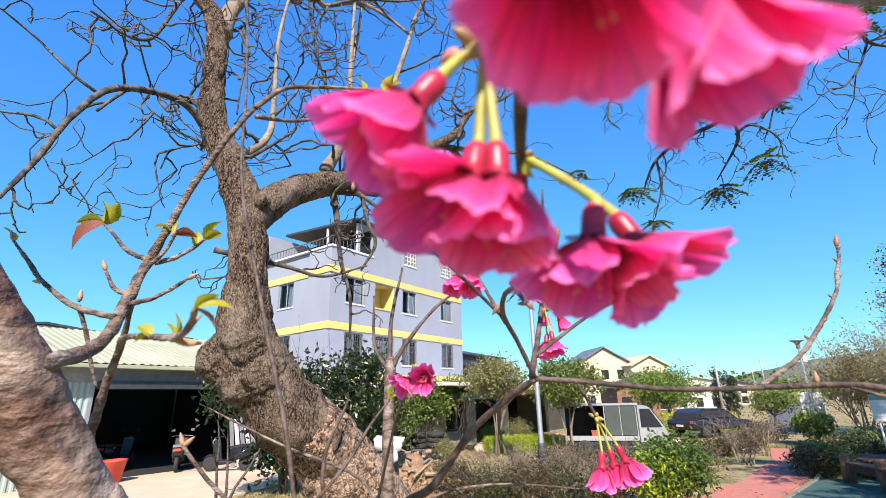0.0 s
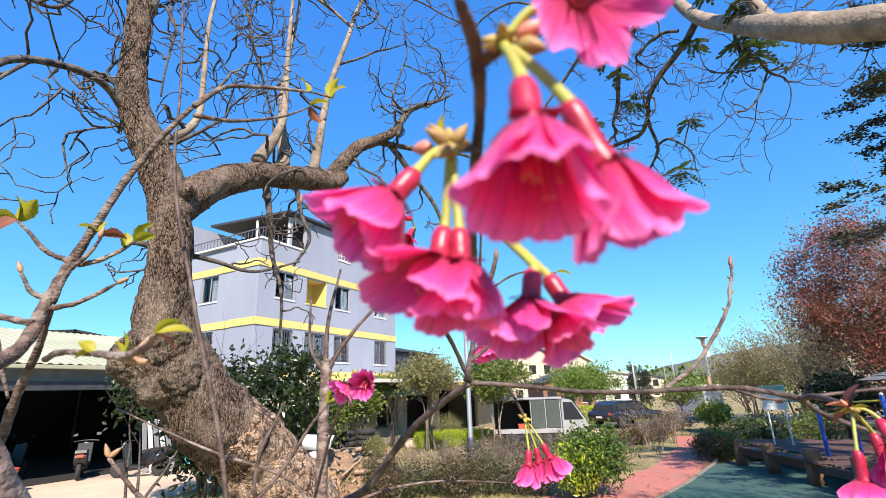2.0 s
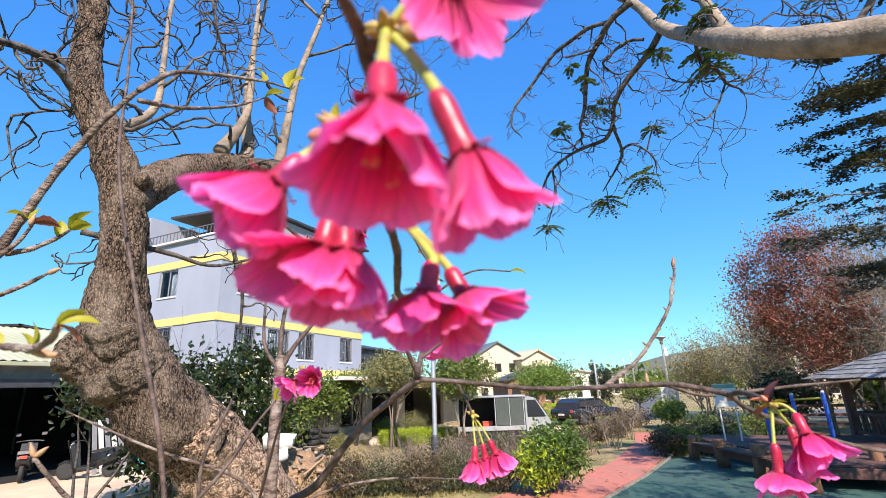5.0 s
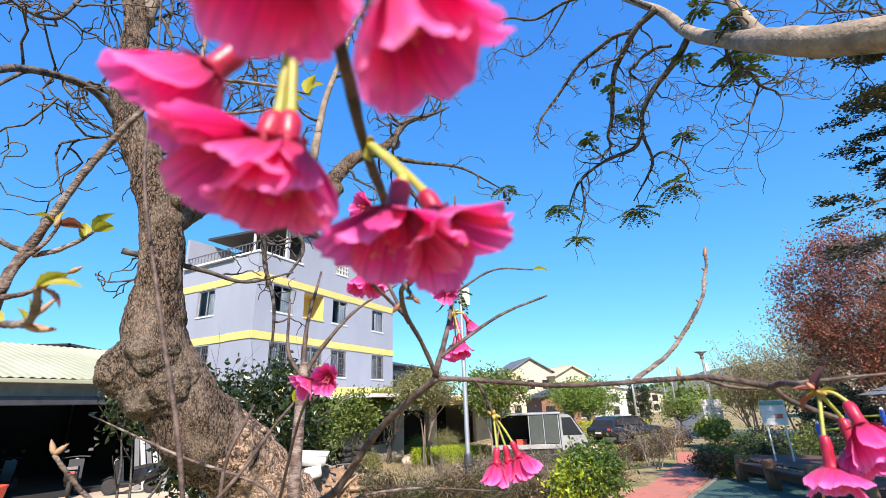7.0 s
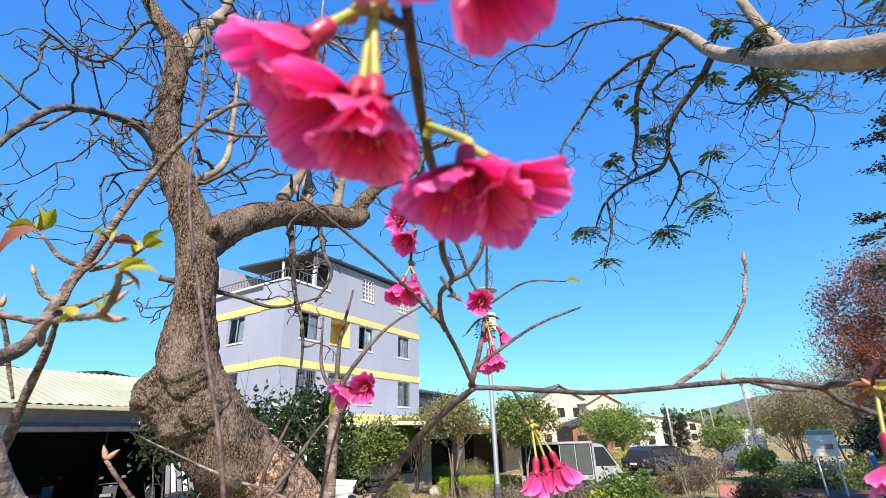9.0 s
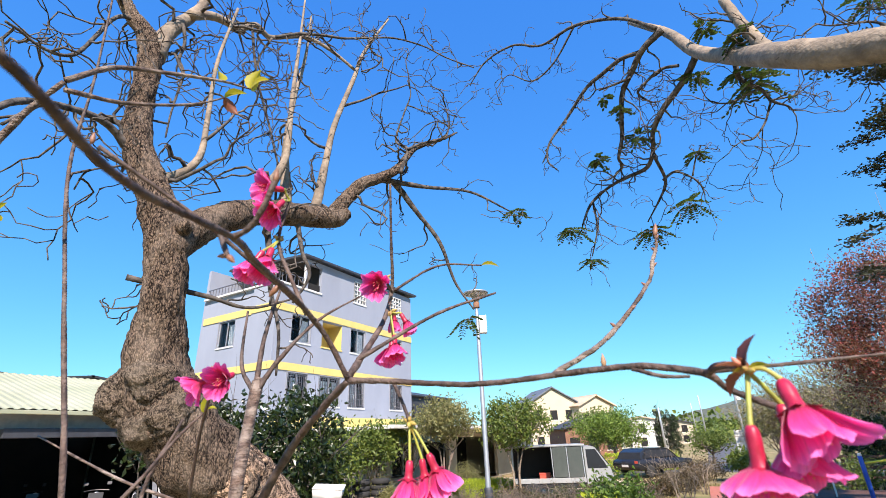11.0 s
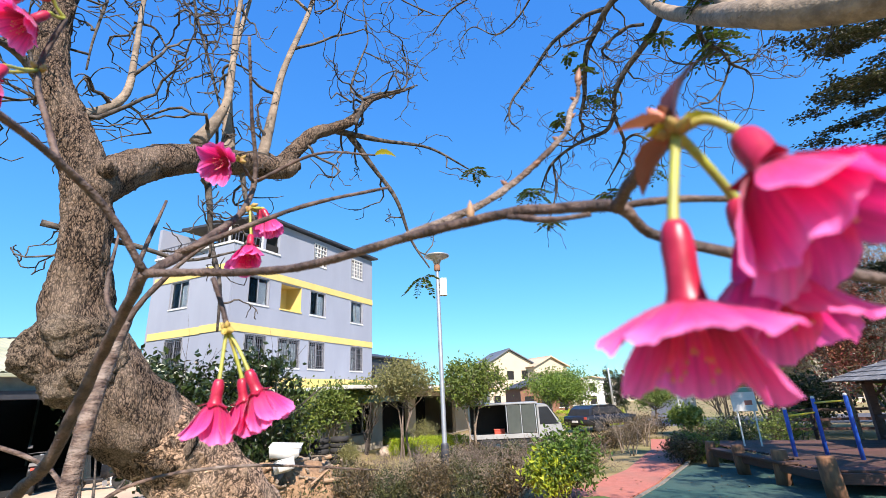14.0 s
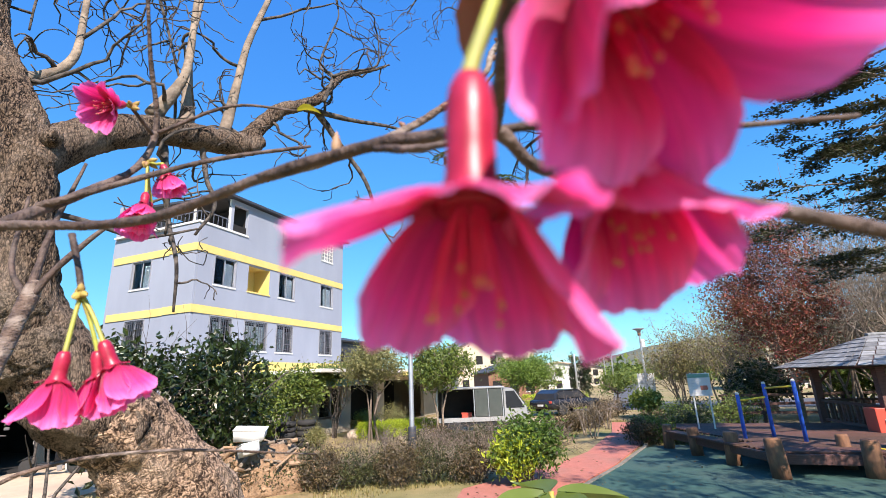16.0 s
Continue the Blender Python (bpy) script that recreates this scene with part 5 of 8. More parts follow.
def flower(base, mouth, scale=1.0, kind="bell", spin=0.0, node=None, sag=0.0, cal=0.72, lift=None, gape=None, label="deep pink bell-shaped cherry blossom with crimson calyx"):
    """A blossom hanging from base towards mouth, with its green stalk up to node; cal: length of the calyx; lift: petals raised by degrees; gape: (side, degrees) to which the mouth opens widest, between two petals."""
    b, d = rl(base), (Vector(mouth) - Vector(base)).normalized()
    q = (-d).to_track_quat("Z", "Y").to_matrix().to_4x4()
    up = 0.0119 * (1 - cal)
    turn = spin
    if gape:
        side = q.to_3x3().transposed() @ Vector(gape[0]).normalized()
        turn = math.degrees(math.atan2(side.y, side.x)) + 36
    f = new("flower", CALYX[cal])
    f.parent = cherry
    f.matrix_local = Matrix.Translation(b + d * (-up) * scale) @ q @ pose(0, 0, 0, 0, 0, turn) @ Matrix.Diagonal((scale, scale, scale, 1))
    tagged(f, label)
    lift = lift or {}
    for k in range(5):
        p = new("petal", PETALS[kind][(k + int(spin)) % 5])
        p.parent = f
        g = 1 + 0.06 * math.sin(spin * 3 + k * 2.1)
        tilt = 9 * math.sin(k * 1.9 + spin) + lift.get(k, 0)
        if gape:
            side = math.cos(radians(72 * k + 36))
            tilt += gape[1] * (1.5 * side if side > 0 else 0.35 * side)
        p.matrix_local = pose(0, 0, 0, 0, 0, 72 * k + 8 * math.sin(k * 2.7 + spin)) @ pose(0.0018, 0, -0.0114, 0, -tilt, 0) @ pose(-0.0018, 0, 0.0114 + (0.0003 if k % 2 else 0)) @ Matrix.Diagonal((g, g, 1, 1))
        s = new("sepal", SEPAL)
        s.parent = f
        s.matrix_local = pose(0, 0, 0, 0, 0, 72 * k + 36)
    for k in range(14):
        s = new("stamen", STAMEN[(k * 3 + int(spin)) % 4])
        s.parent = f
        a, r_ = 2.4 * k + spin, (3 + 13 * ((k * 0.618) % 1.0)) * (2.0 if kind == "face" else 1.0)
        s.matrix_local = pose(0.0009 * math.cos(a), 0.0009 * math.sin(a), -0.0108, 0, 0, math.degrees(a)) @ pose(0, 0, 0, 0, -r_, 0)
    if node:
        a = rl(node)
        mid = (a + b) / 2 + Vector((0, 0, sag))
        raw("pedicel", tube(spline([(*a, 0.0008), (*mid, 0.0007), (*(b - d * 0.0015), 0.0008), (*(b + d * 0.0004), 0.0012)], 5), 8), M["pedicel"], cherry, "thin green flower stalk")


def twig(pts, name="branch", material="cherry_twig", n=10, lump=0.27, ls=160, per=6, label=""):
    return raw(name, tube([(*rl(p[:3]), p[3]) for p in spline(pts, per)], n, lump=lump, lump_scale=ls), M[material], cherry, label)


def bud(at, d, L, r, material="bud_tip"):
    d = Vector(d).normalized()
    q = d.to_track_quat("Z", "Y").to_matrix().to_4x4()
    part("bud", lathe([(r * 0.35, 0), (r * 0.8, L * 0.15), (r, L * 0.35), (r * 0.75, L * 0.65), (r * 0.3, L * 0.9), (r * 0.08, L)], 10, m=Matrix.Translation(rl(at)) @ q), M[material], cherry, "pointed leaf bud", True)


def node_scales(c, d, r, n, seed):
    """Small bud scales and bracts clustered where the flower stalks start."""
    Q = random.Random(seed)
    for k in range(n):
        o = Vector((Q.gauss(0, 1), Q.gauss(0, 1), Q.gauss(0, 0.7))).normalized()
        o = (o + Vector(d) * 0.8).normalized()
        bud(Vector(c) + o * r * 0.15, o, r * (0.8 + 0.7 * Q.random()), r * 0.36, "bud_scale")


def young_leaf(at, d, L, seed, material="leaf_fresh"):
    """A fresh folded leaf with a pointed tip and a toothed edge."""
    Q = random.Random(seed)
    d = Vector(d).normalized()
    s = d.cross(Vector((Q.gauss(0, 0.4), Q.gauss(0, 0.4), 1))).normalized()
    up = s.cross(d)
    bm = bmesh.new()
    rows = []
    n = 9
    for j in range(n + 1):
        v = j / n
        w = L * 0.34 * math.sin(math.pi * min(1, v * 0.93 + 0.06)) ** 0.8 * (1 - 0.35 * v) * (1.0 if j % 2 else 0.9)
        c = rl(at) + d * L * v + up * L * (0.10 * math.sin(v * 2.4) - 0.16 * v * v)
        rows.append([bm.verts.new(c + s * w * k + up * abs(k) * w * 0.55) for k in (-1, -0.5, 0, 0.5, 1)])
    for a, b in zip(rows, rows[1:]):
        for k in range(4):
            bm.faces.new((a[k], a[k + 1], b[k + 1], b[k]))
    part("leaf", bm, M[material], cherry, "fresh yellow-green folded leaf", True)


# trunk and low boughs
raw("trunk", tube([(*rl(p[:3]), p[3]) for p in spline([(-0.50, 0.33, -0.05, 0.07), (-0.46, 0.26, 0.9, 0.045), (-0.385, 0.175, 1.75, 0.026), (-0.337, 0.131, 1.999, 0.0198), (-0.330, 0.106, 2.049, 0.0189), (-0.330, 0.088, 2.080, 0.0182), (-0.329, 0.073, 2.106, 0.0179), (-0.331, 0.057, 2.134, 0.0171), (-0.332, 0.036, 2.169, 0.0159), (-0.332, 0.0, 2.24, 0.017), (-0.35, -0.05, 2.4, 0.014), (-0.36, -0.1, 2.8, 0.008)], 10)], 26, lump=0.14, lump_scale=60), M["cherry_bark"], cherry)
twig([(-0.321, 0.076, 2.120, 0.0056), (-0.320, 0.082, 2.122, 0.0049), (-0.334, 0.101, 2.130, 0.0042), (-0.345, 0.114, 2.144, 0.0038), (-0.361, 0.125, 2.170, 0.0034), (-0.366, 0.136, 2.199, 0.0032), (-0.353, 0.144, 2.235, 0.0028), (-0.341, 0.152, 2.267, 0.0025), (-0.322, 0.160, 2.297, 0.0021), (-0.306, 0.169, 2.320, 0.0018)], material="cherry_stem", ls=120, n=14)
for ln in ([(-0.3046, 0.1693, 2.3208, 0.0022), (-0.3088, 0.1950, 2.3548, 0.0019), (-0.3071, 0.2274, 2.3747, 0.0017), (-0.2930, 0.2706, 2.3913, 0.0013), (-0.2863, 0.2988, 2.3988, 0.0007)],
           [(-0.3038, 0.1701, 2.3125, 0.002), (-0.3096, 0.2092, 2.3307, 0.0016), (-0.3063, 0.2548, 2.3590, 0.0012), (-0.2988, 0.2822, 2.3822, 0.0007)],
           [(-0.348, 0.115, 2.153, 0.0020), (-0.380, 0.102, 2.162, 0.0019), (-0.407, 0.088, 2.181, 0.0017), (-0.427, 0.081, 2.199, 0.0014), (-0.432, 0.072, 2.212, 0.0008)],
           [(-0.378, 0.103, 2.163, 0.0015), (-0.377, 0.110, 2.146, 0.0013), (-0.379, 0.117, 2.126, 0.0013), (-0.379, 0.123, 2.110, 0.0009)],
           [(-0.361, 0.125, 2.171, 0.0019), (-0.368, 0.118, 2.176, 0.0014), (-0.370, 0.112, 2.187, 0.0010)],
           [(-0.354, 0.125, 2.164, 0.0019), (-0.341, 0.133, 2.167, 0.0015), (-0.328, 0.140, 2.174, 0.0013), (-0.320, 0.144, 2.179, 0.0008)],
           [(-0.363, 0.139, 2.197, 0.0021), (-0.355, 0.149, 2.202, 0.0017), (-0.346, 0.158, 2.211, 0.0013), (-0.339, 0.161, 2.216, 0.0008)],
           [(-0.366, 0.136, 2.199, 0.0018), (-0.388, 0.129, 2.209, 0.0017), (-0.401, 0.122, 2.223, 0.0013), (-0.411, 0.117, 2.233, 0.0009)],
           [(-0.358, 0.127, 2.168, 0.0021), (-0.359, 0.132, 2.189, 0.0018), (-0.355, 0.141, 2.205, 0.0014), (-0.351, 0.145, 2.218, 0.0008)],
           [(-0.310, 0.186, 2.038, 0.0014), (-0.318, 0.175, 2.051, 0.0014), (-0.324, 0.166, 2.064, 0.0013), (-0.327, 0.160, 2.073, 0.0011)]):
    twig(ln, ls=200, material="cherry_stem")
twig([(-0.474, 0.141, 1.991, 0.0041), (-0.437, 0.141, 2.056, 0.0037), (-0.415, 0.139, 2.103, 0.0031), (-0.382, 0.134, 2.142, 0.0024), (-0.360, 0.128, 2.164, 0.0017)], material="cherry_stem", ls=140)
# the short leafy spur close to the eye
twig([(-0.2600, 0.0900, 2.1250, 0.0014), (-0.2050, 0.0720, 2.1235, 0.0011), (-0.1768, 0.0700, 2.1211, 0.0012), (-0.1574, 0.0686, 2.1189, 0.0013), (-0.1446, 0.0656, 2.1188, 0.0011), (-0.1279, 0.0597, 2.1194, 0.0010), (-0.1164, 0.0547, 2.1211, 0.0007)], ls=240, material="cherry_stem", lump=0.35)
for ln in ([(-0.1574, 0.0686, 2.1189, 0.0010), (-0.1518, 0.0706, 2.1172, 0.0012), (-0.1462, 0.0725, 2.1166, 0.0004)], [(-0.1446, 0.0656, 2.1188, 0.0006), (-0.1436, 0.0676, 2.1218, 0.0008), (-0.1431, 0.0696, 2.1248, 0.0003)]):
    twig(ln, "bud", "bud_pale", 10, 0.1, 200, label="slim tan opening leaf bud")
# leaves and buds on it
for k, (at, d, L) in enumerate([((-0.339, 0.161, 2.216), (0.5, 0.3, 0.8), 0.018), ((-0.339, 0.161, 2.216), (0.9, 0.3, 0.2), 0.016), ((-0.346, 0.158, 2.211), (-0.2, 0.1, 0.9), 0.014),
                                ((-0.411, 0.117, 2.233), (-0.7, -0.5, -0.7), 0.030), ((-0.411, 0.117, 2.233), (-0.2, -0.1, 1.0), 0.022), ((-0.411, 0.117, 2.233), (0.5, 0.2, 0.7), 0.020), ((-0.411, 0.117, 2.233), (-0.6, -0.4, 0.1), 0.022),
                                ((-0.351, 0.145, 2.218), (-0.7, -0.4, 0.4), 0.020), ((-0.351, 0.145, 2.218), (0.8, 0.5, -0.1), 0.018), ((-0.351, 0.145, 2.218), (0.0, 0.1, 0.9), 0.012), ((-0.432, 0.072, 2.212), (-0.4, -0.3, 0.6), 0.014),
                                ((-0.2863, 0.2988, 2.3988), (0.3, 0.5, 0.8), 0.024), ((-0.2988, 0.2822, 2.3822), (0.5, 0.5, 0.4), 0.020), ((-0.2988, 0.2822, 2.3822), (0.1, 0.6, -0.5), 0.018), ((-0.2930, 0.2706, 2.3913), (-0.4, 0.1, 0.9), 0.022), ((-0.2863, 0.2988, 2.3988), (0.1, 0.2, 1.0), 0.026),
                                ((-0.1164, 0.0547, 2.1211), (0.5, 0.8, 0.15), 0.0085), ((-0.1164, 0.0547, 2.1211), (0.35, 0.5, 0.5), 0.0065), ((-0.1164, 0.0547, 2.1211), (0.5, 0.6, -0.6), 0.007), ((-0.1574, 0.0686, 2.1189), (-0.1, 0.1, 1.0), 0.0085), ((-0.1574, 0.0686, 2.1189), (-0.5, -0.1, 0.8), 0.006), ((-0.1768, 0.0700, 2.1211), (-0.9, -0.3, -0.1), 0.007), ((-0.1768, 0.0700, 2.1211), (-0.5, -0.2, 0.4), 0.008)]):
    young_leaf(at, d, L, 300 + k, "leaf_bronze" if k % 5 == 3 else "leaf_fresh")
for at, d in (((-0.370, 0.112, 2.187), (-0.3, -0.2, 0.8)), ((-0.320, 0.144, 2.179), (0.8, 0.4, 0.4)), ((-0.327, 0.160, 2.073), (-0.2, -0.2, 0.8)), ((-0.432, 0.072, 2.212), (-0.3, -0.2, 0.8)), ((-0.407, 0.088, 2.181), (-0.8, -0.4, 0.1)), ((-0.378, 0.103, 2.165), (0, 0, 1)), ((-0.327, 0.160, 2.073), (0.6, 0.4, 0.6)), ((-0.346, 0.141, 2.214), (0.2, 0.1, 0.9))):
    bud(at, d, 0.009, 0.0017, "bud_pale")
# the cut stub and thin upright shoots
twig([(-0.34, 0.37, 1.2, 0.0095), (-0.352, 0.382, 1.8, 0.0075), (-0.372, 0.400, 2.016, 0.0064), (-0.395, 0.425, 2.10, 0.006), (-0.407, 0.440, 2.14, 0.0068), (-0.409, 0.442, 2.148, 0.0045)], "stub", "cherry_stem", 14, 0.12, 90, label="cut grey-brown shoot stub")
for ln in ([(-0.405, 0.437, 2.13, 0.0034), (-0.39, 0.45, 2.165, 0.0026), (-0.36, 0.48, 2.215, 0.0018), (-0.325, 0.52, 2.25, 0.0009)],
           [(-0.407, 0.438, 2.135, 0.0034), (-0.415, 0.45, 2.20, 0.0024), (-0.41, 0.465, 2.27, 0.0014)],
           [(-0.405, 0.437, 2.13, 0.003), (-0.425, 0.43, 2.165, 0.0022), (-0.435, 0.437, 2.23, 0.0013)],
           [(-0.36, 0.34, 1.9, 0.003), (-0.375, 0.315, 2.03, 0.0018), (-0.36, 0.33, 2.1, 0.0012)]):
    twig(ln, ls=180)
twig([(-0.24, 0.27, 1.2, 0.00270), (-0.27, 0.25, 1.8, 0.00216), (-0.3076, 0.232, 2.0406, 0.00180), (-0.35, 0.222, 2.17, 0.00162), (-0.392, 0.213, 2.3, 0.00144), (-0.415, 0.218, 2.42, 0.00126), (-0.45, 0.22, 2.6, 0.00084)], "shoot", ls=140)
for ln in ([(-0.372, 0.400, 1.97, 0.0022), (-0.4262, 0.4112, 2.0143, 0.0018), (-0.5335, 0.3749, 2.0508, 0.0015), (-0.6886, 0.3525, 2.0985, 0.0009)],
           [(-0.36, 0.39, 1.97, 0.0018), (-0.32, 0.41, 2.005, 0.0014), (-0.279, 0.478, 2.0103, 0.0012), (-0.2367, 0.6085, 1.9898, 0.0007)]):
    twig(ln, "branch", "cherry_stem", ls=180)
# the flowering bough: stem, fork, long horizontal shoot, and the arm towards the eye
twig([(-0.42, 0.36, 1.2, 0.00499), (-0.36, 0.34, 1.8, 0.00412), (-0.305, 0.331, 1.99, 0.00350), (-0.252, 0.324, 2.033, 0.00312), (-0.208, 0.314, 2.074, 0.00274), (-0.165, 0.300, 2.099, 0.00237), (-0.1405, 0.2915, 2.1098, 0.00205)], ls=120)
twig([(-0.1405, 0.2915, 2.1098, 0.00185), (-0.1240, 0.2950, 2.1085, 0.00165), (-0.0960, 0.3000, 2.1052, 0.00150), (-0.0645, 0.2978, 2.1015, 0.00146), (-0.0365, 0.2932, 2.1006, 0.00144), (-0.0120, 0.2896, 2.1010, 0.00142), (0.0149, 0.2884, 2.1011, 0.00142), (0.0300, 0.2870, 2.0990, 0.00146), (0.0440, 0.2835, 2.0948, 0.00150), (0.0496, 0.2893, 2.0894, 0.00130), (0.0611, 0.2879, 2.0830, 0.00122), (0.0845, 0.2859, 2.0729, 0.00112), (0.1130, 0.2995, 2.0665, 0.00105), (0.1800, 0.3409, 2.0613, 0.00093)], ls=200)
twig([(0.0420, 0.2840, 2.0955, 0.00100), (0.0560, 0.2900, 2.0965, 0.00085), (0.0760, 0.3050, 2.0980, 0.00075), (0.1100, 0.3200, 2.1000, 0.0005)], ls=240)
twig([(0.0170, 0.2880, 2.1000, 0.00090), (0.0280, 0.2850, 2.0958, 0.00080), (0.0380, 0.2835, 2.0945, 0.00060)], ls=240)
twig([(-0.0180, 0.2905, 2.1010, 0.00125), (0.0000, 0.3110, 2.1150, 0.00120), (0.0105, 0.3255, 2.1282, 0.00122), (0.0185, 0.3359, 2.1402, 0.00110), (0.0262, 0.3470, 2.1545, 0.00108), (0.0284, 0.3500, 2.1640, 0.00112), (0.0318, 0.3555, 2.1740, 0.00095), (0.0325, 0.3568, 2.1812, 0.00085)], material="cherry_stem", lump=0.4, ls=300)
for at, d in (((0.0075, 0.3215, 2.1250), (-0.6, 0.0, 0.7)), ((0.0150, 0.3310, 2.1350), (0.8, 0.2, 0.4)), ((0.0235, 0.3430, 2.1490), (-0.7, 0.0, 0.7)), ((0.0280, 0.3495, 2.1610), (0.8, 0.1, 0.6)), ((0.0310, 0.3540, 2.1715), (-0.7, 0.1, 0.7)), ((0.0322, 0.3565, 2.1790), (0.6, 0.0, 0.8))):
    bud(at, d, 0.0034, 0.0009)
bud((0.0322, 0.3567, 2.181), (0.2, 0.2, 1), 0.009, 0.0015)
bud((0.0055, 0.2900, 2.1020), (0.02, 0, 1), 0.006, 0.0012, "bud_pale")
twig([(0.0435, 0.2838, 2.0950, 0.00150), (0.0480, 0.2740, 2.0962, 0.00140), (0.0520, 0.2620, 2.0950, 0.00130), (0.0555, 0.2490, 2.0920, 0.00120)], ls=260)
twig([(-0.1405, 0.2915, 2.1098, 0.00164), (-0.143, 0.275, 2.132, 0.00153), (-0.136, 0.245, 2.146, 0.00142), (-0.106, 0.194, 2.146, 0.00131), (-0.083, 0.166, 2.1415, 0.00126), (-0.0602, 0.1212, 2.1340, 0.00118), (-0.0452, 0.0950, 2.1380, 0.00112), (-0.0342, 0.0713, 2.1401, 0.00108), (-0.0229, 0.0500, 2.1439, 0.00102), (-0.0178, 0.0403, 2.1463, 0.00096), (-0.0150, 0.0330, 2.1484, 0.00100), (-0.0139, 0.0268, 2.1497, 0.00075), (-0.0138, 0.0246, 2.1502, 0.0003)], ls=240)
twig([(-0.083, 0.166, 2.1415, 0.0011), (-0.0755, 0.1670, 2.1440, 0.001), (-0.0700, 0.1670, 2.1500, 0.001), (-0.0670, 0.1680, 2.1590, 0.0009)], ls=260)
bud((-0.0670, 0.1680, 2.1585), (0.1, 0.0, 1), 0.0055, 0.0011)
twig([(-0.0870, 0.1640, 2.1430, 0.0009), (-0.0800, 0.1630, 2.1330, 0.0009)], ls=260)
bud((-0.0800, 0.1630, 2.1335), (0.5, 0.3, -0.6), 0.004, 0.0011)
bud((-0.0800, 0.1630, 2.1335), (-0.8, -0.2, 0.0), 0.004, 0.0009)
twig([(-0.139, 0.252, 2.1445, 0.0011), (-0.150, 0.20, 2.175, 0.001), (-0.1635, 0.1500, 2.2000, 0.0009)], ls=260)
bud((-0.164, 0.1474, 2.200), (0, 0, 1), 0.006, 0.0011)
bud((-0.125, 0.222, 2.147), (-0.5, -0.2, -0.6), 0.007, 0.0016)
# upright spur with the small far clusters
twig([(-0.146, 0.297, 2.112, 0.0024), (-0.155, 0.33, 2.14, 0.002), (-0.162, 0.355, 2.165, 0.0018), (-0.16, 0.36, 2.19, 0.0015), (-0.150, 0.345, 2.22, 0.0011), (-0.14, 0.33, 2.26, 0.0008)], ls=220)
twig([(-0.15, 0.31, 2.125, 0.0016), (-0.12, 0.36, 2.16, 0.0012), (-0.09, 0.40, 2.18, 0.0008)], ls=220)
twig([(-0.158, 0.36, 2.185, 0.0012), (-0.13, 0.38, 2.205, 0.0009), (-0.1, 0.40, 2.205, 0.0006)], ls=220)
young_leaf((-0.1, 0.40, 2.205), (0.8, 0.3, -0.1), 0.014, 420)
# cluster near the eye: three nodes on the arm, each with its stalks
N3, N1, N2 = (-0.0322, 0.0695, 2.1402), (-0.0236, 0.0415, 2.1405), (-0.0113, 0.0334, 2.1482)
twig([(-0.0342, 0.0713, 2.1401, 0.0011), (*N3, 0.0010)], ls=260)
twig([(-0.0229, 0.0500, 2.1439, 0.0009), (-0.0232, 0.0450, 2.1420, 0.0009), (*N1, 0.0011)], ls=260)
twig([(-0.0150, 0.0350, 2.1478, 0.0009), (*N2, 0.0011)], ls=260)
node_scales(N1, (-0.4, -0.4, 0.5), 0.0030, 6, 31)
node_scales(N3, (0.3, 0, -1), 0.0024, 4, 32)
node_scales(N2, (0.5, -0.2, 0.1), 0.0026, 6, 35)
bud((-0.0265, 0.0408, 2.1408), (-0.9, 0.1, 0.25), 0.0042, 0.0013, "bud_pink")
bud((-0.0228, 0.0395, 2.1392), (-0.2, -0.5, -0.5), 0.0040, 0.0010, "bud_scale")
bud((-0.0095, 0.0338, 2.1485), (0.8, 0.1, 0.25), 0.0046, 0.0013, "bud_pink")
bud((-0.0092, 0.0335, 2.1472), (0.8, 0.0, -0.5), 0.0042, 0.0013, "bud_scale")
young_leaf((-0.0316, 0.0690, 2.1402), (0.18, -0.2, -1), 0.0052, 33)
young_leaf((-0.0240, 0.0412, 2.1412), (-0.1, -0.2, 1), 0.0045, 34)
flower((-0.0272, 0.0362, 2.1345), (-0.0335, 0.0305, 2.1240), 0.78, "bell", 81, N1, 0.001, 0.58, {0: 18, 3: 10})
flower((-0.0252, 0.0410, 2.1268), (-0.0262, 0.0372, 2.1130), 0.78, "open", 13, N1, 0.0, 0.58, {1: 14, 4: 8})
flower((-0.0228, 0.0412, 2.1262), (-0.0222, 0.0400, 2.1120), 0.74, "bell", 40, N1, 0.0, 0.58)
flower((-0.0180, 0.0590, 2.1232), (-0.0192, 0.0568, 2.1110), 0.80, "open", 47, N3, 0.001, 0.58, {2: 12})
flower((-0.0165, 0.0635, 2.1228), (-0.0105, 0.0640, 2.1115), 0.78, "open", 5, N3, 0.001, 0.58, {0: 12})
flower((-0.0069, 0.0253, 2.1348), (-0.0049, 0.0214, 2.1170), 0.78, "bell", 20, N2, 0.001, 0.72)
flower((-0.0034, 0.0316, 2.1345), (0.0014, 0.0346, 2.1200), 0.74, "bell", 66, N2, 0.001, 0.92)
flower((-0.0036, 0.0338, 2.1510), (0.0040, 0.0268, 2.1462), 0.68, "face", 92, N2, 0.002, 0.58)
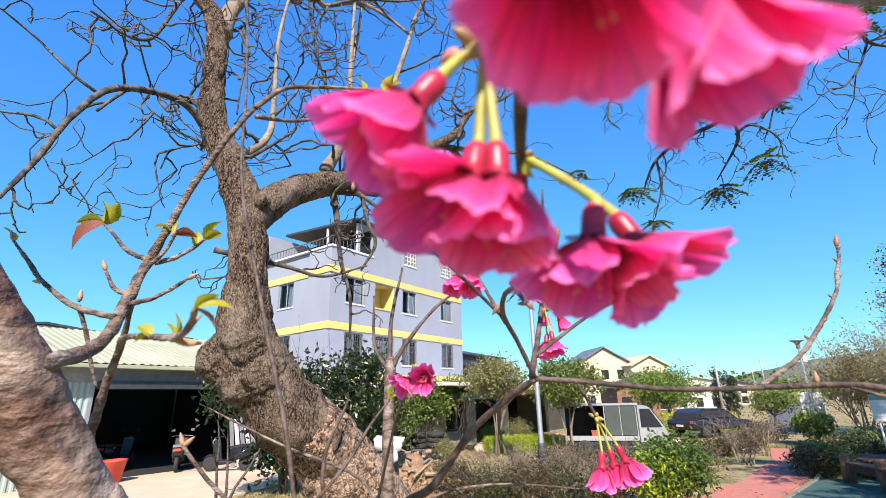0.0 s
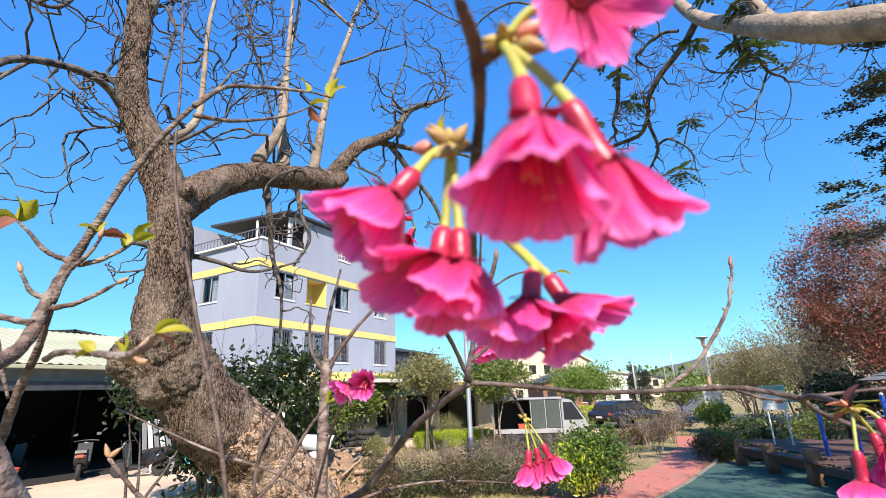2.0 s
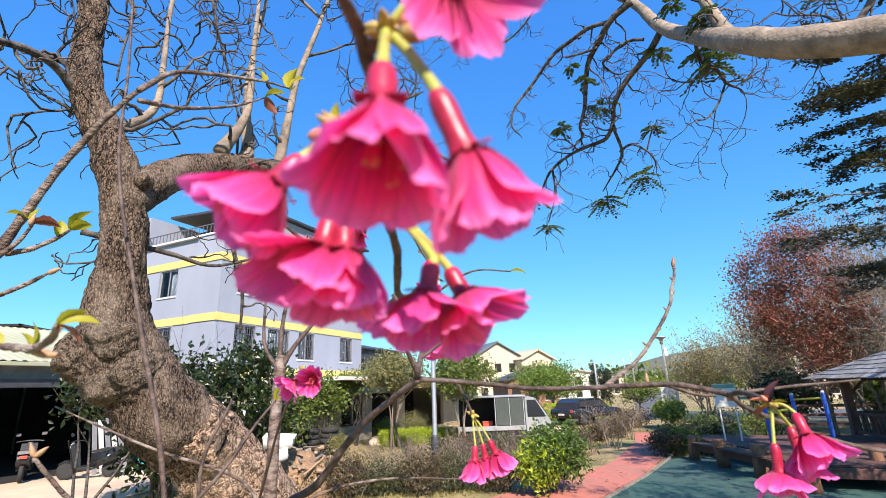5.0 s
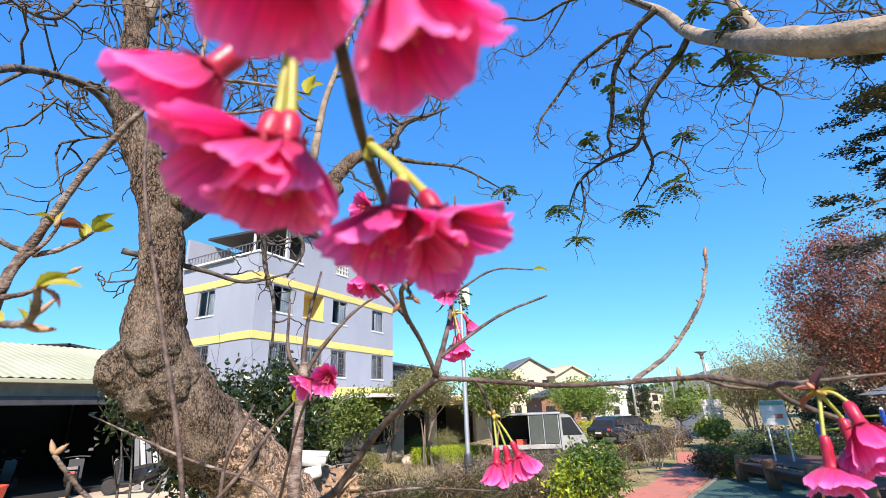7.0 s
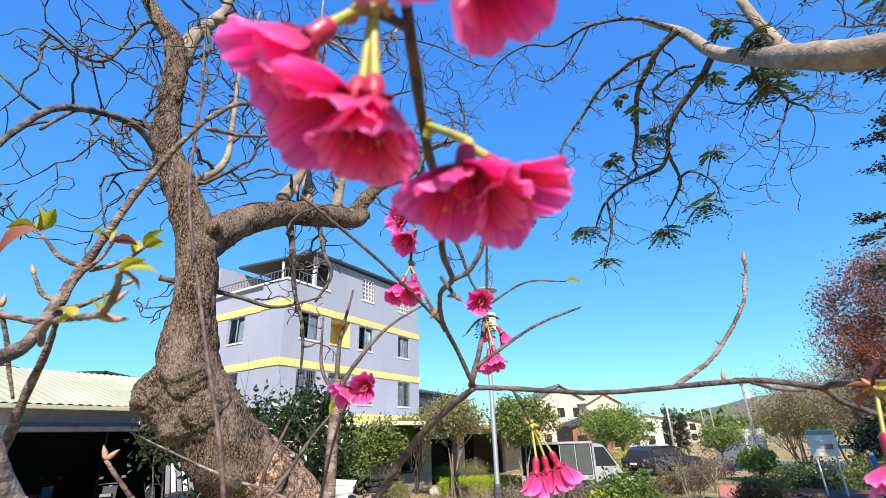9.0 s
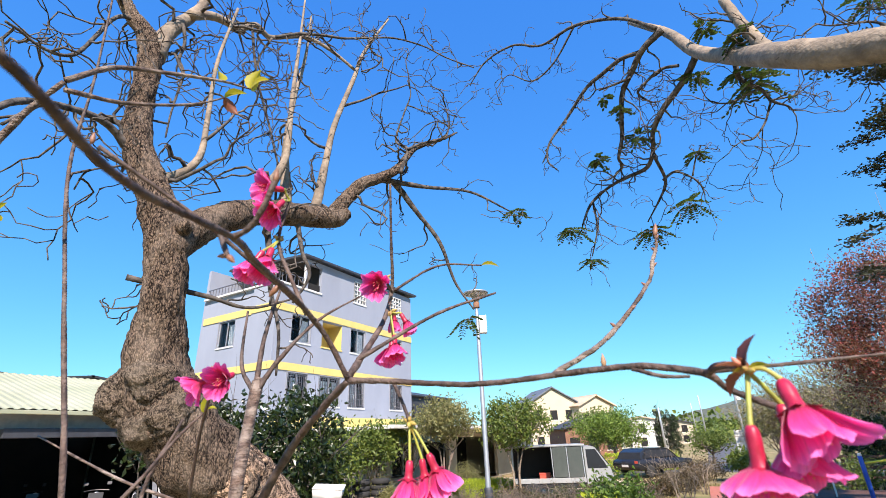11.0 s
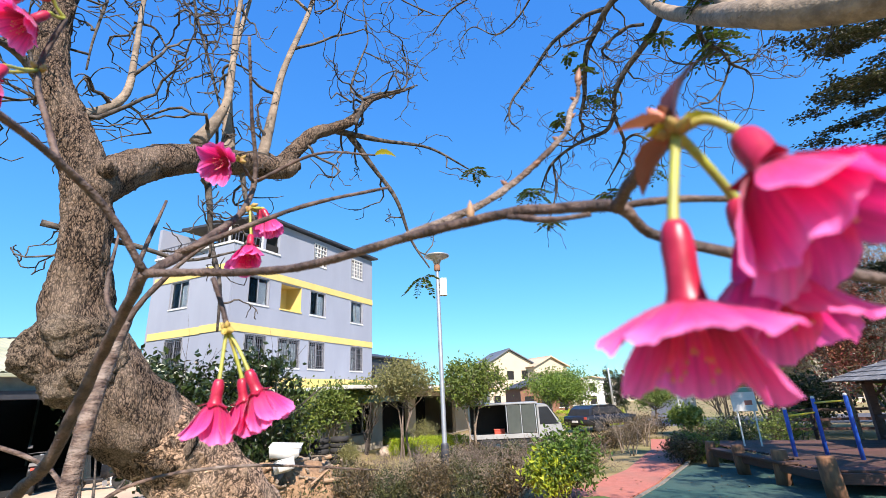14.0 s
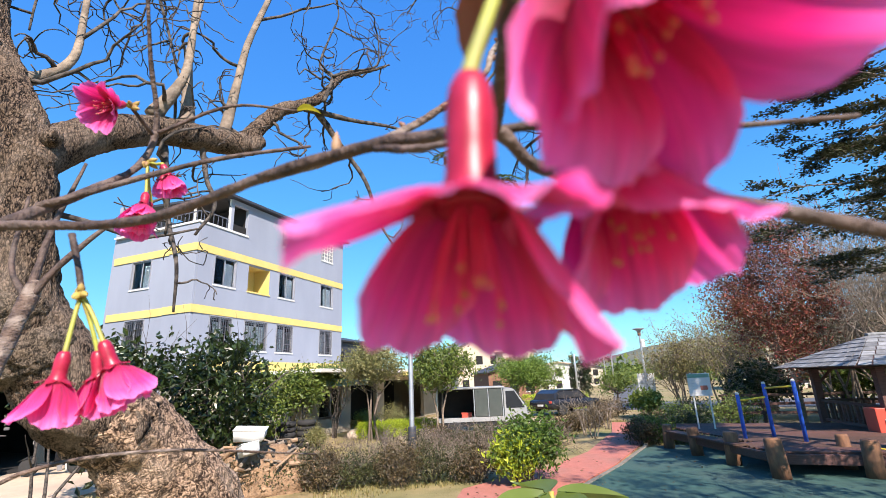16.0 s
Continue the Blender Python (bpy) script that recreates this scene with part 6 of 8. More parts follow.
# the pair over the path
NF = (0.0558, 0.2472, 2.0912)
node_scales(NF, (0.1, -0.1, 0.3), 0.0030, 6, 36)
for k, (d, L, m_) in enumerate((((-0.9, -0.1, 0.30), 0.0090, "leaf_bronze"), ((0.35, -0.1, 1), 0.0115, "leaf_maroon"), ((-0.7, -0.3, -0.05), 0.0050, "leaf_fresh"), ((0.9, 0.2, 0.25), 0.0065, "leaf_fresh"), ((-0.3, -0.3, 0.8), 0.005, "leaf_bronze"), ((-0.55, 0.5, -0.5), 0.0105, "leaf_bronze"), ((-0.8, 0.1, 0.6), 0.0055, "leaf_bronze"))):
    young_leaf(NF, d, L, 37 + k, m_)
bud((0.0545, 0.2465, 2.0925), (-0.5, -0.2, 0.8), 0.0038, 0.0011, "bud_pink")
flower((0.0528, 0.2420, 2.0750), (0.0522, 0.2418, 2.0600), 0.98, "flare", 10, NF, 0.001, 0.92, None, ((-0.05, -1.0, 0.0), 31))
flower((0.0635, 0.2450, 2.0868), (0.0655, 0.2389, 2.0748), 1.10, "bell", 52, NF, 0.0025, 0.72, None, ((0.60, 0.55, -0.33), 22))
flower((0.0622, 0.2545, 2.0805), (0.0636, 0.2530, 2.0640), 0.96, "bell", 31, NF, 0.001, 0.92, None, ((0.3, -1.0, 0.0), 14))
# smaller clusters along the bough
ND = (-0.109, 0.308, 2.0855)
twig([(-0.12, 0.308, 2.108, 0.0012), (-0.113, 0.308, 2.095, 0.001), (-0.109, 0.308, 2.086, 0.001)], ls=260)
node_scales(ND, (0, 0, 0.2), 0.0036, 5, 40)
for b, m_, s, k, sp in (((-0.107, 0.305, 2.0651), (-0.1084, 0.3043, 2.0489), 1.04, "bell", 5), ((-0.0986, 0.3114, 2.0682), (-0.0938, 0.316, 2.0539), 1.04, "bell", 34), ((-0.1045, 0.3135, 2.0655), (-0.103, 0.316, 2.05), 0.98, "bell", 60)):
    flower(b, m_, s, k, sp, ND, 0.001)
NC = (-0.213, 0.256, 2.118)
twig([(-0.31, 0.215, 2.00, 0.0016), (-0.278, 0.2501, 2.0507, 0.0013), (-0.2698, 0.27, 2.0803, 0.0011), (-0.2631, 0.2842, 2.099, 0.0009)], ls=240)
young_leaf((-0.2631, 0.2842, 2.099), (0.2, 0.3, 0.9), 0.014, 430)
young_leaf((-0.2631, 0.2842, 2.099), (0.7, 0.1, 0.2), 0.011, 431)
twig([(-0.29, 0.30, 2.02, 0.0012), (-0.25, 0.275, 2.08, 0.001), (-0.225, 0.262, 2.108, 0.0009), (-0.213, 0.256, 2.118, 0.0008)], ls=240)
node_scales(NC, (0, 0, 1), 0.0036, 5, 41)
flower((-0.2085, 0.2500, 2.1145), (-0.2200, 0.2290, 2.1000), 0.90, "open", 15, NC)
flower((-0.2035, 0.2600, 2.1165), (-0.1985, 0.2400, 2.1060), 0.90, "open", 44, NC)
NE = (-0.160, 0.358, 2.168)
node_scales(NE, (0, 0, -0.5), 0.004, 6, 42)
flower((-0.1622, 0.3637, 2.147), (-0.163, 0.358, 2.128), 0.95, "bell", 9, NE)
flower((-0.155, 0.356, 2.148), (-0.150, 0.352, 2.128), 0.95, "bell", 38, NE)
flower((-0.1665, 0.371, 2.172), (-0.168, 0.3745, 2.158), 0.85, "narrow", 71, NE)
flower((-0.152, 0.361, 2.165), (-0.146, 0.365, 2.152), 0.85, "narrow", 22, NE)
NG = (-0.152, 0.341, 2.188)
node_scales(NG, (0, 0, 0.5), 0.0036, 5, 43)
twig([(-0.158, 0.357, 2.183, 0.001), (-0.152, 0.341, 2.188, 0.0009)], ls=260)
flower((-0.1505, 0.336, 2.1865), (-0.1475, 0.318, 2.172), 0.95, "open", 63, NG)
NH = (-0.163, 0.25, 2.19)
twig([(-0.14, 0.255, 2.142, 0.0013), (-0.152, 0.252, 2.165, 0.0012), (-0.163, 0.25, 2.19, 0.0011), (-0.1604, 0.2536, 2.218, 0.0009)], ls=260)
node_scales(NH, (0, 0, 0.5), 0.0036, 5, 44)
flower((-0.1509, 0.2362, 2.1767), (-0.149, 0.2302, 2.161), 0.95, "bell", 12, NH)
flower((-0.158, 0.236, 2.1767), (-0.162, 0.230, 2.163), 0.9, "bell", 55, NH)
flower((-0.1584, 0.2466, 2.2135), (-0.1614, 0.2356, 2.197), 0.9, "open", 29, (-0.1604, 0.2536, 2.218))
flower((-0.1594, 0.2461, 2.222), (-0.1624, 0.2346, 2.219), 0.9, "open", 77, (-0.1604, 0.2536, 2.218))

# ---- garden plants, trees and distance ----
def shrub(name, label, at, rx, ry, h, material, size, n, seed, z0=0.0, stem="twig_dark", long=1.9, lean=0.35, stems=6, clumps=60, category="shrub", group="", droop=0.0, clipped=False):
    """A bush: stems from the ground and many leaves in uneven clumps, thicker towards the outside."""
    Q = random.Random(seed)
    t = thing(name, label, category, at, group=group)
    ln, tips, spots = [], [], []
    for k in range(stems):
        a = Q.random() * 6.283
        d = Vector((math.cos(a) * lean * rx / max(h, 0.1), math.sin(a) * lean * ry / max(h, 0.1), 1))
        grow((0.12 * rx * math.cos(a), 0.12 * ry * math.sin(a), -0.03), d, h * 0.75, 0.018 * max(0.6, h / 1.5), 1, Q, ln, tips, bend=0.25, kids=3, ratio=0.55, spread=0.8, steps=5)
    raw("stem_tangle", limbs(ln, 6), M[stem], t, "brown stems")
    for _ in range(clumps):
        d = Vector((Q.gauss(0, 1), Q.gauss(0, 1), Q.gauss(0, 1))).normalized()
        f = (0.45 + 0.55 * Q.random() ** 0.5) * (0.86 + 0.24 * noise.noise(Vector((d.x * 2 + seed, d.y * 2, d.z * 2))))
        if clipped:
            d = d / max(abs(d.x), abs(d.y), abs(d.z))
            f = 0.86 + 0.14 * Q.random()
        z = z0 + (h - z0) * (0.5 + 0.5 * d.z * f)
        spots.append((d.x * rx * f, d.y * ry * f, z))
    tagged(raw("foliage", leaf_cloud(spots, max(1, n // clumps), size, Q, (0.05 if clipped else 0.16 * (rx + ry) / 2 + 0.02), long=long, droop=droop), M[material], t, smooth=False), kind="stuff")
    return t


def tree_of(name, label, at, trunk, crown, material, size, n, seed, bark="twig_pale", stems=1, level=2, kids=4, clumps=110, flat=0.0, long=1.9, thick=0.09, group=""):
    """A tree: tapered trunk with limbs, and a crown of leaf clumps with gaps round the limbs' ends."""
    Q = random.Random(seed)
    t = thing(name, label, "tree", at, group=group)
    (cx, cy, cz), (rx, ry, rz) = crown
    ln, tips = [], []
    for k in range(stems):
        a = Q.random() * 6.283
        d = Vector((cx, cy, cz - trunk)) .normalized() if stems == 1 else Vector((math.cos(a) * 0.35, math.sin(a) * 0.35, 1))
        o = (0.06 * math.cos(a) * stems, 0.06 * math.sin(a) * stems, -0.05)
        top = Vector((cx * 0.5 + 0.25 * rx * math.cos(a) * (stems > 1), cy * 0.5 + 0.25 * ry * math.sin(a) * (stems > 1), trunk))
        w = thick / (1 if stems == 1 else 1.7)
        raw("trunk", tube(spline([(*o, w * 1.25), (top.x * 0.3 + Q.gauss(0, 0.04), top.y * 0.3 + Q.gauss(0, 0.04), trunk * 0.5, w), (*top, w * 0.75)], 6), 10, lump=0.12, lump_scale=9), M[bark], t)
        for j in range(5 if stems == 1 else 3):
            b = Q.random() * 6.283
            dd = Vector((math.cos(b) * rx, math.sin(b) * ry, rz * (0.5 + 0.9 * Q.random())))
            grow(top, dd, dd.length * 0.95, w * 0.55, level, Q, ln, tips, bend=0.3, kids=kids, ratio=0.55, spread=0.8, steps=6, rmin=0.003)
    ln = [l_ for l_ in ln if ((l_[-1][0] - cx) / rx) ** 2 + ((l_[-1][1] - cy) / ry) ** 2 + ((l_[-1][2] - cz) / rz) ** 2 < 1.3]
    raw("limb_frame", limbs(ln, 6, 0.006), M[bark], t)
    spots = []
    for _ in range(clumps):
        if tips and Q.random() < 0.35:
            p = Q.choice(tips)[0]
            e = Vector(((p.x - cx) / rx, (p.y - cy) / ry, (p.z - cz) / rz))
            if e.length < 1.15:
                spots.append(tuple(p))
                continue
        d = Vector((Q.gauss(0, 1), Q.gauss(0, 1), Q.gauss(0, 1))).normalized()
        f = (0.35 + 0.65 * Q.random() ** 0.6) * (0.85 + 0.35 * noise.noise(Vector((d.x * 2.2 + seed, d.y * 2.2, d.z * 2.2))))
        spots.append((cx + d.x * rx * f, cy + d.y * ry * f, cz + d.z * rz * f))
    if n:
        tagged(raw("crown", leaf_cloud(spots, max(1, n // clumps), size, Q, 0.13 * (rx + ry) / 2, flat=flat, long=long), M[material], t, smooth=False), kind="stuff")
    return t


def bare_tree(name, label, at, h, r, seed, bark="twig_pale", level=3, kids=4, stems=4, thick=0.05, up=0.0, group="", spread=0.75, rmin=0.004):
    Q = random.Random(seed)
    t = thing(name, label, "tree", at, group=group)
    ln, tips = [], []
    for k in range(stems):
        a = Q.random() * 6.283
        d = Vector((math.cos(a) * r / h * 0.8, math.sin(a) * r / h * 0.8, 1))
        grow((0.1 * math.cos(a), 0.1 * math.sin(a), -0.05), d, h * 0.62, thick, level, Q, ln, tips, bend=0.22, gravity=up, kids=kids, ratio=0.58, spread=spread, steps=6, rmin=rmin)
    big = [l_ for l_ in ln if l_[0][3] > thick * 0.45]
    raw("trunk", limbs(big, 8), M[bark], t)
    tagged(raw("twig_tangle", limbs([l_ for l_ in ln if l_[0][3] <= thick * 0.45], 5, 0.004), M[bark], t, "dense bare twigs"), kind="stuff")
    return t, tips


# broad dark evergreens before the grey house
shrub("evergreen_shrub", "tall dark glossy evergreen shrub beside the old tree", (-10.5, 7.8, 0), 1.25, 1.3, 3.5, "leaf_dark", 0.17, 3600, 1, 0.3, clumps=120, group="evergreen shrubs")
shrub("evergreen_shrub", "tall dark glossy evergreen shrub before the grey house", (-10.2, 9.9, 0), 1.15, 1.25, 3.65, "leaf_dark", 0.17, 3600, 2, 0.3, clumps=120, group="evergreen shrubs")
shrub("evergreen_shrub", "dark evergreen shrub beside the shed yard", (-10.2, 5.95, 0), 0.75, 0.75, 2.95, "leaf_dark", 0.13, 1500, 3, 1.75, clumps=60, stems=3, group="evergreen shrubs")
shrub("climber_hedge", "loose green climber covering the annex front", (-11.9, 12.6, 0), 0.9, 1.5, 2.75, "leaf_mid", 0.15, 3800, 5, 0.2, clumps=120, group="climbers")
shrub("climber_hedge", "loose green climber below the annex eaves", (-12.0, 15.0, 0), 0.7, 1.6, 2.75, "leaf_mid", 0.14, 3400, 6, 1.25, clumps=110, group="climbers")
shrub("climber_hedge", "green climber trailing over the annex roof edge", (-12.0, 17.4, 0), 0.5, 1.2, 2.9, "leaf_mid", 0.13, 1500, 7, 2.15, clumps=60, group="climbers")
tree_of("garden_tree", "small multi-stemmed garden tree with grey-green crown", (-9.6, 16.5, 0), 1.7, ((0, 0, 2.8), (1.35, 1.3, 0.78)), "leaf_grey", 0.11, 5600, 21, stems=4, clumps=170, thick=0.06)
tree_of("garden_tree", "small bright green garden tree by the driveway", (-7.3, 17.6, 0), 1.6, ((0, 0, 2.6), (1.3, 1.25, 0.85)), "leaf_mid", 0.12, 7500, 22, bark="bark_pale", stems=3, clumps=170, thick=0.06)
tree_of("garden_tree", "round light-green street tree beyond the van", (-7.4, 34.5, 0), 1.4, ((0, 0, 2.3), (2.3, 2.1, 1.0)), "leaf_spring", 0.15, 7500, 23, clumps=190, thick=0.1)
tree_of("garden_tree", "small dark round tree beside the street", (-1.9, 38, 0), 0.6, ((0, 0, 1.4), (1.3, 1.3, 0.8)), "leaf_mid", 0.16, 2400, 24, clumps=80, thick=0.08)
tree_of("garden_tree", "light-green tree behind the white house", (-9.8, 40, 0), 1.6, ((0, 0, 2.6), (2.4, 2.2, 1.2)), "leaf_mid", 0.2, 3000, 25, clumps=100, thick=0.1)
for k, (x, y, r, h, mt) in enumerate([(-11.55, 15.0, 0.52, 0.95, "leaf_grey"), (-10.75, 14.6, 0.36, 0.62, "leaf_grey"), (-11.3, 18.6, 0.5, 1.0, "leaf_mid"), (-10.85, 18.3, 0.5, 0.85, "leaf_mid"), (-10.9, 20.4, 0.75, 1.05, "leaf_grey")]):
    shrub("topiary", "clipped rounded garden shrub", (x, y, 0), r, r, h, mt, 0.05, 3000, 40 + k, 0.05, clumps=200, stems=4, group="clipped shrubs")
for k in range(9):
    f = k / 8
    x, y = -10.3 + 1.8 * f + 0.2 * math.sin(f * 3), 17.2 + 1.75 * f
    shrub("box_hedge", "clipped yellow-green box hedge plant", (x, y, 0), 0.30, 0.30, 0.56, "leaf_hedge", 0.040, 5000, 60 + k, 0.05, clumps=420, stems=3, category="hedge", group="box hedge", clipped=True)
# the near unkempt hedge
for k in range(12):
    f = k / 11
    x, y = -8.7 + 5.2 * f, 8.0 + 2.6 * f + 0.25 * math.sin(k * 2.1)
    shrub("dry_hedge", "unkempt half-dry brown and olive hedge plant", (x, y, 0), 0.5, 0.5, 0.70 + 0.16 * math.sin(k * 1.7), "leaf_dry" if k % 3 == 2 else "leaf_olive", 0.055, 1700 if k % 2 else 2600, 80 + k, 0.05, clumps=150, stems=14, lean=0.8, category="hedge", group="dry hedge")
for k in range(9):
    f = k / 8
    x, y = -6.9 + 4.4 * f, 11.3 + 2.6 * f
    b_, _ = bare_tree("bare_shrub", "leafless grey-brown shrub along the path", (x, y, 0), 0.9 + 0.15 * math.sin(k * 2.3), 0.6, 120 + k, "twig_pale", 3, 3, 12, 0.012, group="leafless shrubs", rmin=0.003)
for k in range(11):
    f = k / 10
    bare_tree("bare_shrub", "leafless pale twiggy shrub in the dry hedge", (-8.0 + 5.0 * f, 8.5 + 2.7 * f + 0.2 * math.sin(k * 1.3), 0), 0.85 + 0.15 * math.sin(k * 2.9), 0.55, 620 + k, "bark_pale", 3, 3, 8, 0.010, group="leafless shrubs", rmin=0.0025)
shrub("yellow_bush", "leafy bush with bright yellow-green lower leaves", (-2.3, 10.45, 0), 0.72, 0.7, 1.28, "leaf_bush", 0.10, 3200, 140, 0.25, clumps=130, stems=9, long=2.2)
shrub("golden_bush", "bright yellow-green leafy bush", (-2.55, 10.05, 0), 0.50, 0.42, 0.98, "leaf_yellow", 0.11, 1300, 141, 0.2, clumps=80, stems=7, long=2.2)
for k, (x, y, r, h, mt) in enumerate([(-0.3, 16.2, 0.5, 0.7, "leaf_dry"), (0.25, 16.6, 0.55, 0.8, "leaf_mid"), (-0.15, 17.2, 0.5, 0.7, "leaf_mid"), (0.2, 18.6, 0.6, 0.7, "leaf_dry"), (-2.6, 19.8, 0.6, 0.6, "leaf_dry"), (-2.2, 21.3, 0.7, 0.7, "leaf_dry"), (-1.9, 23.5, 0.7, 0.75, "leaf_dry"), (-3.2, 18.4, 0.6, 0.6, "leaf_dry"),
                                      (-3.7, 16.6, 0.6, 0.55, "leaf_dry"), (-1.6, 26.0, 0.9, 0.9, "leaf_dry"), (0.9, 19.2, 0.7, 1.0, "leaf_mid"), (1.6, 20.4, 0.8, 1.2, "leaf_dark"), (2.6, 20.2, 0.8, 1.1, "leaf_mid"), (3.4, 21.5, 0.9, 1.3, "leaf_light"), (1.1, 18.0, 0.55, 0.9, "leaf_dark")]):
    shrub("low_shrub", "low garden shrub along the path", (x, y, 0), r, r, h, mt, 0.08, 1500, 150 + k, 0.05, clumps=90, stems=8, group="path shrubs")
shrub("broad_leaf_shrub", "broad-leaved light green shrub by the street", (-0.1, 25.5, 0), 0.75, 0.7, 1.2, "leaf_light", 0.2, 1300, 170, 0.3, clumps=80, long=2.0)
for k in range(5):
    shrub("street_hedge", "clipped yellow-green street hedge", (-6.9 + 0.75 * k, 31.0 + 0.3 * k, 0), 0.5, 0.5, 0.95, "leaf_hedge", 0.06, 3000, 180 + k, 0.05, clumps=220, stems=3, category="hedge", group="street hedge", clipped=True)
for k, (x, y) in enumerate([(-2.1, 18.6), (-1.75, 17.9), (-2.6, 20.0), (-1.5, 20.6)]):
    bare_tree("pale_sapling", "leafless pale-stemmed sapling beside the path", (x, y, 0), 1.5, 0.5, 190 + k, "bark_pale", 2, 3, 4, 0.022, group="pale saplings", rmin=0.004)
for k in range(9):
    f = k / 8
    shrub("dry_hedge", "ragged brown-olive hedge plant before the driveway", (-6.6 + 3.6 * f, 14.3 + 2.0 * f + 0.3 * math.sin(k * 2.7), 0), 0.5, 0.5, 0.55 + 0.1 * math.sin(k * 1.9), "leaf_dry" if k % 2 else "leaf_olive", 0.07, 1600, 420 + k, 0.05, clumps=80, stems=16, lean=0.9, category="hedge", group="dry hedge")
# the trees on the far side of the path
for k, (x, y, h, r) in enumerate([(2.0, 31.5, 3.3, 1.5), (3.8, 30.5, 4.1, 1.9), (5.6, 28, 4.6, 2.2)]):
    b_, tp = bare_tree("thicket_tree", "olive-brown twiggy tree with few leaves", (x, y, 0), h, r, 200 + k, "bark_pale", 3, 5, 8, 0.06, up=0.05, group="twiggy trees", spread=0.6, rmin=0.008)
    Q = random.Random(210 + k)
    tagged(raw("foliage", leaf_cloud([tuple(p) for p, _ in tp if p.z > 0.6], 5, 0.11, Q, 0.18), M["leaf_dry2" if k != 1 else "leaf_grey"], b_, smooth=False), kind="stuff")
tree_of("autumn_tree", "tall slender tree with rust-red autumn leaves", (4.7, 19.7, 0), 1.9, ((0, 0, 4.9), (1.95, 1.8, 3.4)), "leaf_red", 0.09, 25000, 220, bark="bark_pale", level=3, clumps=190, thick=0.09)
for k, (x, y, h, r) in enumerate([(7.7, 18.4, 6.2, 1.9), (6.5, 21.0, 6.2, 1.9), (8.2, 21.5, 7.0, 2.4), (9.6, 19.6, 6.4, 2.4), (7.4, 23.5, 6.6, 2.2), (10.6, 22.5, 7.0, 2.6)]):
    bare_tree("bare_tree", "leafless pale grey twiggy tree", (x, y, 0), h, r, 230 + k, "bark_pale", 3, 5, 6, 0.06, up=0.03, group="leafless trees", spread=0.7, rmin=0.006)
# tree with flat layers of leaves
Q = random.Random(240)
lt = thing("layered_tree", "tall tree with flat layered branches of dark leaves", "tree", (5.75, 10.7, 0))
raw("trunk", tube(spline([(0, 0, -0.05, 0.2), (0.05, 0.1, 3, 0.15), (-0.1, 0, 6, 0.11), (0, 0, 9.5, 0.04)], 8), 12, lump=0.1, lump_scale=5), M["bark"], lt)
ln, spots = [], []
for k in range(40):
    z = 3.5 + 0.55 * (k // 4) + 0.07 * (k % 4)
    a = math.pi + Q.uniform(-1.3, 1.3) if k % 4 else Q.random() * 6.283
    L = (2.9 - 0.2 * (z - 3)) * (0.65 + 0.45 * Q.random())
    d = Vector((math.cos(a), math.sin(a), 0.04 + 0.1 * Q.random()))
    one, t1 = [], []
    grow((0, 0, z), d, L, 0.03, 2, Q, one, t1, bend=0.16, kids=4, ratio=0.42, spread=0.85, steps=8, rmin=0.004)
    for l_ in one:
        for p in l_[1:]:
            q = Vector(p[:3])
            q.z = z + (q.z - z) * 0.35
            if (q.x ** 2 + q.y ** 2) ** 0.5 > 0.5:
                spots.append(tuple(q))
    ln += [[(p[0], p[1], z + (p[2] - z) * 0.35, p[3]) for p in l_] for l_ in one]
raw("limb_frame", limbs(ln, 6), M["twig_pale"], lt)
tagged(raw("crown", leaf_cloud(spots, 6, 0.085, Q, 0.085, flat=0.75), M["leaf_tier"], lt, smooth=False), kind="stuff")
# taller greens and woods closing the view
for k, (x, y, h, r, mt) in enumerate([(10, 22, 5.0, 2.6, "leaf_dark"), (8, 26, 4.5, 2.4, "leaf_mid"), (13, 18, 6, 3, "leaf_dark"), (12, 27, 6, 3, "leaf_grey"), (7.5, 23, 2.6, 1.5, "leaf_mid"), (4.6, 24.5, 2.4, 1.5, "leaf_dark")]):
    tree_of("park_tree", "leafy park tree behind the pavilion", (x, y, 0), h * 0.35, ((0, 0, h * 0.62), (r, r, h * 0.36)), mt, 0.18, 3200, 260 + k, clumps=120, thick=0.12, group="park trees")
for k, (x, y, h) in enumerate([(-5.7, 45, 4.4), (-5.1, 45.6, 4.0), (-4.6, 44.8, 3.6)]):
    shrub("cypress", "narrow dark green cypress", (x, y, 0), 0.45, 0.45, h, "leaf_dark", 0.12, 2200, 270 + k, 0.1, clumps=120, stems=2, category="tree", group="cypresses")
# thin grass and fallen leaves
Q = random.Random(300)
V, F = [], []
for _ in range(60000):
    x, y = Q.uniform(-11, 1.5), Q.uniform(5.5, 24)
    if noise.noise(Vector((x * 0.5, y * 0.5, 9))) < -0.1:
        continue
    if -2.4 < x + 0.0 < -0.2 and y < 23 or (x > -1.5 and y < 16.2) or (x < -11.5):
        continue
    h, a = 0.03 + 0.07 * Q.random(), Q.random() * 6.283
    i = len(V)
    V += [(x - 0.008 * math.sin(a), y + 0.008 * math.cos(a), -0.02), (x + 0.008 * math.sin(a), y - 0.008 * math.cos(a), -0.02), (x + 0.05 * math.cos(a), y + 0.05 * math.sin(a), h)]
    F.append((i, i + 1, i + 2))
tagged(raw("grass", (V, F), M["leaf_dry2"], smooth=False), "thin dry yellow-green grass", "grass", kind="stuff")
V, F = leaf_cloud([(Q.uniform(-10, 3), Q.uniform(6, 19), 0.03) for _ in range(900)], 1, 0.06, Q, 0.01, flat=0.9)
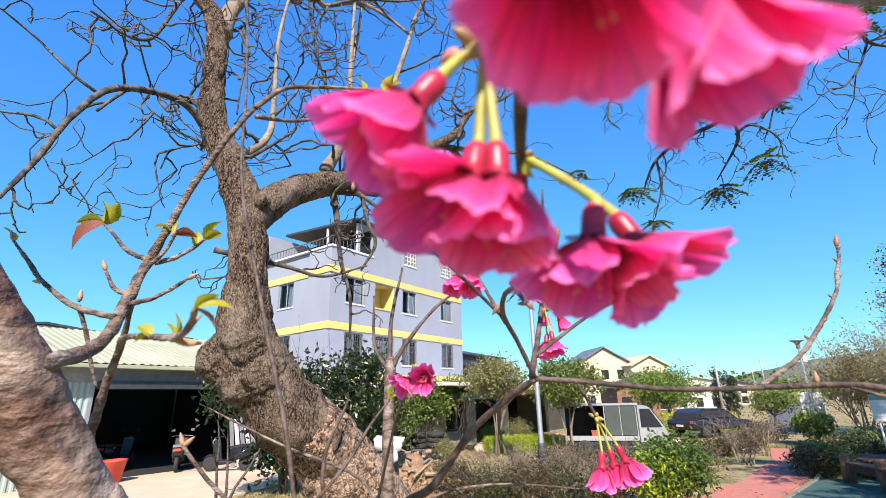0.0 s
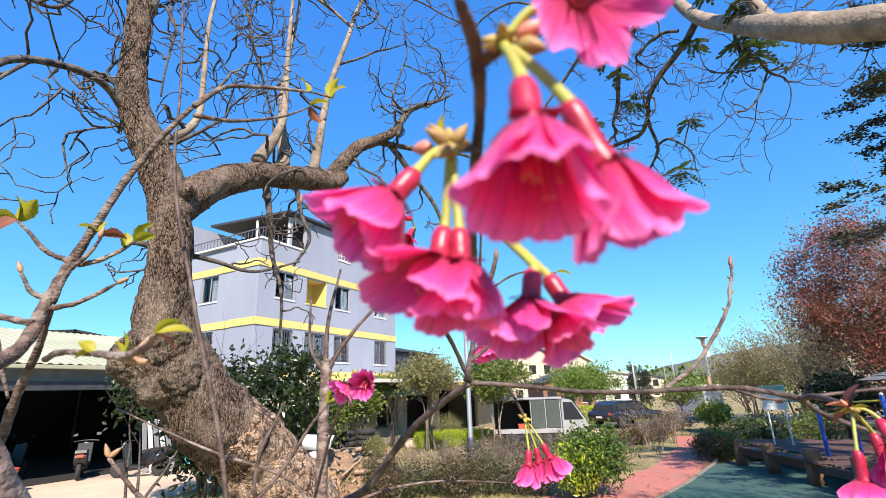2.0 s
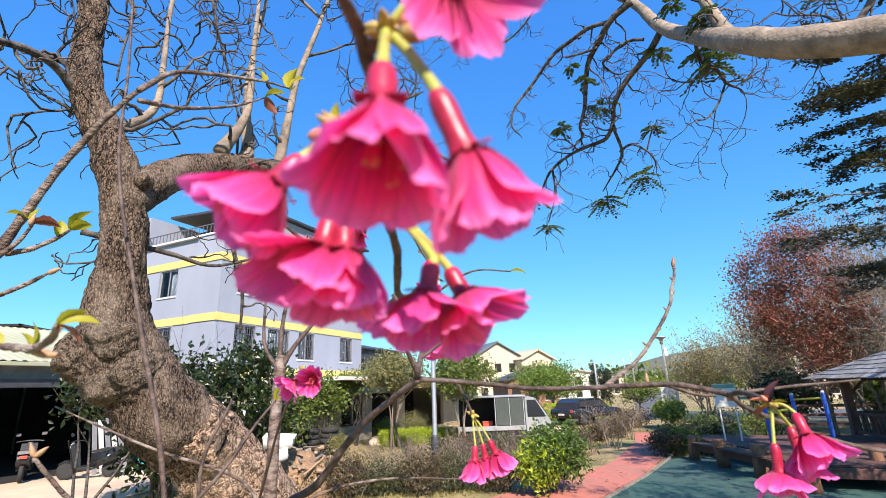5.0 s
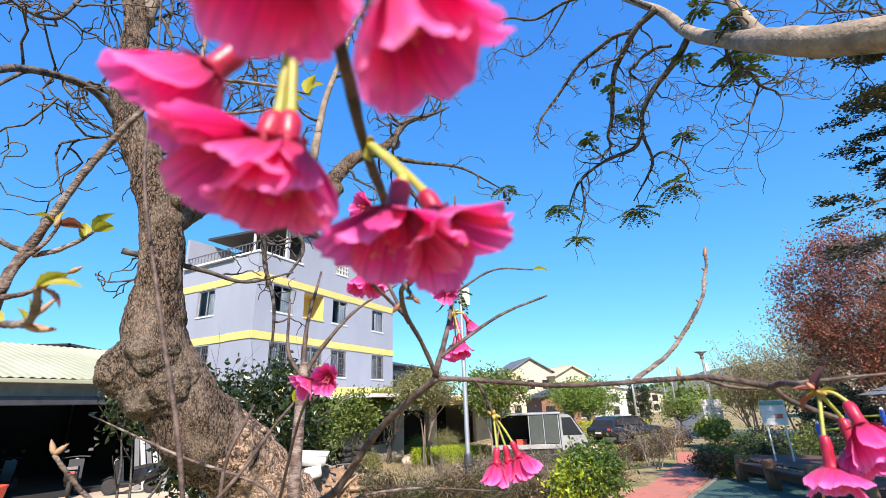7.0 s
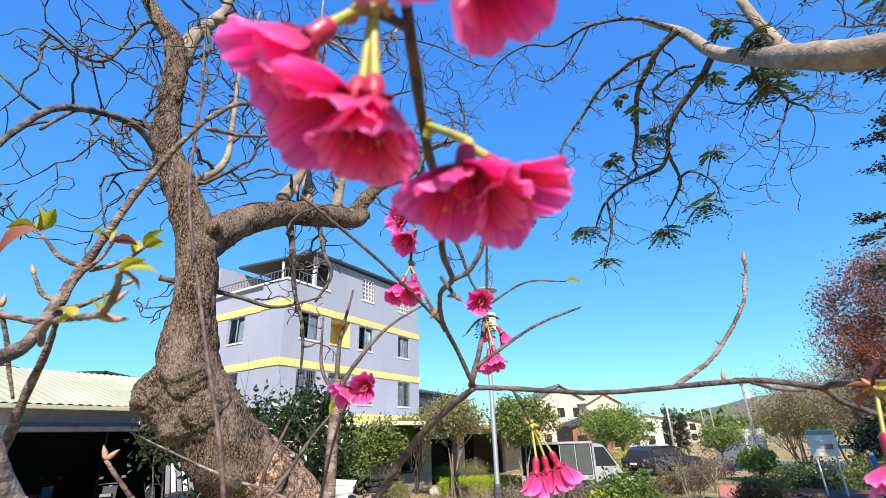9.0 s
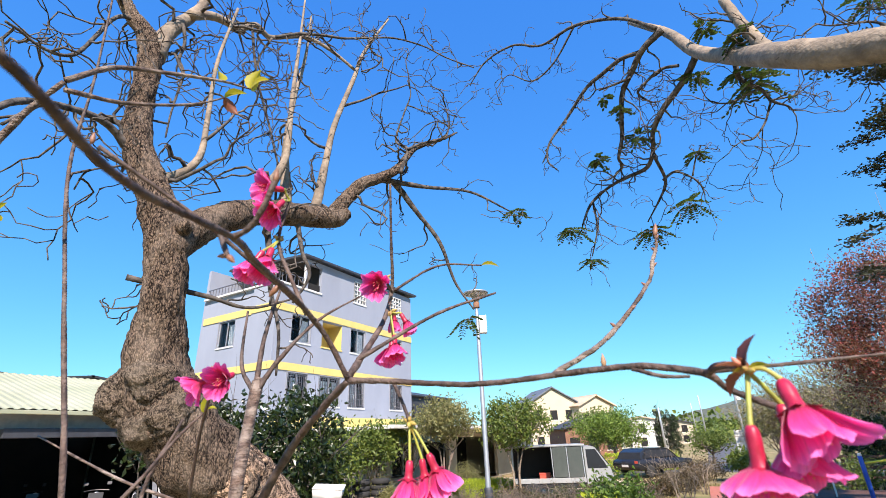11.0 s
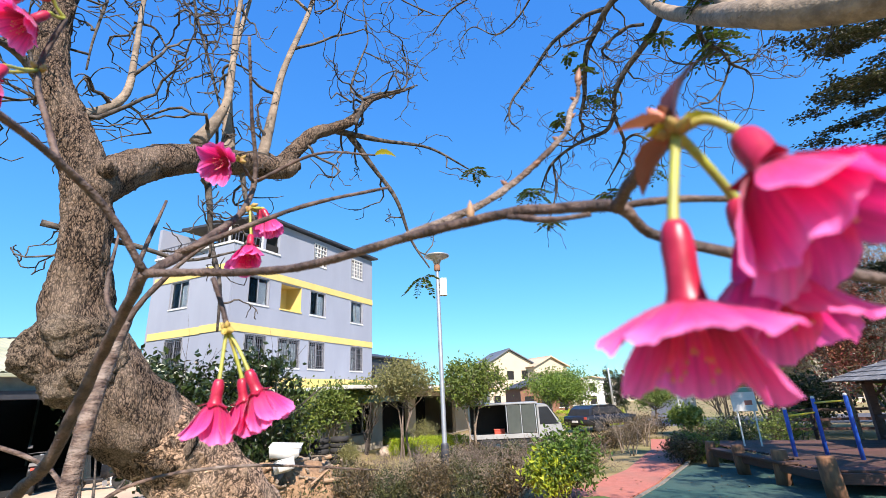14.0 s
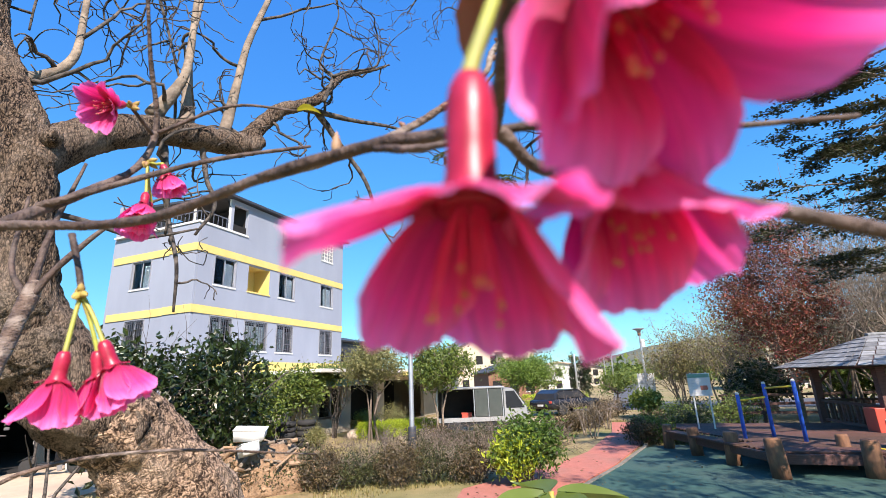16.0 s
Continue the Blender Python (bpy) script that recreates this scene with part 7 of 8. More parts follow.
tagged(raw("fallen_leaf", (V, F), M["leaf_dry"], smooth=False), "scattered dry fallen leaves", "leaf litter", kind="stuff")
# broad green leaves low in front of the eye
lp = thing("leafy_seedling", "broad-leaved green seedling on a thin stem", "plant", (-0.05, 0.78, 0))
raw("stem", tube(spline([(0, 0, -0.02, 0.006), (0.02, 0.01, 0.9, 0.005), (0, 0, 1.93, 0.003)], 8), 8), M["pedicel"], lp)
for k, (a, L) in enumerate([(0.3, 0.075), (2.2, 0.08), (3.9, 0.07), (5.2, 0.075)]):
    d, s = Vector((math.cos(a), math.sin(a), 0.15)), Vector((-math.sin(a), math.cos(a), 0))
    bm = bmesh.new()
    rows_ = []
    for j in range(9):
        v = j / 8
        w = L * 0.33 * math.sin(math.pi * (0.04 + 0.96 * v) ** 0.85)
        rows_.append([bm.verts.new(Vector((0, 0, 1.918)) + d * L * (0.1 + v) + s * w * u + Vector((0, 0, 0.012 * abs(u) - 0.02 * v * v))) for u in (-1, -0.5, 0, 0.5, 1)])
    for a_, b_ in zip(rows_, rows_[1:]):
        for i in range(4):
            bm.faces.new((a_[i], a_[i + 1], b_[i + 1], b_[i]))
    part("leaf", bm, M["leaf_mid"], lp, "", True)

# ---- hill and far houses ----
bm = bmesh.new()
nx, ny = 90, 16
g = []
for i in range(nx + 1):
    col = []
    for j in range(ny + 1):
        x, y = -420 + 1400 * i / nx, 560 + 420 * j / ny
        s = min(1.0, j / 6) if j < 11 else (ny - j) / 5
        ridge = 3 + 40 / (1 + math.exp(-(x + 60) / 40)) + 30 / (1 + math.exp(-(x - 300) / 70))
        col.append(bm.verts.new((x, y, -1 + ridge * s * (1 + 0.12 * noise.noise(Vector((x * 0.02, y * 0.02, 0))) + 0.06 * noise.noise(Vector((x * 0.09, y * 0.09, 2)))))))
    g.append(col)
for i in range(nx):
    for j in range(ny):
        bm.faces.new((g[i][j], g[i + 1][j], g[i + 1][j + 1], g[i][j + 1]))
tagged(part("hill", bm, M["hill"], None, "", True), "low wooded hill in the haze", "hill", kind="structure")


def house(at, w, d, h, rz, wall, roof, label, rows=2, colsn=3, gable=1.2, seed=0):
    """A plain house: walls, pitched roof with eaves, and windows in storeys on two faces."""
    t = thing("house", label, "house", at, rz)
    bm = bmesh.new()
    a = [bm.verts.new(v) for v in ((-w / 2, -d / 2, -0.1), (w / 2, -d / 2, -0.1), (w / 2, d / 2, -0.1), (-w / 2, d / 2, -0.1), (-w / 2, -d / 2, h), (w / 2, -d / 2, h), (w / 2, d / 2, h), (-w / 2, d / 2, h), (0, -d / 2, h + gable), (0, d / 2, h + gable))]
    for q in ((0, 1, 5, 8, 4), (1, 2, 6, 5), (2, 3, 7, 9, 6), (3, 0, 4, 7)):
        bm.faces.new([a[k] for k in q])
    part("wall", bm, M[wall], t)
    for s in (-1, 1):
        n_ = Vector((s * gable, 0, w / 2)).normalized()
        L = math.hypot(w / 2, gable) + 0.35
        m = Matrix.Translation(Vector((s * w / 4 * 1.05, 0, h + gable / 2 + 0.06))) @ Vector((0, 0, 1)).rotation_difference(n_).to_matrix().to_4x4()
        part("roof", obox(m, L, d + 0.7, 0.12), M[roof], t)
    # windows are solid blocks in the painted indoor shade colour
    for r in range(rows):
        z = h * (r + 0.5) / rows
        for c in range(colsn):
            x = -w / 2 + w * (c + 0.5) / colsn
            wd = part("window", box(x - 0.45, x + 0.45, -d / 2 - 0.03, -d / 2 + 0.02, z - 0.55, z + 0.55), M["interior_shade"], t)
            part("frame", box(x - 0.52, x + 0.52, -d / 2 - 0.05, -d / 2 - 0.031, z - 0.62, z - 0.55), M["white"], wd)
            y = -d / 2 + d * (c + 0.5) / colsn
            wd = part("window", box(w / 2 - 0.02, w / 2 + 0.03, y - 0.45, y + 0.45, z - 0.55, z + 0.55), M["interior_shade"], t)
    return t


house((-21.5, 62, 0), 6.0, 7, 5.9, 40, "house_wall", "tile_roof", "cream two-storey house with dark pitched roof", gable=1.7)
house((-17.2, 64, 0), 5.5, 6, 5.3, 55, "house_wall", "concrete", "cream house with pale tiled roof", gable=1.2)
house((-12.5, 75, 0), 6, 6, 3.4, 20, "white", "concrete", "white low house along the street", gable=0.6)
house((-11.5, 98, 0), 8, 8, 3.2, 10, "house_wall", "roof_dark", "pale house far along the street", gable=0.9)
house((-13, 48, 0), 5, 5, 2.6, 35, "rust", "roof_dark", "low brown outbuilding with dark roof", rows=1, gable=0.8)
house((-34.5, 7.5, 0), 9, 5, 5.75, 90, "white", "roof_dark", "white house behind the shed with a dark roof", gable=0.5)
house((-36, 14.5, 0), 8, 5, 5.9, 90, "cream", "roof_dark", "cream house behind the shed with a dark roof", gable=0.5)
house((-27, 36.5, 0), 8, 8, 5.6, 0, "roof_dark", "roof_dark", "dark sheet-clad building beside the grey house", gable=0.8)
house((14, 60, 0), 10, 8, 4.0, 0, "house_wall", "tile_roof", "low house behind the trees", gable=1.2)
Q = random.Random(400)
spots = [(Q.uniform(-70, 90), Q.uniform(95, 260), Q.uniform(0.5, 3.2)) for _ in range(420)]
tagged(raw("far_wood", leaf_cloud(spots, 40, 1.1, Q, 1.5, long=1.3), M["leaf_mid"], smooth=False), "distant green trees and hedges", "wood", kind="stuff")
spots = [(Q.uniform(-26, -12), Q.uniform(62, 90), Q.uniform(0.3, 2.6)) for _ in range(60)]
tagged(raw("far_shrubbery", leaf_cloud(spots, 60, 0.4, Q, 0.9, long=1.3), M["leaf_grey"], smooth=False), "distant shrubs between the houses", "shrubs", kind="stuff")

# ---- lamps, vehicles, play court, yard things ----
def lamp(at, h, r, label, rz=0, banners=False):
    t = thing("street_lamp", label, "street lamp", at, rz)
    part("pole", lathe([(r * 1.35, 0), (r * 1.3, 0.25), (r, 0.5), (r * 0.85, h * 0.75), (r * 0.7, h - 0.25), (r * 0.7, h - 0.22)], 14), M["lamp_metal"], t, "", True)
    part("lower_pole", lathe([(r * 1.6, -0.03), (r * 1.6, 0.9), (r * 1.4, 0.95)], 14), M["roof_dark"], t, "dark wider lower part of the pole", True)
    part("head", lathe([(r * 1.0, h - 0.24), (r * 1.5, h - 0.2), (r * 2.0, h - 0.1), (0.28, h - 0.04), (0.36, h + 0.0), (0.36, h + 0.035), (0.1, h + 0.06)], 22), M["lamp_metal"], t, "shallow metal disc lamp head", True)
    part("collar", lathe([(r * 1.25, h - 0.42), (r * 1.35, h - 0.4), (r * 1.35, h - 0.26), (r * 1.1, h - 0.24)], 14), M["rust"], t, "", True)
    b = part("control_box", box(0.05, 0.25, -0.09, 0.09, h - 1.15, h - 0.65, 0.012), M["white"], t, "white control box")
    part("bracket", box(0.0, 0.06, -0.03, 0.03, h - 1.0, h - 0.95), M["lamp_metal"], b)
    if banners:
        for s in (-1, 1):
            part("banner", box(0.08 * s, 0.52 * s, -0.02, 0.02, 0.6, 2.0, 0.005), M["white"], t, "white board on the pole")
    return t


lamp((-5.68, 11.84, 0), 5.96, 0.066, "grey steel street lamp with disc-shaped head beside the dry hedge", 30)
lamp((0.15, 33.2, 0), 4.75, 0.075, "grey street lamp with two white boards beside the street", 20, True)
for x, y, h in ((-5.3, 43, 3.8), (-3.2, 60, 5.5), (-6.0, 88, 6)):
    t = thing("utility_pole", "plain grey concrete utility pole", "pole", (x, y, 0), group="utility poles")
    part("shaft", lathe([(0.09, -0.05), (0.065, h), (0.03, h + 0.05)], 10), M["lamp_metal"], t, "", True)


def wheel(parent, at, r, w):
    m = Matrix.Translation(at) @ pose(0, 0, 0, 90, 0, 0)
    ty = part("wheel", lathe([(r * 0.6, -w / 2), (r * 0.93, -w / 2), (r, -w * 0.3), (r, w * 0.3), (r * 0.93, w / 2), (r * 0.6, w / 2)], 22, m=m), M["tyre"], parent, "", True)
    part("rim", lathe([(0.02, -w * 0.42), (r * 0.55, -w * 0.44), (r * 0.6, -w * 0.5), (r * 0.6, w * 0.5), (r * 0.55, w * 0.44), (0.02, w * 0.42)], 18, m=m), M["lamp_metal"], ty)


def loft(sections):
    """A closed skin through rings of equal length."""
    bm = bmesh.new()
    rings = [[bm.verts.new(p) for p in s] for s in sections]
    n = len(rings[0])
    for a, b in zip(rings, rings[1:]):
        for k in range(n):
            bm.faces.new((a[k], a[(k + 1) % n], b[(k + 1) % n], b[k]))
    bm.faces.new(rings[0][::-1])
    bm.faces.new(rings[-1])
    bmesh.ops.recalc_face_normals(bm, faces=bm.faces)
    return bm


# small van, nose to +x; canvas-sided load bay with one side rolled open
van = thing("van", "small white van with dark canvas-sided load bay, one side open", "van", (-6.15, 19.0, 0), 22)
part("chassis", box(-1.75, 1.75, -0.7, 0.7, 0.32, 0.52, 0.02), M["black"], van)
part("bed_side", box(-1.75, 0.85, -0.76, -0.72, 0.5, 0.66, 0.01), M["van_paint"], van, "pale drop side")
part("bed_side", box(-1.75, 0.85, 0.72, 0.76, 0.5, 0.66, 0.01), M["van_paint"], van, "pale drop side")
part("bed_floor", box(-1.75, 0.85, -0.71, 0.71, 0.525, 0.58), M["van_paint"], van)
for x in (-1.72, -0.28, 0.27, 0.82):
    for y in (-0.74, 0.74):
        part("frame_post", box(x - 0.016, x + 0.016, y - 0.02, y + 0.02, 0.665, 1.7, 0.005), M["lamp_metal"], van)
part("roof", box(-1.8, 0.92, -0.8, 0.8, 1.7, 1.77, 0.03), M["rack_grey"], van, "grey van roof")
for a, b in ((-0.25, 0.245), (0.295, 0.79)):
    part("side_canvas", box(a, b, -0.77, -0.735, 0.68, 1.68, 0.008), M["green_tarp"], van, "dark grey-green canvas panel")
part("side_canvas", box(-1.7, 0.8, 0.735, 0.765, 0.84, 1.68, 0.008), M["green_tarp"], van, "dark grey-green canvas panel")
# added near-black sheet paints the shade inside the open load bay
part("bay_shade_sheet", box(-1.68, 0.8, 0.6, 0.62, 0.6, 1.66), M["interior_shade"], van)
part("bulkhead", box(0.83, 0.87, -0.7, 0.7, 0.6, 1.68), M["green_tarp"], van)
prof = [(0.88, 0.45), (1.78, 0.45), (1.82, 0.75), (1.72, 0.98), (1.3, 1.62), (1.2, 1.68), (0.88, 1.68)]
part("cab", loft([[(x, y, z) for x, z in prof] for y in (-0.73, -0.7, 0.7, 0.73)]), M["van_paint"], van, "white rounded cab")
part("side_window", loft([[(0.95, y, 0.95), (1.66, y, 0.95), (1.29, y, 1.58), (0.95, y, 1.58)] for y in (-0.742, -0.732)]), M["carpaint"], van, "dark side window")
bmw = loft([[(1.735, y, 1.0), (1.765, y, 1.0), (1.365, y, 1.58), (1.335, y, 1.58)] for y in (-0.62, 0.62)])
part("windscreen", bmw, M["carpaint"], van, "dark windscreen")
for x in (-1.05, 1.3):
    for y in (-0.68, 0.68):
        wheel(van, (x, y, 0.27), 0.27, 0.16)
part("headlight", box(1.79, 1.83, -0.62, -0.42, 0.66, 0.8, 0.01), M["frame"], van)
cr = thing("crate", "red plastic crate lying in the van's load bay", "crate", (-6.75, 19.0, 0.58), 22)
part("body", box(-0.2, 0.2, -0.15, 0.15, 0.0, 0.2, 0.015), M["red"], cr)
part("rim", box(-0.215, 0.215, -0.165, 0.165, 0.17, 0.21, 0.01), M["red"], cr)

car = thing("car", "dark hatchback car parked beside the street", "car", (-4.25, 28.6, 0), 58)
low = [(-1.95, 0.35), (1.95, 0.35), (2.02, 0.55), (1.95, 0.72), (1.0, 0.82), (-1.6, 0.86), (-2.0, 0.78), (-2.04, 0.55)]
part("body", loft([[(x * s, y, z) for x, z in low] for y, s in ((-0.86, 0.97), (-0.8, 1.0), (0.8, 1.0), (0.86, 0.97))]), M["carpaint"], car, "dark glossy body", True)
top = [(-1.75, 0.82), (1.05, 0.8), (0.45, 1.28), (0.1, 1.33), (-1.2, 1.32), (-1.6, 1.15)]
part("cabin", loft([[(x, y * (1 if z < 1 else 0.84), z) for x, z in top] for y in (-0.78, 0.78)]), M["carpaint"], car, "dark glazed cabin")
for y in (-0.79, 0.79):
    s = -1 if y < 0 else 1
    part("side_window", loft([[(-1.5, y, 0.9), (0.75, y, 0.9), (0.38, y * 0.88, 1.22), (-1.25, y * 0.88, 1.22)], [(-1.5, y + 0.012 * s, 0.9), (0.75, y + 0.012 * s, 0.9), (0.38, y * 0.88 + 0.012 * s, 1.22), (-1.25, y * 0.88 + 0.012 * s, 1.22)]]), M["black"], car)
for x in (-1.25, 1.25):
    for y in (-0.78, 0.78):
        wheel(car, (x, y, 0.3), 0.3, 0.18)
part("number_plate", box(-2.07, -2.045, -0.2, 0.2, 0.5, 0.6), M["white"], car, "white blank plate")
part("headlight", box(1.93, 2.0, -0.75, -0.5, 0.6, 0.72, 0.01), M["frame"], car)
part("tail_light", box(-2.03, -1.97, -0.78, -0.6, 0.66, 0.78, 0.01), M["red"], car)


def scooter(at, rz, label, paint):
    t = thing("scooter", label, "scooter", at, rz, group="scooters")
    for x in (-0.55, 0.6):
        wheel(t, (x, 0, 0.24), 0.24, 0.1)
    part("floorboard", box(-0.15, 0.35, -0.16, 0.16, 0.25, 0.32, 0.02), M["black"], t)
    part("body", loft([[(-0.75, y, 0.5), (-0.2, y, 0.3), (-0.05, y, 0.32), (-0.05, y, 0.68), (-0.7, y, 0.74)] for y in (-0.15, -0.12, 0.12, 0.15)]), M[paint], t, "", True)
    part("seat", loft([[(-0.78, y, 0.74), (-0.05, y, 0.69), (0.0, y, 0.74), (-0.3, y, 0.8), (-0.75, y, 0.82)] for y in (-0.14, 0.14)]), M["black"], t, "black seat")
    part("leg_shield", loft([[(0.34, y, 0.3), (0.4, y, 0.3), (0.5, y, 0.92), (0.44, y, 0.95)] for y in (-0.19, 0.19)]), M[paint], t)
    part("front_fender", loft([[(0.4, y, 0.42), (0.62, y, 0.52), (0.85, y, 0.4), (0.62, y, 0.47)] for y in (-0.08, 0.08)]), M[paint], t)
    part("handlebar", tube_bm([(0.42, -0.32, 1.0, 0.016), (0.46, -0.1, 1.02, 0.016), (0.46, 0.1, 1.02, 0.016), (0.42, 0.32, 1.0, 0.016)]), M["black"], t)
    for y in (-0.3, 0.3):
        part("mirror", obox(pose(0.44, y, 1.2, 0, 15, 0), 0.03, 0.12, 0.09, 0.01), M["black"], t)
    part("headlight", lathe([(0.03, 0), (0.09, 0.03), (0.09, 0.06)], 12, m=pose(0.5, 0, 0.88, 0, 80, 0)), M["frame"], t)
    part("tail_light", box(-0.8, -0.74, -0.09, 0.09, 0.62, 0.7, 0.01), M["red"], t)
    return t


def tube_bm(pts):
    V, F = tube(spline(pts, 4), 8)
    bm = bmesh.new()
    vs = [bm.verts.new(v) for v in V]
    for f in F:
        bm.faces.new([vs[k] for k in f])
    return bm


scooter((-17.1, 8.3, 0.03), 150, "dark motor scooter parked inside the shed doorway", "black")
scooter((-15.3, 9.05, 0.012), 215, "dark motor scooter on the concrete yard", "carpaint")
scooter((-19.6, 7.4, 0.03), 120, "scooter standing in the dim shed", "carpaint")
bk = thing("bucket", "red plastic bucket on the concrete yard", "bucket", (-16.2, 6.1, 0.012))
part("body", lathe([(0.2, 0.0), (0.29, 0.55), (0.31, 0.56), (0.31, 0.6), (0.27, 0.6), (0.19, 0.04)], 20), M["red"], bk, "", True)
sl = thing("roof_sheet_stack", "white ribbed sheets leaning by the shed doorway", "metal sheets", (-15.9, 9.75, 0.012))
for k in range(5):
    part("sheet", obox(pose(0.06 * k, -0.32 + 0.16 * k, 0.8, 0, -8 - 2 * k, 78), 0.13, 0.03, 1.6, 0.01), M["white"] if k % 2 else M["lamp_metal"], sl)
cb = thing("cyan_board", "cyan and white panel leaning beside the yard", "panel", (-15.7, 10.75, 0.012), 70)
part("panel", obox(pose(0, 0, 0.5, 0, -6, 0), 0.05, 0.9, 1.0, 0.01), M["cyan"], cb)
part("border", obox(pose(0.04, 0.3, 0.45, 0, -6, 0), 0.03, 0.22, 0.8, 0.005), M["white"], cb, "white edge strip")
# tyres, white tub, rocks, cut wood
for c in range(3):
    st = thing("tyre_stack", "stack of old black tyres before the climber", "tyres", (-12.1 + 0.35 * c, 13.6 + 0.62 * c, 0), group="tyre stacks")
    for r in range(5):
        part("tyre", lathe([(0.19, 0.0), (0.29, 0.0), (0.33, 0.05), (0.33, 0.13), (0.29, 0.18), (0.19, 0.18), (0.17, 0.12), (0.17, 0.06)], 20), M["tyre"], st, "", True).matrix_local = pose(0.03 * math.sin(r * 3 + c), 0.03 * math.cos(r * 2), 0.181 * r, 0, 0, r * 40)
for (x, y, z), rz, w, tilt in (((-7.45, 8.05, 1.08), 35, 0.9, 8), ((-7.35, 7.95, 0.80), 60, 0.5, -14)):
    tub = thing("white_tub", "white plastic tub lying on the woodpile", "tub", (x, y, z), group="plastic tubs")
    bm = loft([[(-0.3 * w, y_, 0.0), (0.28 * w, y_, 0.0), (0.32 * w, y_, 0.05), (0.33 * w, y_, 0.2), (-0.33 * w, y_, 0.19)] for y_ in (-0.2, -0.16, 0.16, 0.2)])
    part("shell", bm, M["white"], tub, "", True).matrix_local = pose(0, 0, 0, tilt, tilt * 0.5, rz)
    part("rim", box(-0.345 * w, 0.355 * w, -0.21, 0.21, 0.195, 0.215, 0.01), M["white"], tub).matrix_local = pose(0, 0, 0, tilt, tilt * 0.5, rz)
for k, (x, y, r) in enumerate([(-10.85, 17.0, 0.24), (-8.3, 19.9, 0.34), (-12.3, 13.1, 0.26), (-8.1, 18.3, 0.16)]):
    bm = bmesh.new()
    bmesh.ops.create_icosphere(bm, subdivisions=3, radius=r)
    for v in bm.verts:
        v.co *= 1 + 0.3 * noise.noise(v.co * 3 + Vector((k * 5, 0, 0))) + 0.1 * noise.noise(v.co * 9)
        v.co.z *= 0.85
    tagged(part("rock", bm, M["stone"], None, "", False), "pale brown garden rock", "rock", "garden rocks").matrix_basis = pose(x, y, r * 0.55)
Q = random.Random(500)
for k in range(200):
    L, r = 0.15 + 0.5 * Q.random() ** 1.5, 0.015 + 0.045 * Q.random() ** 1.5
    u, w = Q.uniform(-1, 1), Q.uniform(-1, 1)
    z = 1.02 * Q.random() ** 0.5 * (1 - 0.55 * u * u) * (1 - 0.6 * w * w)
    bm = cyl(r, r * 0.8, L, (0, 0, -L / 2), 8)
    for v in bm.verts:
        v.co.x += 0.3 * r * math.sin(v.co.z * 7 + k)
    tagged(part("cut_branch", bm, M["log_pale"] if k % 3 else M["bark_pale"], None), "cut branch lying in a woodpile", "log", "woodpile").matrix_basis = pose(-7.7 + 1.15 * u + 0.4 * w, 8.65 + 1.0 * u - 0.45 * w, 0.05 + z, 88 + Q.gauss(0, 16), Q.gauss(0, 10), Q.random() * 360)
bm = bmesh.new()
bmesh.ops.create_icosphere(bm, subdivisions=5, radius=1)
for v in bm.verts:
    n_ = 1 + 0.16 * noise.noise(v.co * 2.5) + 0.1 * noise.noise(v.co * 7)
    v.co = Vector((v.co.x * 1.3 * n_, v.co.y * 0.62 * n_, max(-0.05, v.co.z * 0.88 * n_)))
tagged(part("wood_chip_mound", bm, M["wood_chip"], None, "", True), "brown heap of wood chips under the cut branches", "earth heap").matrix_basis = pose(-7.7, 8.65, 0, 0, 0, 41)
# ---- timber deck, bars, sign, pavilion ----
deck = thing("timber_deck", "low dark timber deck on log posts", "deck", (0, 0, 0))
LX = lambda y: 0.5 + (15.4 - y) * 0.466
k = 0
y = 11.95
while y < 17.6:
    x0, x1 = LX(y) + 0.1 + (0.55 if y > 13.2 else 0.0), 7.4
    part("plank", box(x0, x1, y, y + 0.136, 0.41, 0.45, 0.006), M["wood"], deck)
    y += 0.15
for x0, y0, x1, y1 in ((2.1, 11.9, 7.4, 11.9), (2.6, 13.3, 7.4, 13.3), (1.9, 15.2, 7.4, 15.2)):
    part("joist", box(x0, x1, y0 - 0.05, y0 + 0.05, 0.22, 0.405, 0.01), M["wood"], deck)
part("edge_beam", obox(look((1.35, 13.45, 0.36), (2.2, 11.6, 0.36)) @ pose(0, 0, 0, 0, 0, 0), 0.12, 0.16, 4.2, 0.015), M["wood"], deck)
part("bench_board", obox(look((1.15, 13.9, 0.47), (1.62, 12.9, 0.47)), 0.34, 0.05, 2.9, 0.01), M["wood"], deck)
for i, (x, y, h, r) in enumerate([(0.43, 15.35, 0.62, 0.13), (1.02, 14.17, 0.66, 0.14), (1.62, 12.93, 0.68, 0.15), (2.2, 11.56, 0.72, 0.16), (3.72, 11.85, 0.66, 0.15), (3.62, 12.7, 0.66, 0.12), (5.6, 12.0, 0.7, 0.15)]):
    bm = lathe([(r, -0.05), (r * 1.02, h * 0.5), (r * 0.95, h - 0.04), (r * 0.85, h)], 14)
    for v in bm.verts:
        v.co.x += 0.02 * noise.noise(v.co * 6 + Vector((i * 3, 0, 0)))
    tagged(part("log_post", bm, M["log"], None, "", True), "short weathered log post at the deck's edge", "post", "log posts").matrix_basis = pose(x, y, 0.02, 3 * math.sin(i * 2), 3 * math.cos(i * 3), 0)
rope = thing("rope_barrier", "yellow rope slung from a log post", "rope", (3.72, 11.85, 0))
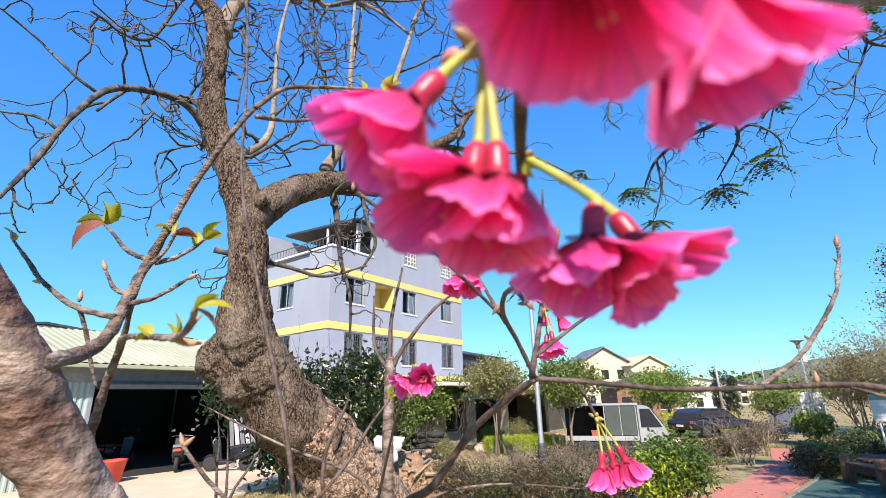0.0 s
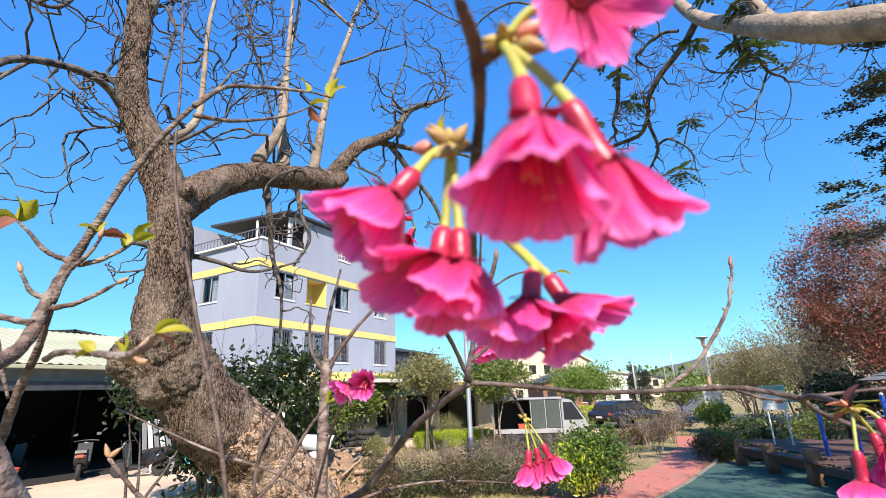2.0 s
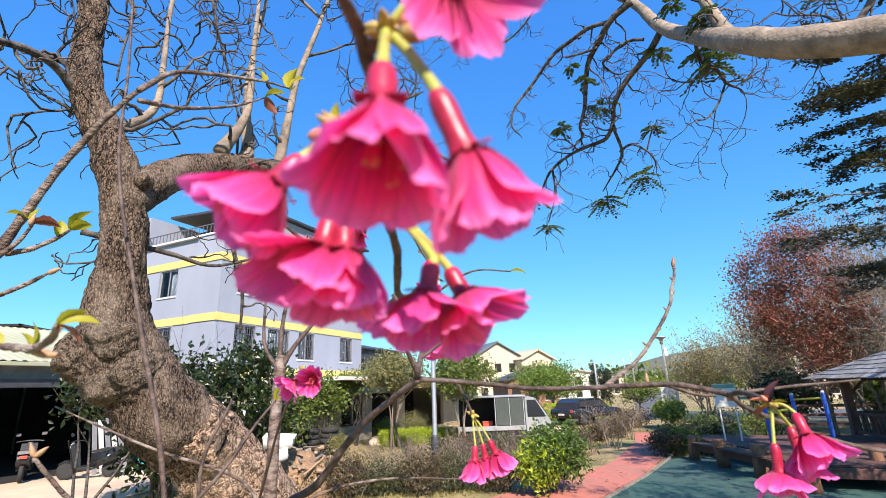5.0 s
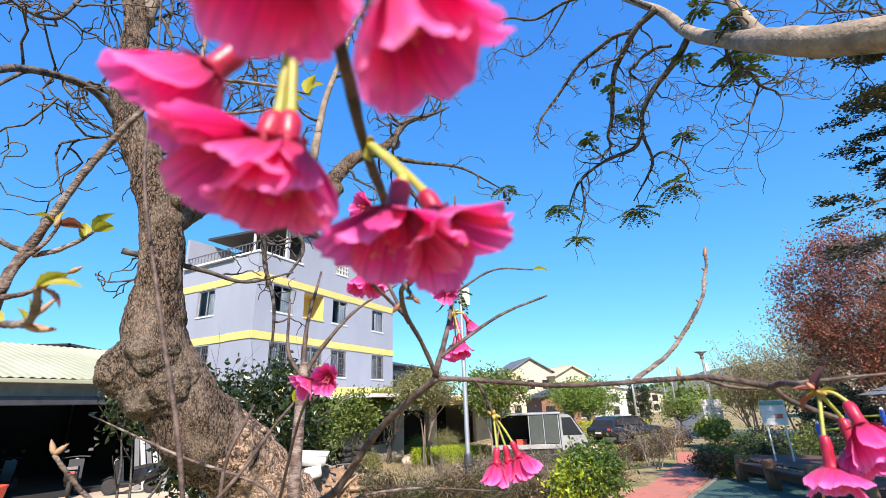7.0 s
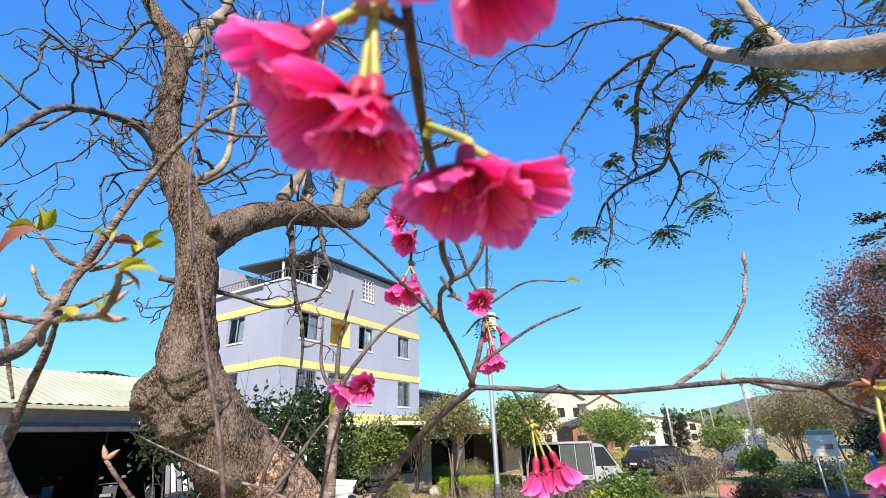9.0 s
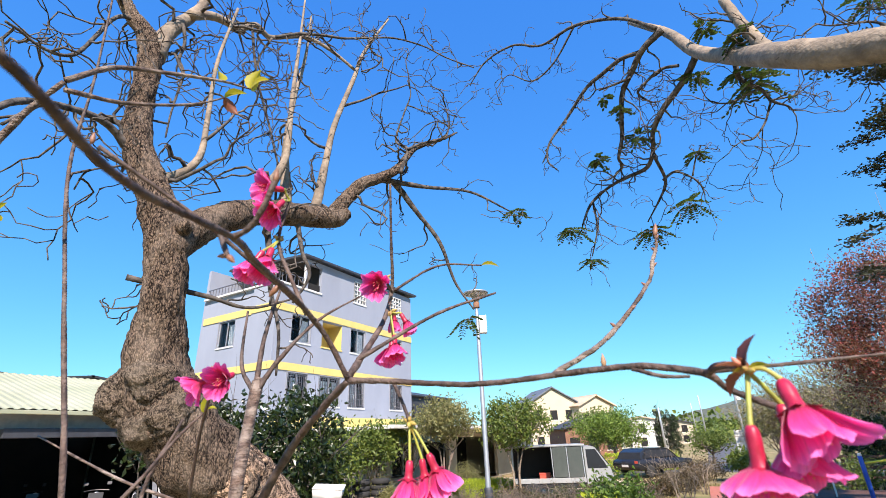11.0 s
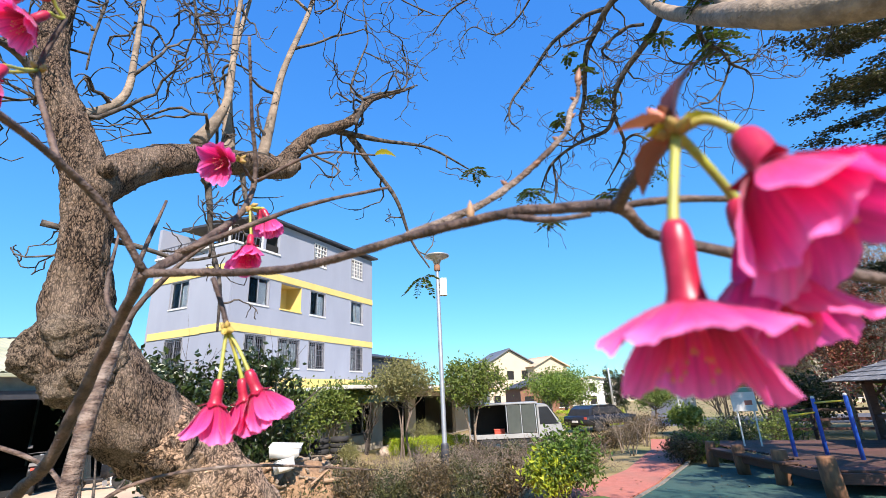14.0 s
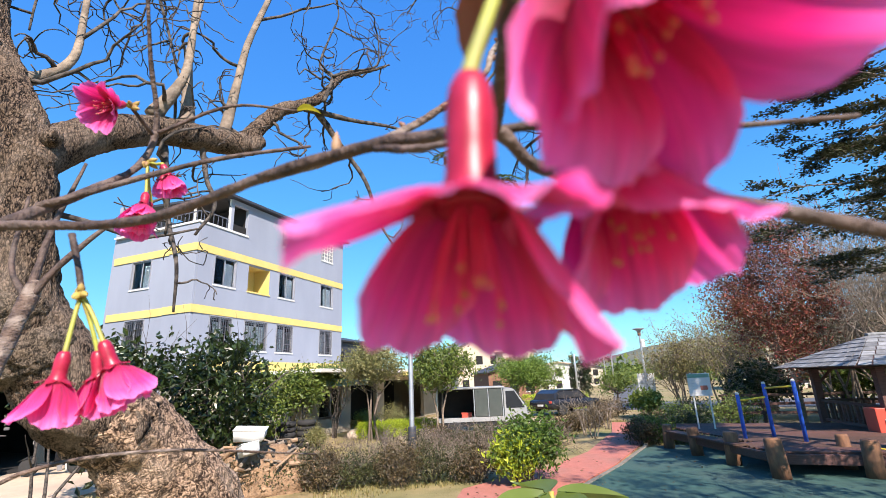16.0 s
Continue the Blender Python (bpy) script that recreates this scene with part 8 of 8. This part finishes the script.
raw("rope", tube(spline([(0, 0, 0.56, 0.012), (0.7, -0.3, 0.46, 0.012), (1.5, -0.6, 0.55, 0.012)], 6), 8), M["yellow"], rope)
bars = thing("parallel_bars", "blue exercise posts with yellow rails", "exercise bars", (0, 0, 0))
for x, y, h in ((2.08, 13.9, 1.44), (2.72, 14.2, 1.66), (3.15, 13.4, 1.72)):
    p = part("post", lathe([(0.043, 0.43), (0.043, h - 0.02), (0.036, h), (0.02, h + 0.01)], 16, m=Matrix.Translation((x, y, 0))), M["blue"], bars, "blue steel post", True)
    part("cap", lathe([(0.036, h + 0.0), (0.042, h + 0.02), (0.028, h + 0.05), (0.01, h + 0.055)], 12, m=Matrix.Translation((x, y, 0))), M["white"], p, "white round cap", True)
for a, b in (((2.08, 13.9, 1.3), (2.72, 14.2, 1.36)), ((2.72, 14.2, 1.56), (3.15, 13.4, 1.62))):
    raw("rail", tube([(*a, 0.022), (*b, 0.022)], 10), M["yellow"], bars, "yellow steel rail")
sg = thing("notice_board", "white notice board with a green header on two posts", "sign", (1.5, 16.0, 0), -8)
for x in (-0.2, 0.2):
    part("post", cyl(0.022, 0.022, 1.98, (x, 0, 0), 10), M["white"], sg)
pn = part("panel", box(-0.29, 0.29, -0.05, -0.026, 1.34, 1.96, 0.006), M["white"], sg, "white printed panel")
part("header", box(-0.275, 0.275, -0.0555, -0.051, 1.84, 1.945), M["awning"], pn, "green header strip")
for j in range(5):
    part("text_bar", box(-0.24, 0.12 + 0.08 * math.sin(j * 2.2), -0.0555, -0.051, 1.755 - 0.075 * j, 1.767 - 0.075 * j), M["curtain"], pn)
part("picture", box(0.02, 0.2, -0.0595, -0.0556, 1.5, 1.62), M["red_path"], pn, "small reddish picture patch")
pav = thing("pavilion", "dark timber pavilion with grey shingled hip roof", "pavilion", (6.85, 17.0, 0), 8)
for x in (-1.75, 1.75):
    for y in (-1.6, 1.6):
        p = part("post", box(x - 0.1, x + 0.1, y - 0.1, y + 0.1, 0.0, 1.95, 0.015), M["wood"], pav)
        part("brace", obox(pose(x * 0.84, y, 1.72, 0, 45 if x < 0 else -45, 0), 0.07, 0.07, 0.75, 0.01), M["wood"], p)
part("floor", box(-2.1, 2.1, -2.0, 2.0, -0.02, 0.1, 0.02), M["concrete"], pav)
for y in (-1.6, 1.6):
    part("beam", box(-2.0, 2.0, y - 0.07, y + 0.07, 1.9, 2.06, 0.01), M["wood"], pav)
for x in (-1.75, 1.75):
    part("beam", box(x - 0.07, x + 0.07, -1.52, 1.52, 1.92, 2.05, 0.01), M["wood"], pav)
for y in (-1.6, 1.6):
    for z in (0.45, 0.98):
        part("rail", box(-1.64, 1.64, y - 0.035, y + 0.035, z, z + 0.07, 0.006), M["wood"], pav)
    for i in range(15):
        part("baluster", box(-1.54 + i * 0.22, -1.47 + i * 0.22, y - 0.02, y + 0.02, 0.52, 0.98), M["wood"], pav)
for x in (-1.75,):
    for z in (0.45, 0.98):
        part("rail", box(x - 0.035, x + 0.035, -1.49, 1.49, z, z + 0.07, 0.006), M["wood"], pav)
    for i in range(13):
        part("baluster", box(x - 0.02, x + 0.02, -1.36 + i * 0.22, -1.29 + i * 0.22, 0.52, 0.98), M["wood"], pav)
part("bench", box(-1.4, 1.4, 1.1, 1.5, 0.42, 0.48, 0.01), M["wood"], pav)
# roof slopes with rows of shingles
def hip(name, A, B, C, D, rows_, mtl):
    """One roof slope: eave A-B, top D-C, with overlapping shingles as pieces."""
    A, B, C, D = map(Vector, (A, B, C, D))
    bm = bmesh.new()
    vs = [bm.verts.new(v) for v in (A, B, C, D)]
    bm.faces.new(vs if (C - D).length > 0.01 else vs[:3])
    sl_ = part("roof_slope", bm, M["wood"], pav)
    nrm = (B - A).cross(D - A).normalized()
    if nrm.z < 0:
        nrm = -nrm
    for r in range(rows_):
        f0, f1 = r / rows_, min(1.0, (r + 1.35) / rows_)
        a0, b0, a1, b1 = A.lerp(D, f0), B.lerp(C, f0), A.lerp(D, f1), B.lerp(C, f1)
        n_ = max(1, int((b0 - a0).length / 0.3))
        for c in range(n_):
            u0, u1 = c / n_ + 0.004, (c + 1) / n_ - 0.004
            p = [a0.lerp(b0, u0) + nrm * 0.035, a0.lerp(b0, u1) + nrm * 0.035, a1.lerp(b1, u1) + nrm * 0.012, a1.lerp(b1, u0) + nrm * 0.012]
            jj = 0.02 * math.sin(c * 7.3 + r * 3.1)
            p[0] -= (D - A).normalized() * jj
            p[1] -= (D - A).normalized() * jj
            me = bpy.data.meshes.new("shingle")
            me.from_pydata([tuple(q) for q in p] + [tuple(q - nrm * 0.012) for q in p], [], [(0, 1, 2, 3), (7, 6, 5, 4), (0, 4, 5, 1), (1, 5, 6, 2), (2, 6, 7, 3), (3, 7, 4, 0)])
            link("shingle", me, M["shingle"], sl_)


E0, E1, RZ = 2.55, 2.4, 2.78
for q in (((-E0, -E1, 1.98), (E0, -E1, 1.98), (0.9, 0, RZ), (-0.9, 0, RZ)), ((E0, E1, 1.98), (-E0, E1, 1.98), (-0.9, 0, RZ), (0.9, 0, RZ)), ((-E0, E1, 1.98), (-E0, -E1, 1.98), (-0.9, -0.001, RZ), (-0.9, 0.001, RZ)), ((E0, -E1, 1.98), (E0, E1, 1.98), (0.9, 0.001, RZ), (0.9, -0.001, RZ))):
    hip("slope", *q, 7, None)
part("ridge_cap", box(-0.95, 0.95, -0.08, 0.08, RZ, RZ + 0.07, 0.02), M["shingle"], pav)
rb = thing("red_cabinet", "red painted cabinet with white trim in the pavilion", "cabinet", (5.35, 15.35, 0.1), 8)
part("body", box(-0.35, 0.35, -0.25, 0.25, 0.0, 0.9, 0.02), M["red"], rb)
part("panel", box(-0.2, 0.2, -0.275, -0.255, 0.35, 0.65, 0.005), M["white"], rb)
# rail fence behind the deck
fc = thing("rail_fence", "dark wooden rail fence behind the deck", "fence", (0, 0, 0))
for i in range(7):
    part("post", box(2.6 + 1.2 * i, 2.7 + 1.2 * i, 20.9, 21.0, -0.02, 1.15, 0.01), M["wood"], fc)
for z in (0.45, 0.75, 1.05):
    part("rail", box(2.5, 10.0, 20.84, 20.89, z, z + 0.09, 0.008), M["wood"], fc)
# kerb between path and court
for i in range(30):
    f = i / 30
    pts_ = [(-1.48, 8.0), (-1.36, 9.95), (-0.72, 12.6), (-0.22, 15.4), (-0.02, 18.2)]
    s = f * 4
    j = min(3, int(s))
    a, b = Vector((*pts_[j], 0)), Vector((*pts_[j + 1], 0))
    c = a.lerp(b, s - j)
    ang = math.degrees(math.atan2((b - a).y, (b - a).x))
    tagged(part("kerb_stone", box(-0.165, 0.165, -0.045, 0.045, -0.04, 0.045, 0.006), M["kerb"], None), "pale edging stone between path and court", "kerb", "path edging").matrix_basis = pose(c.x, c.y, 0, 0, 0, ang)
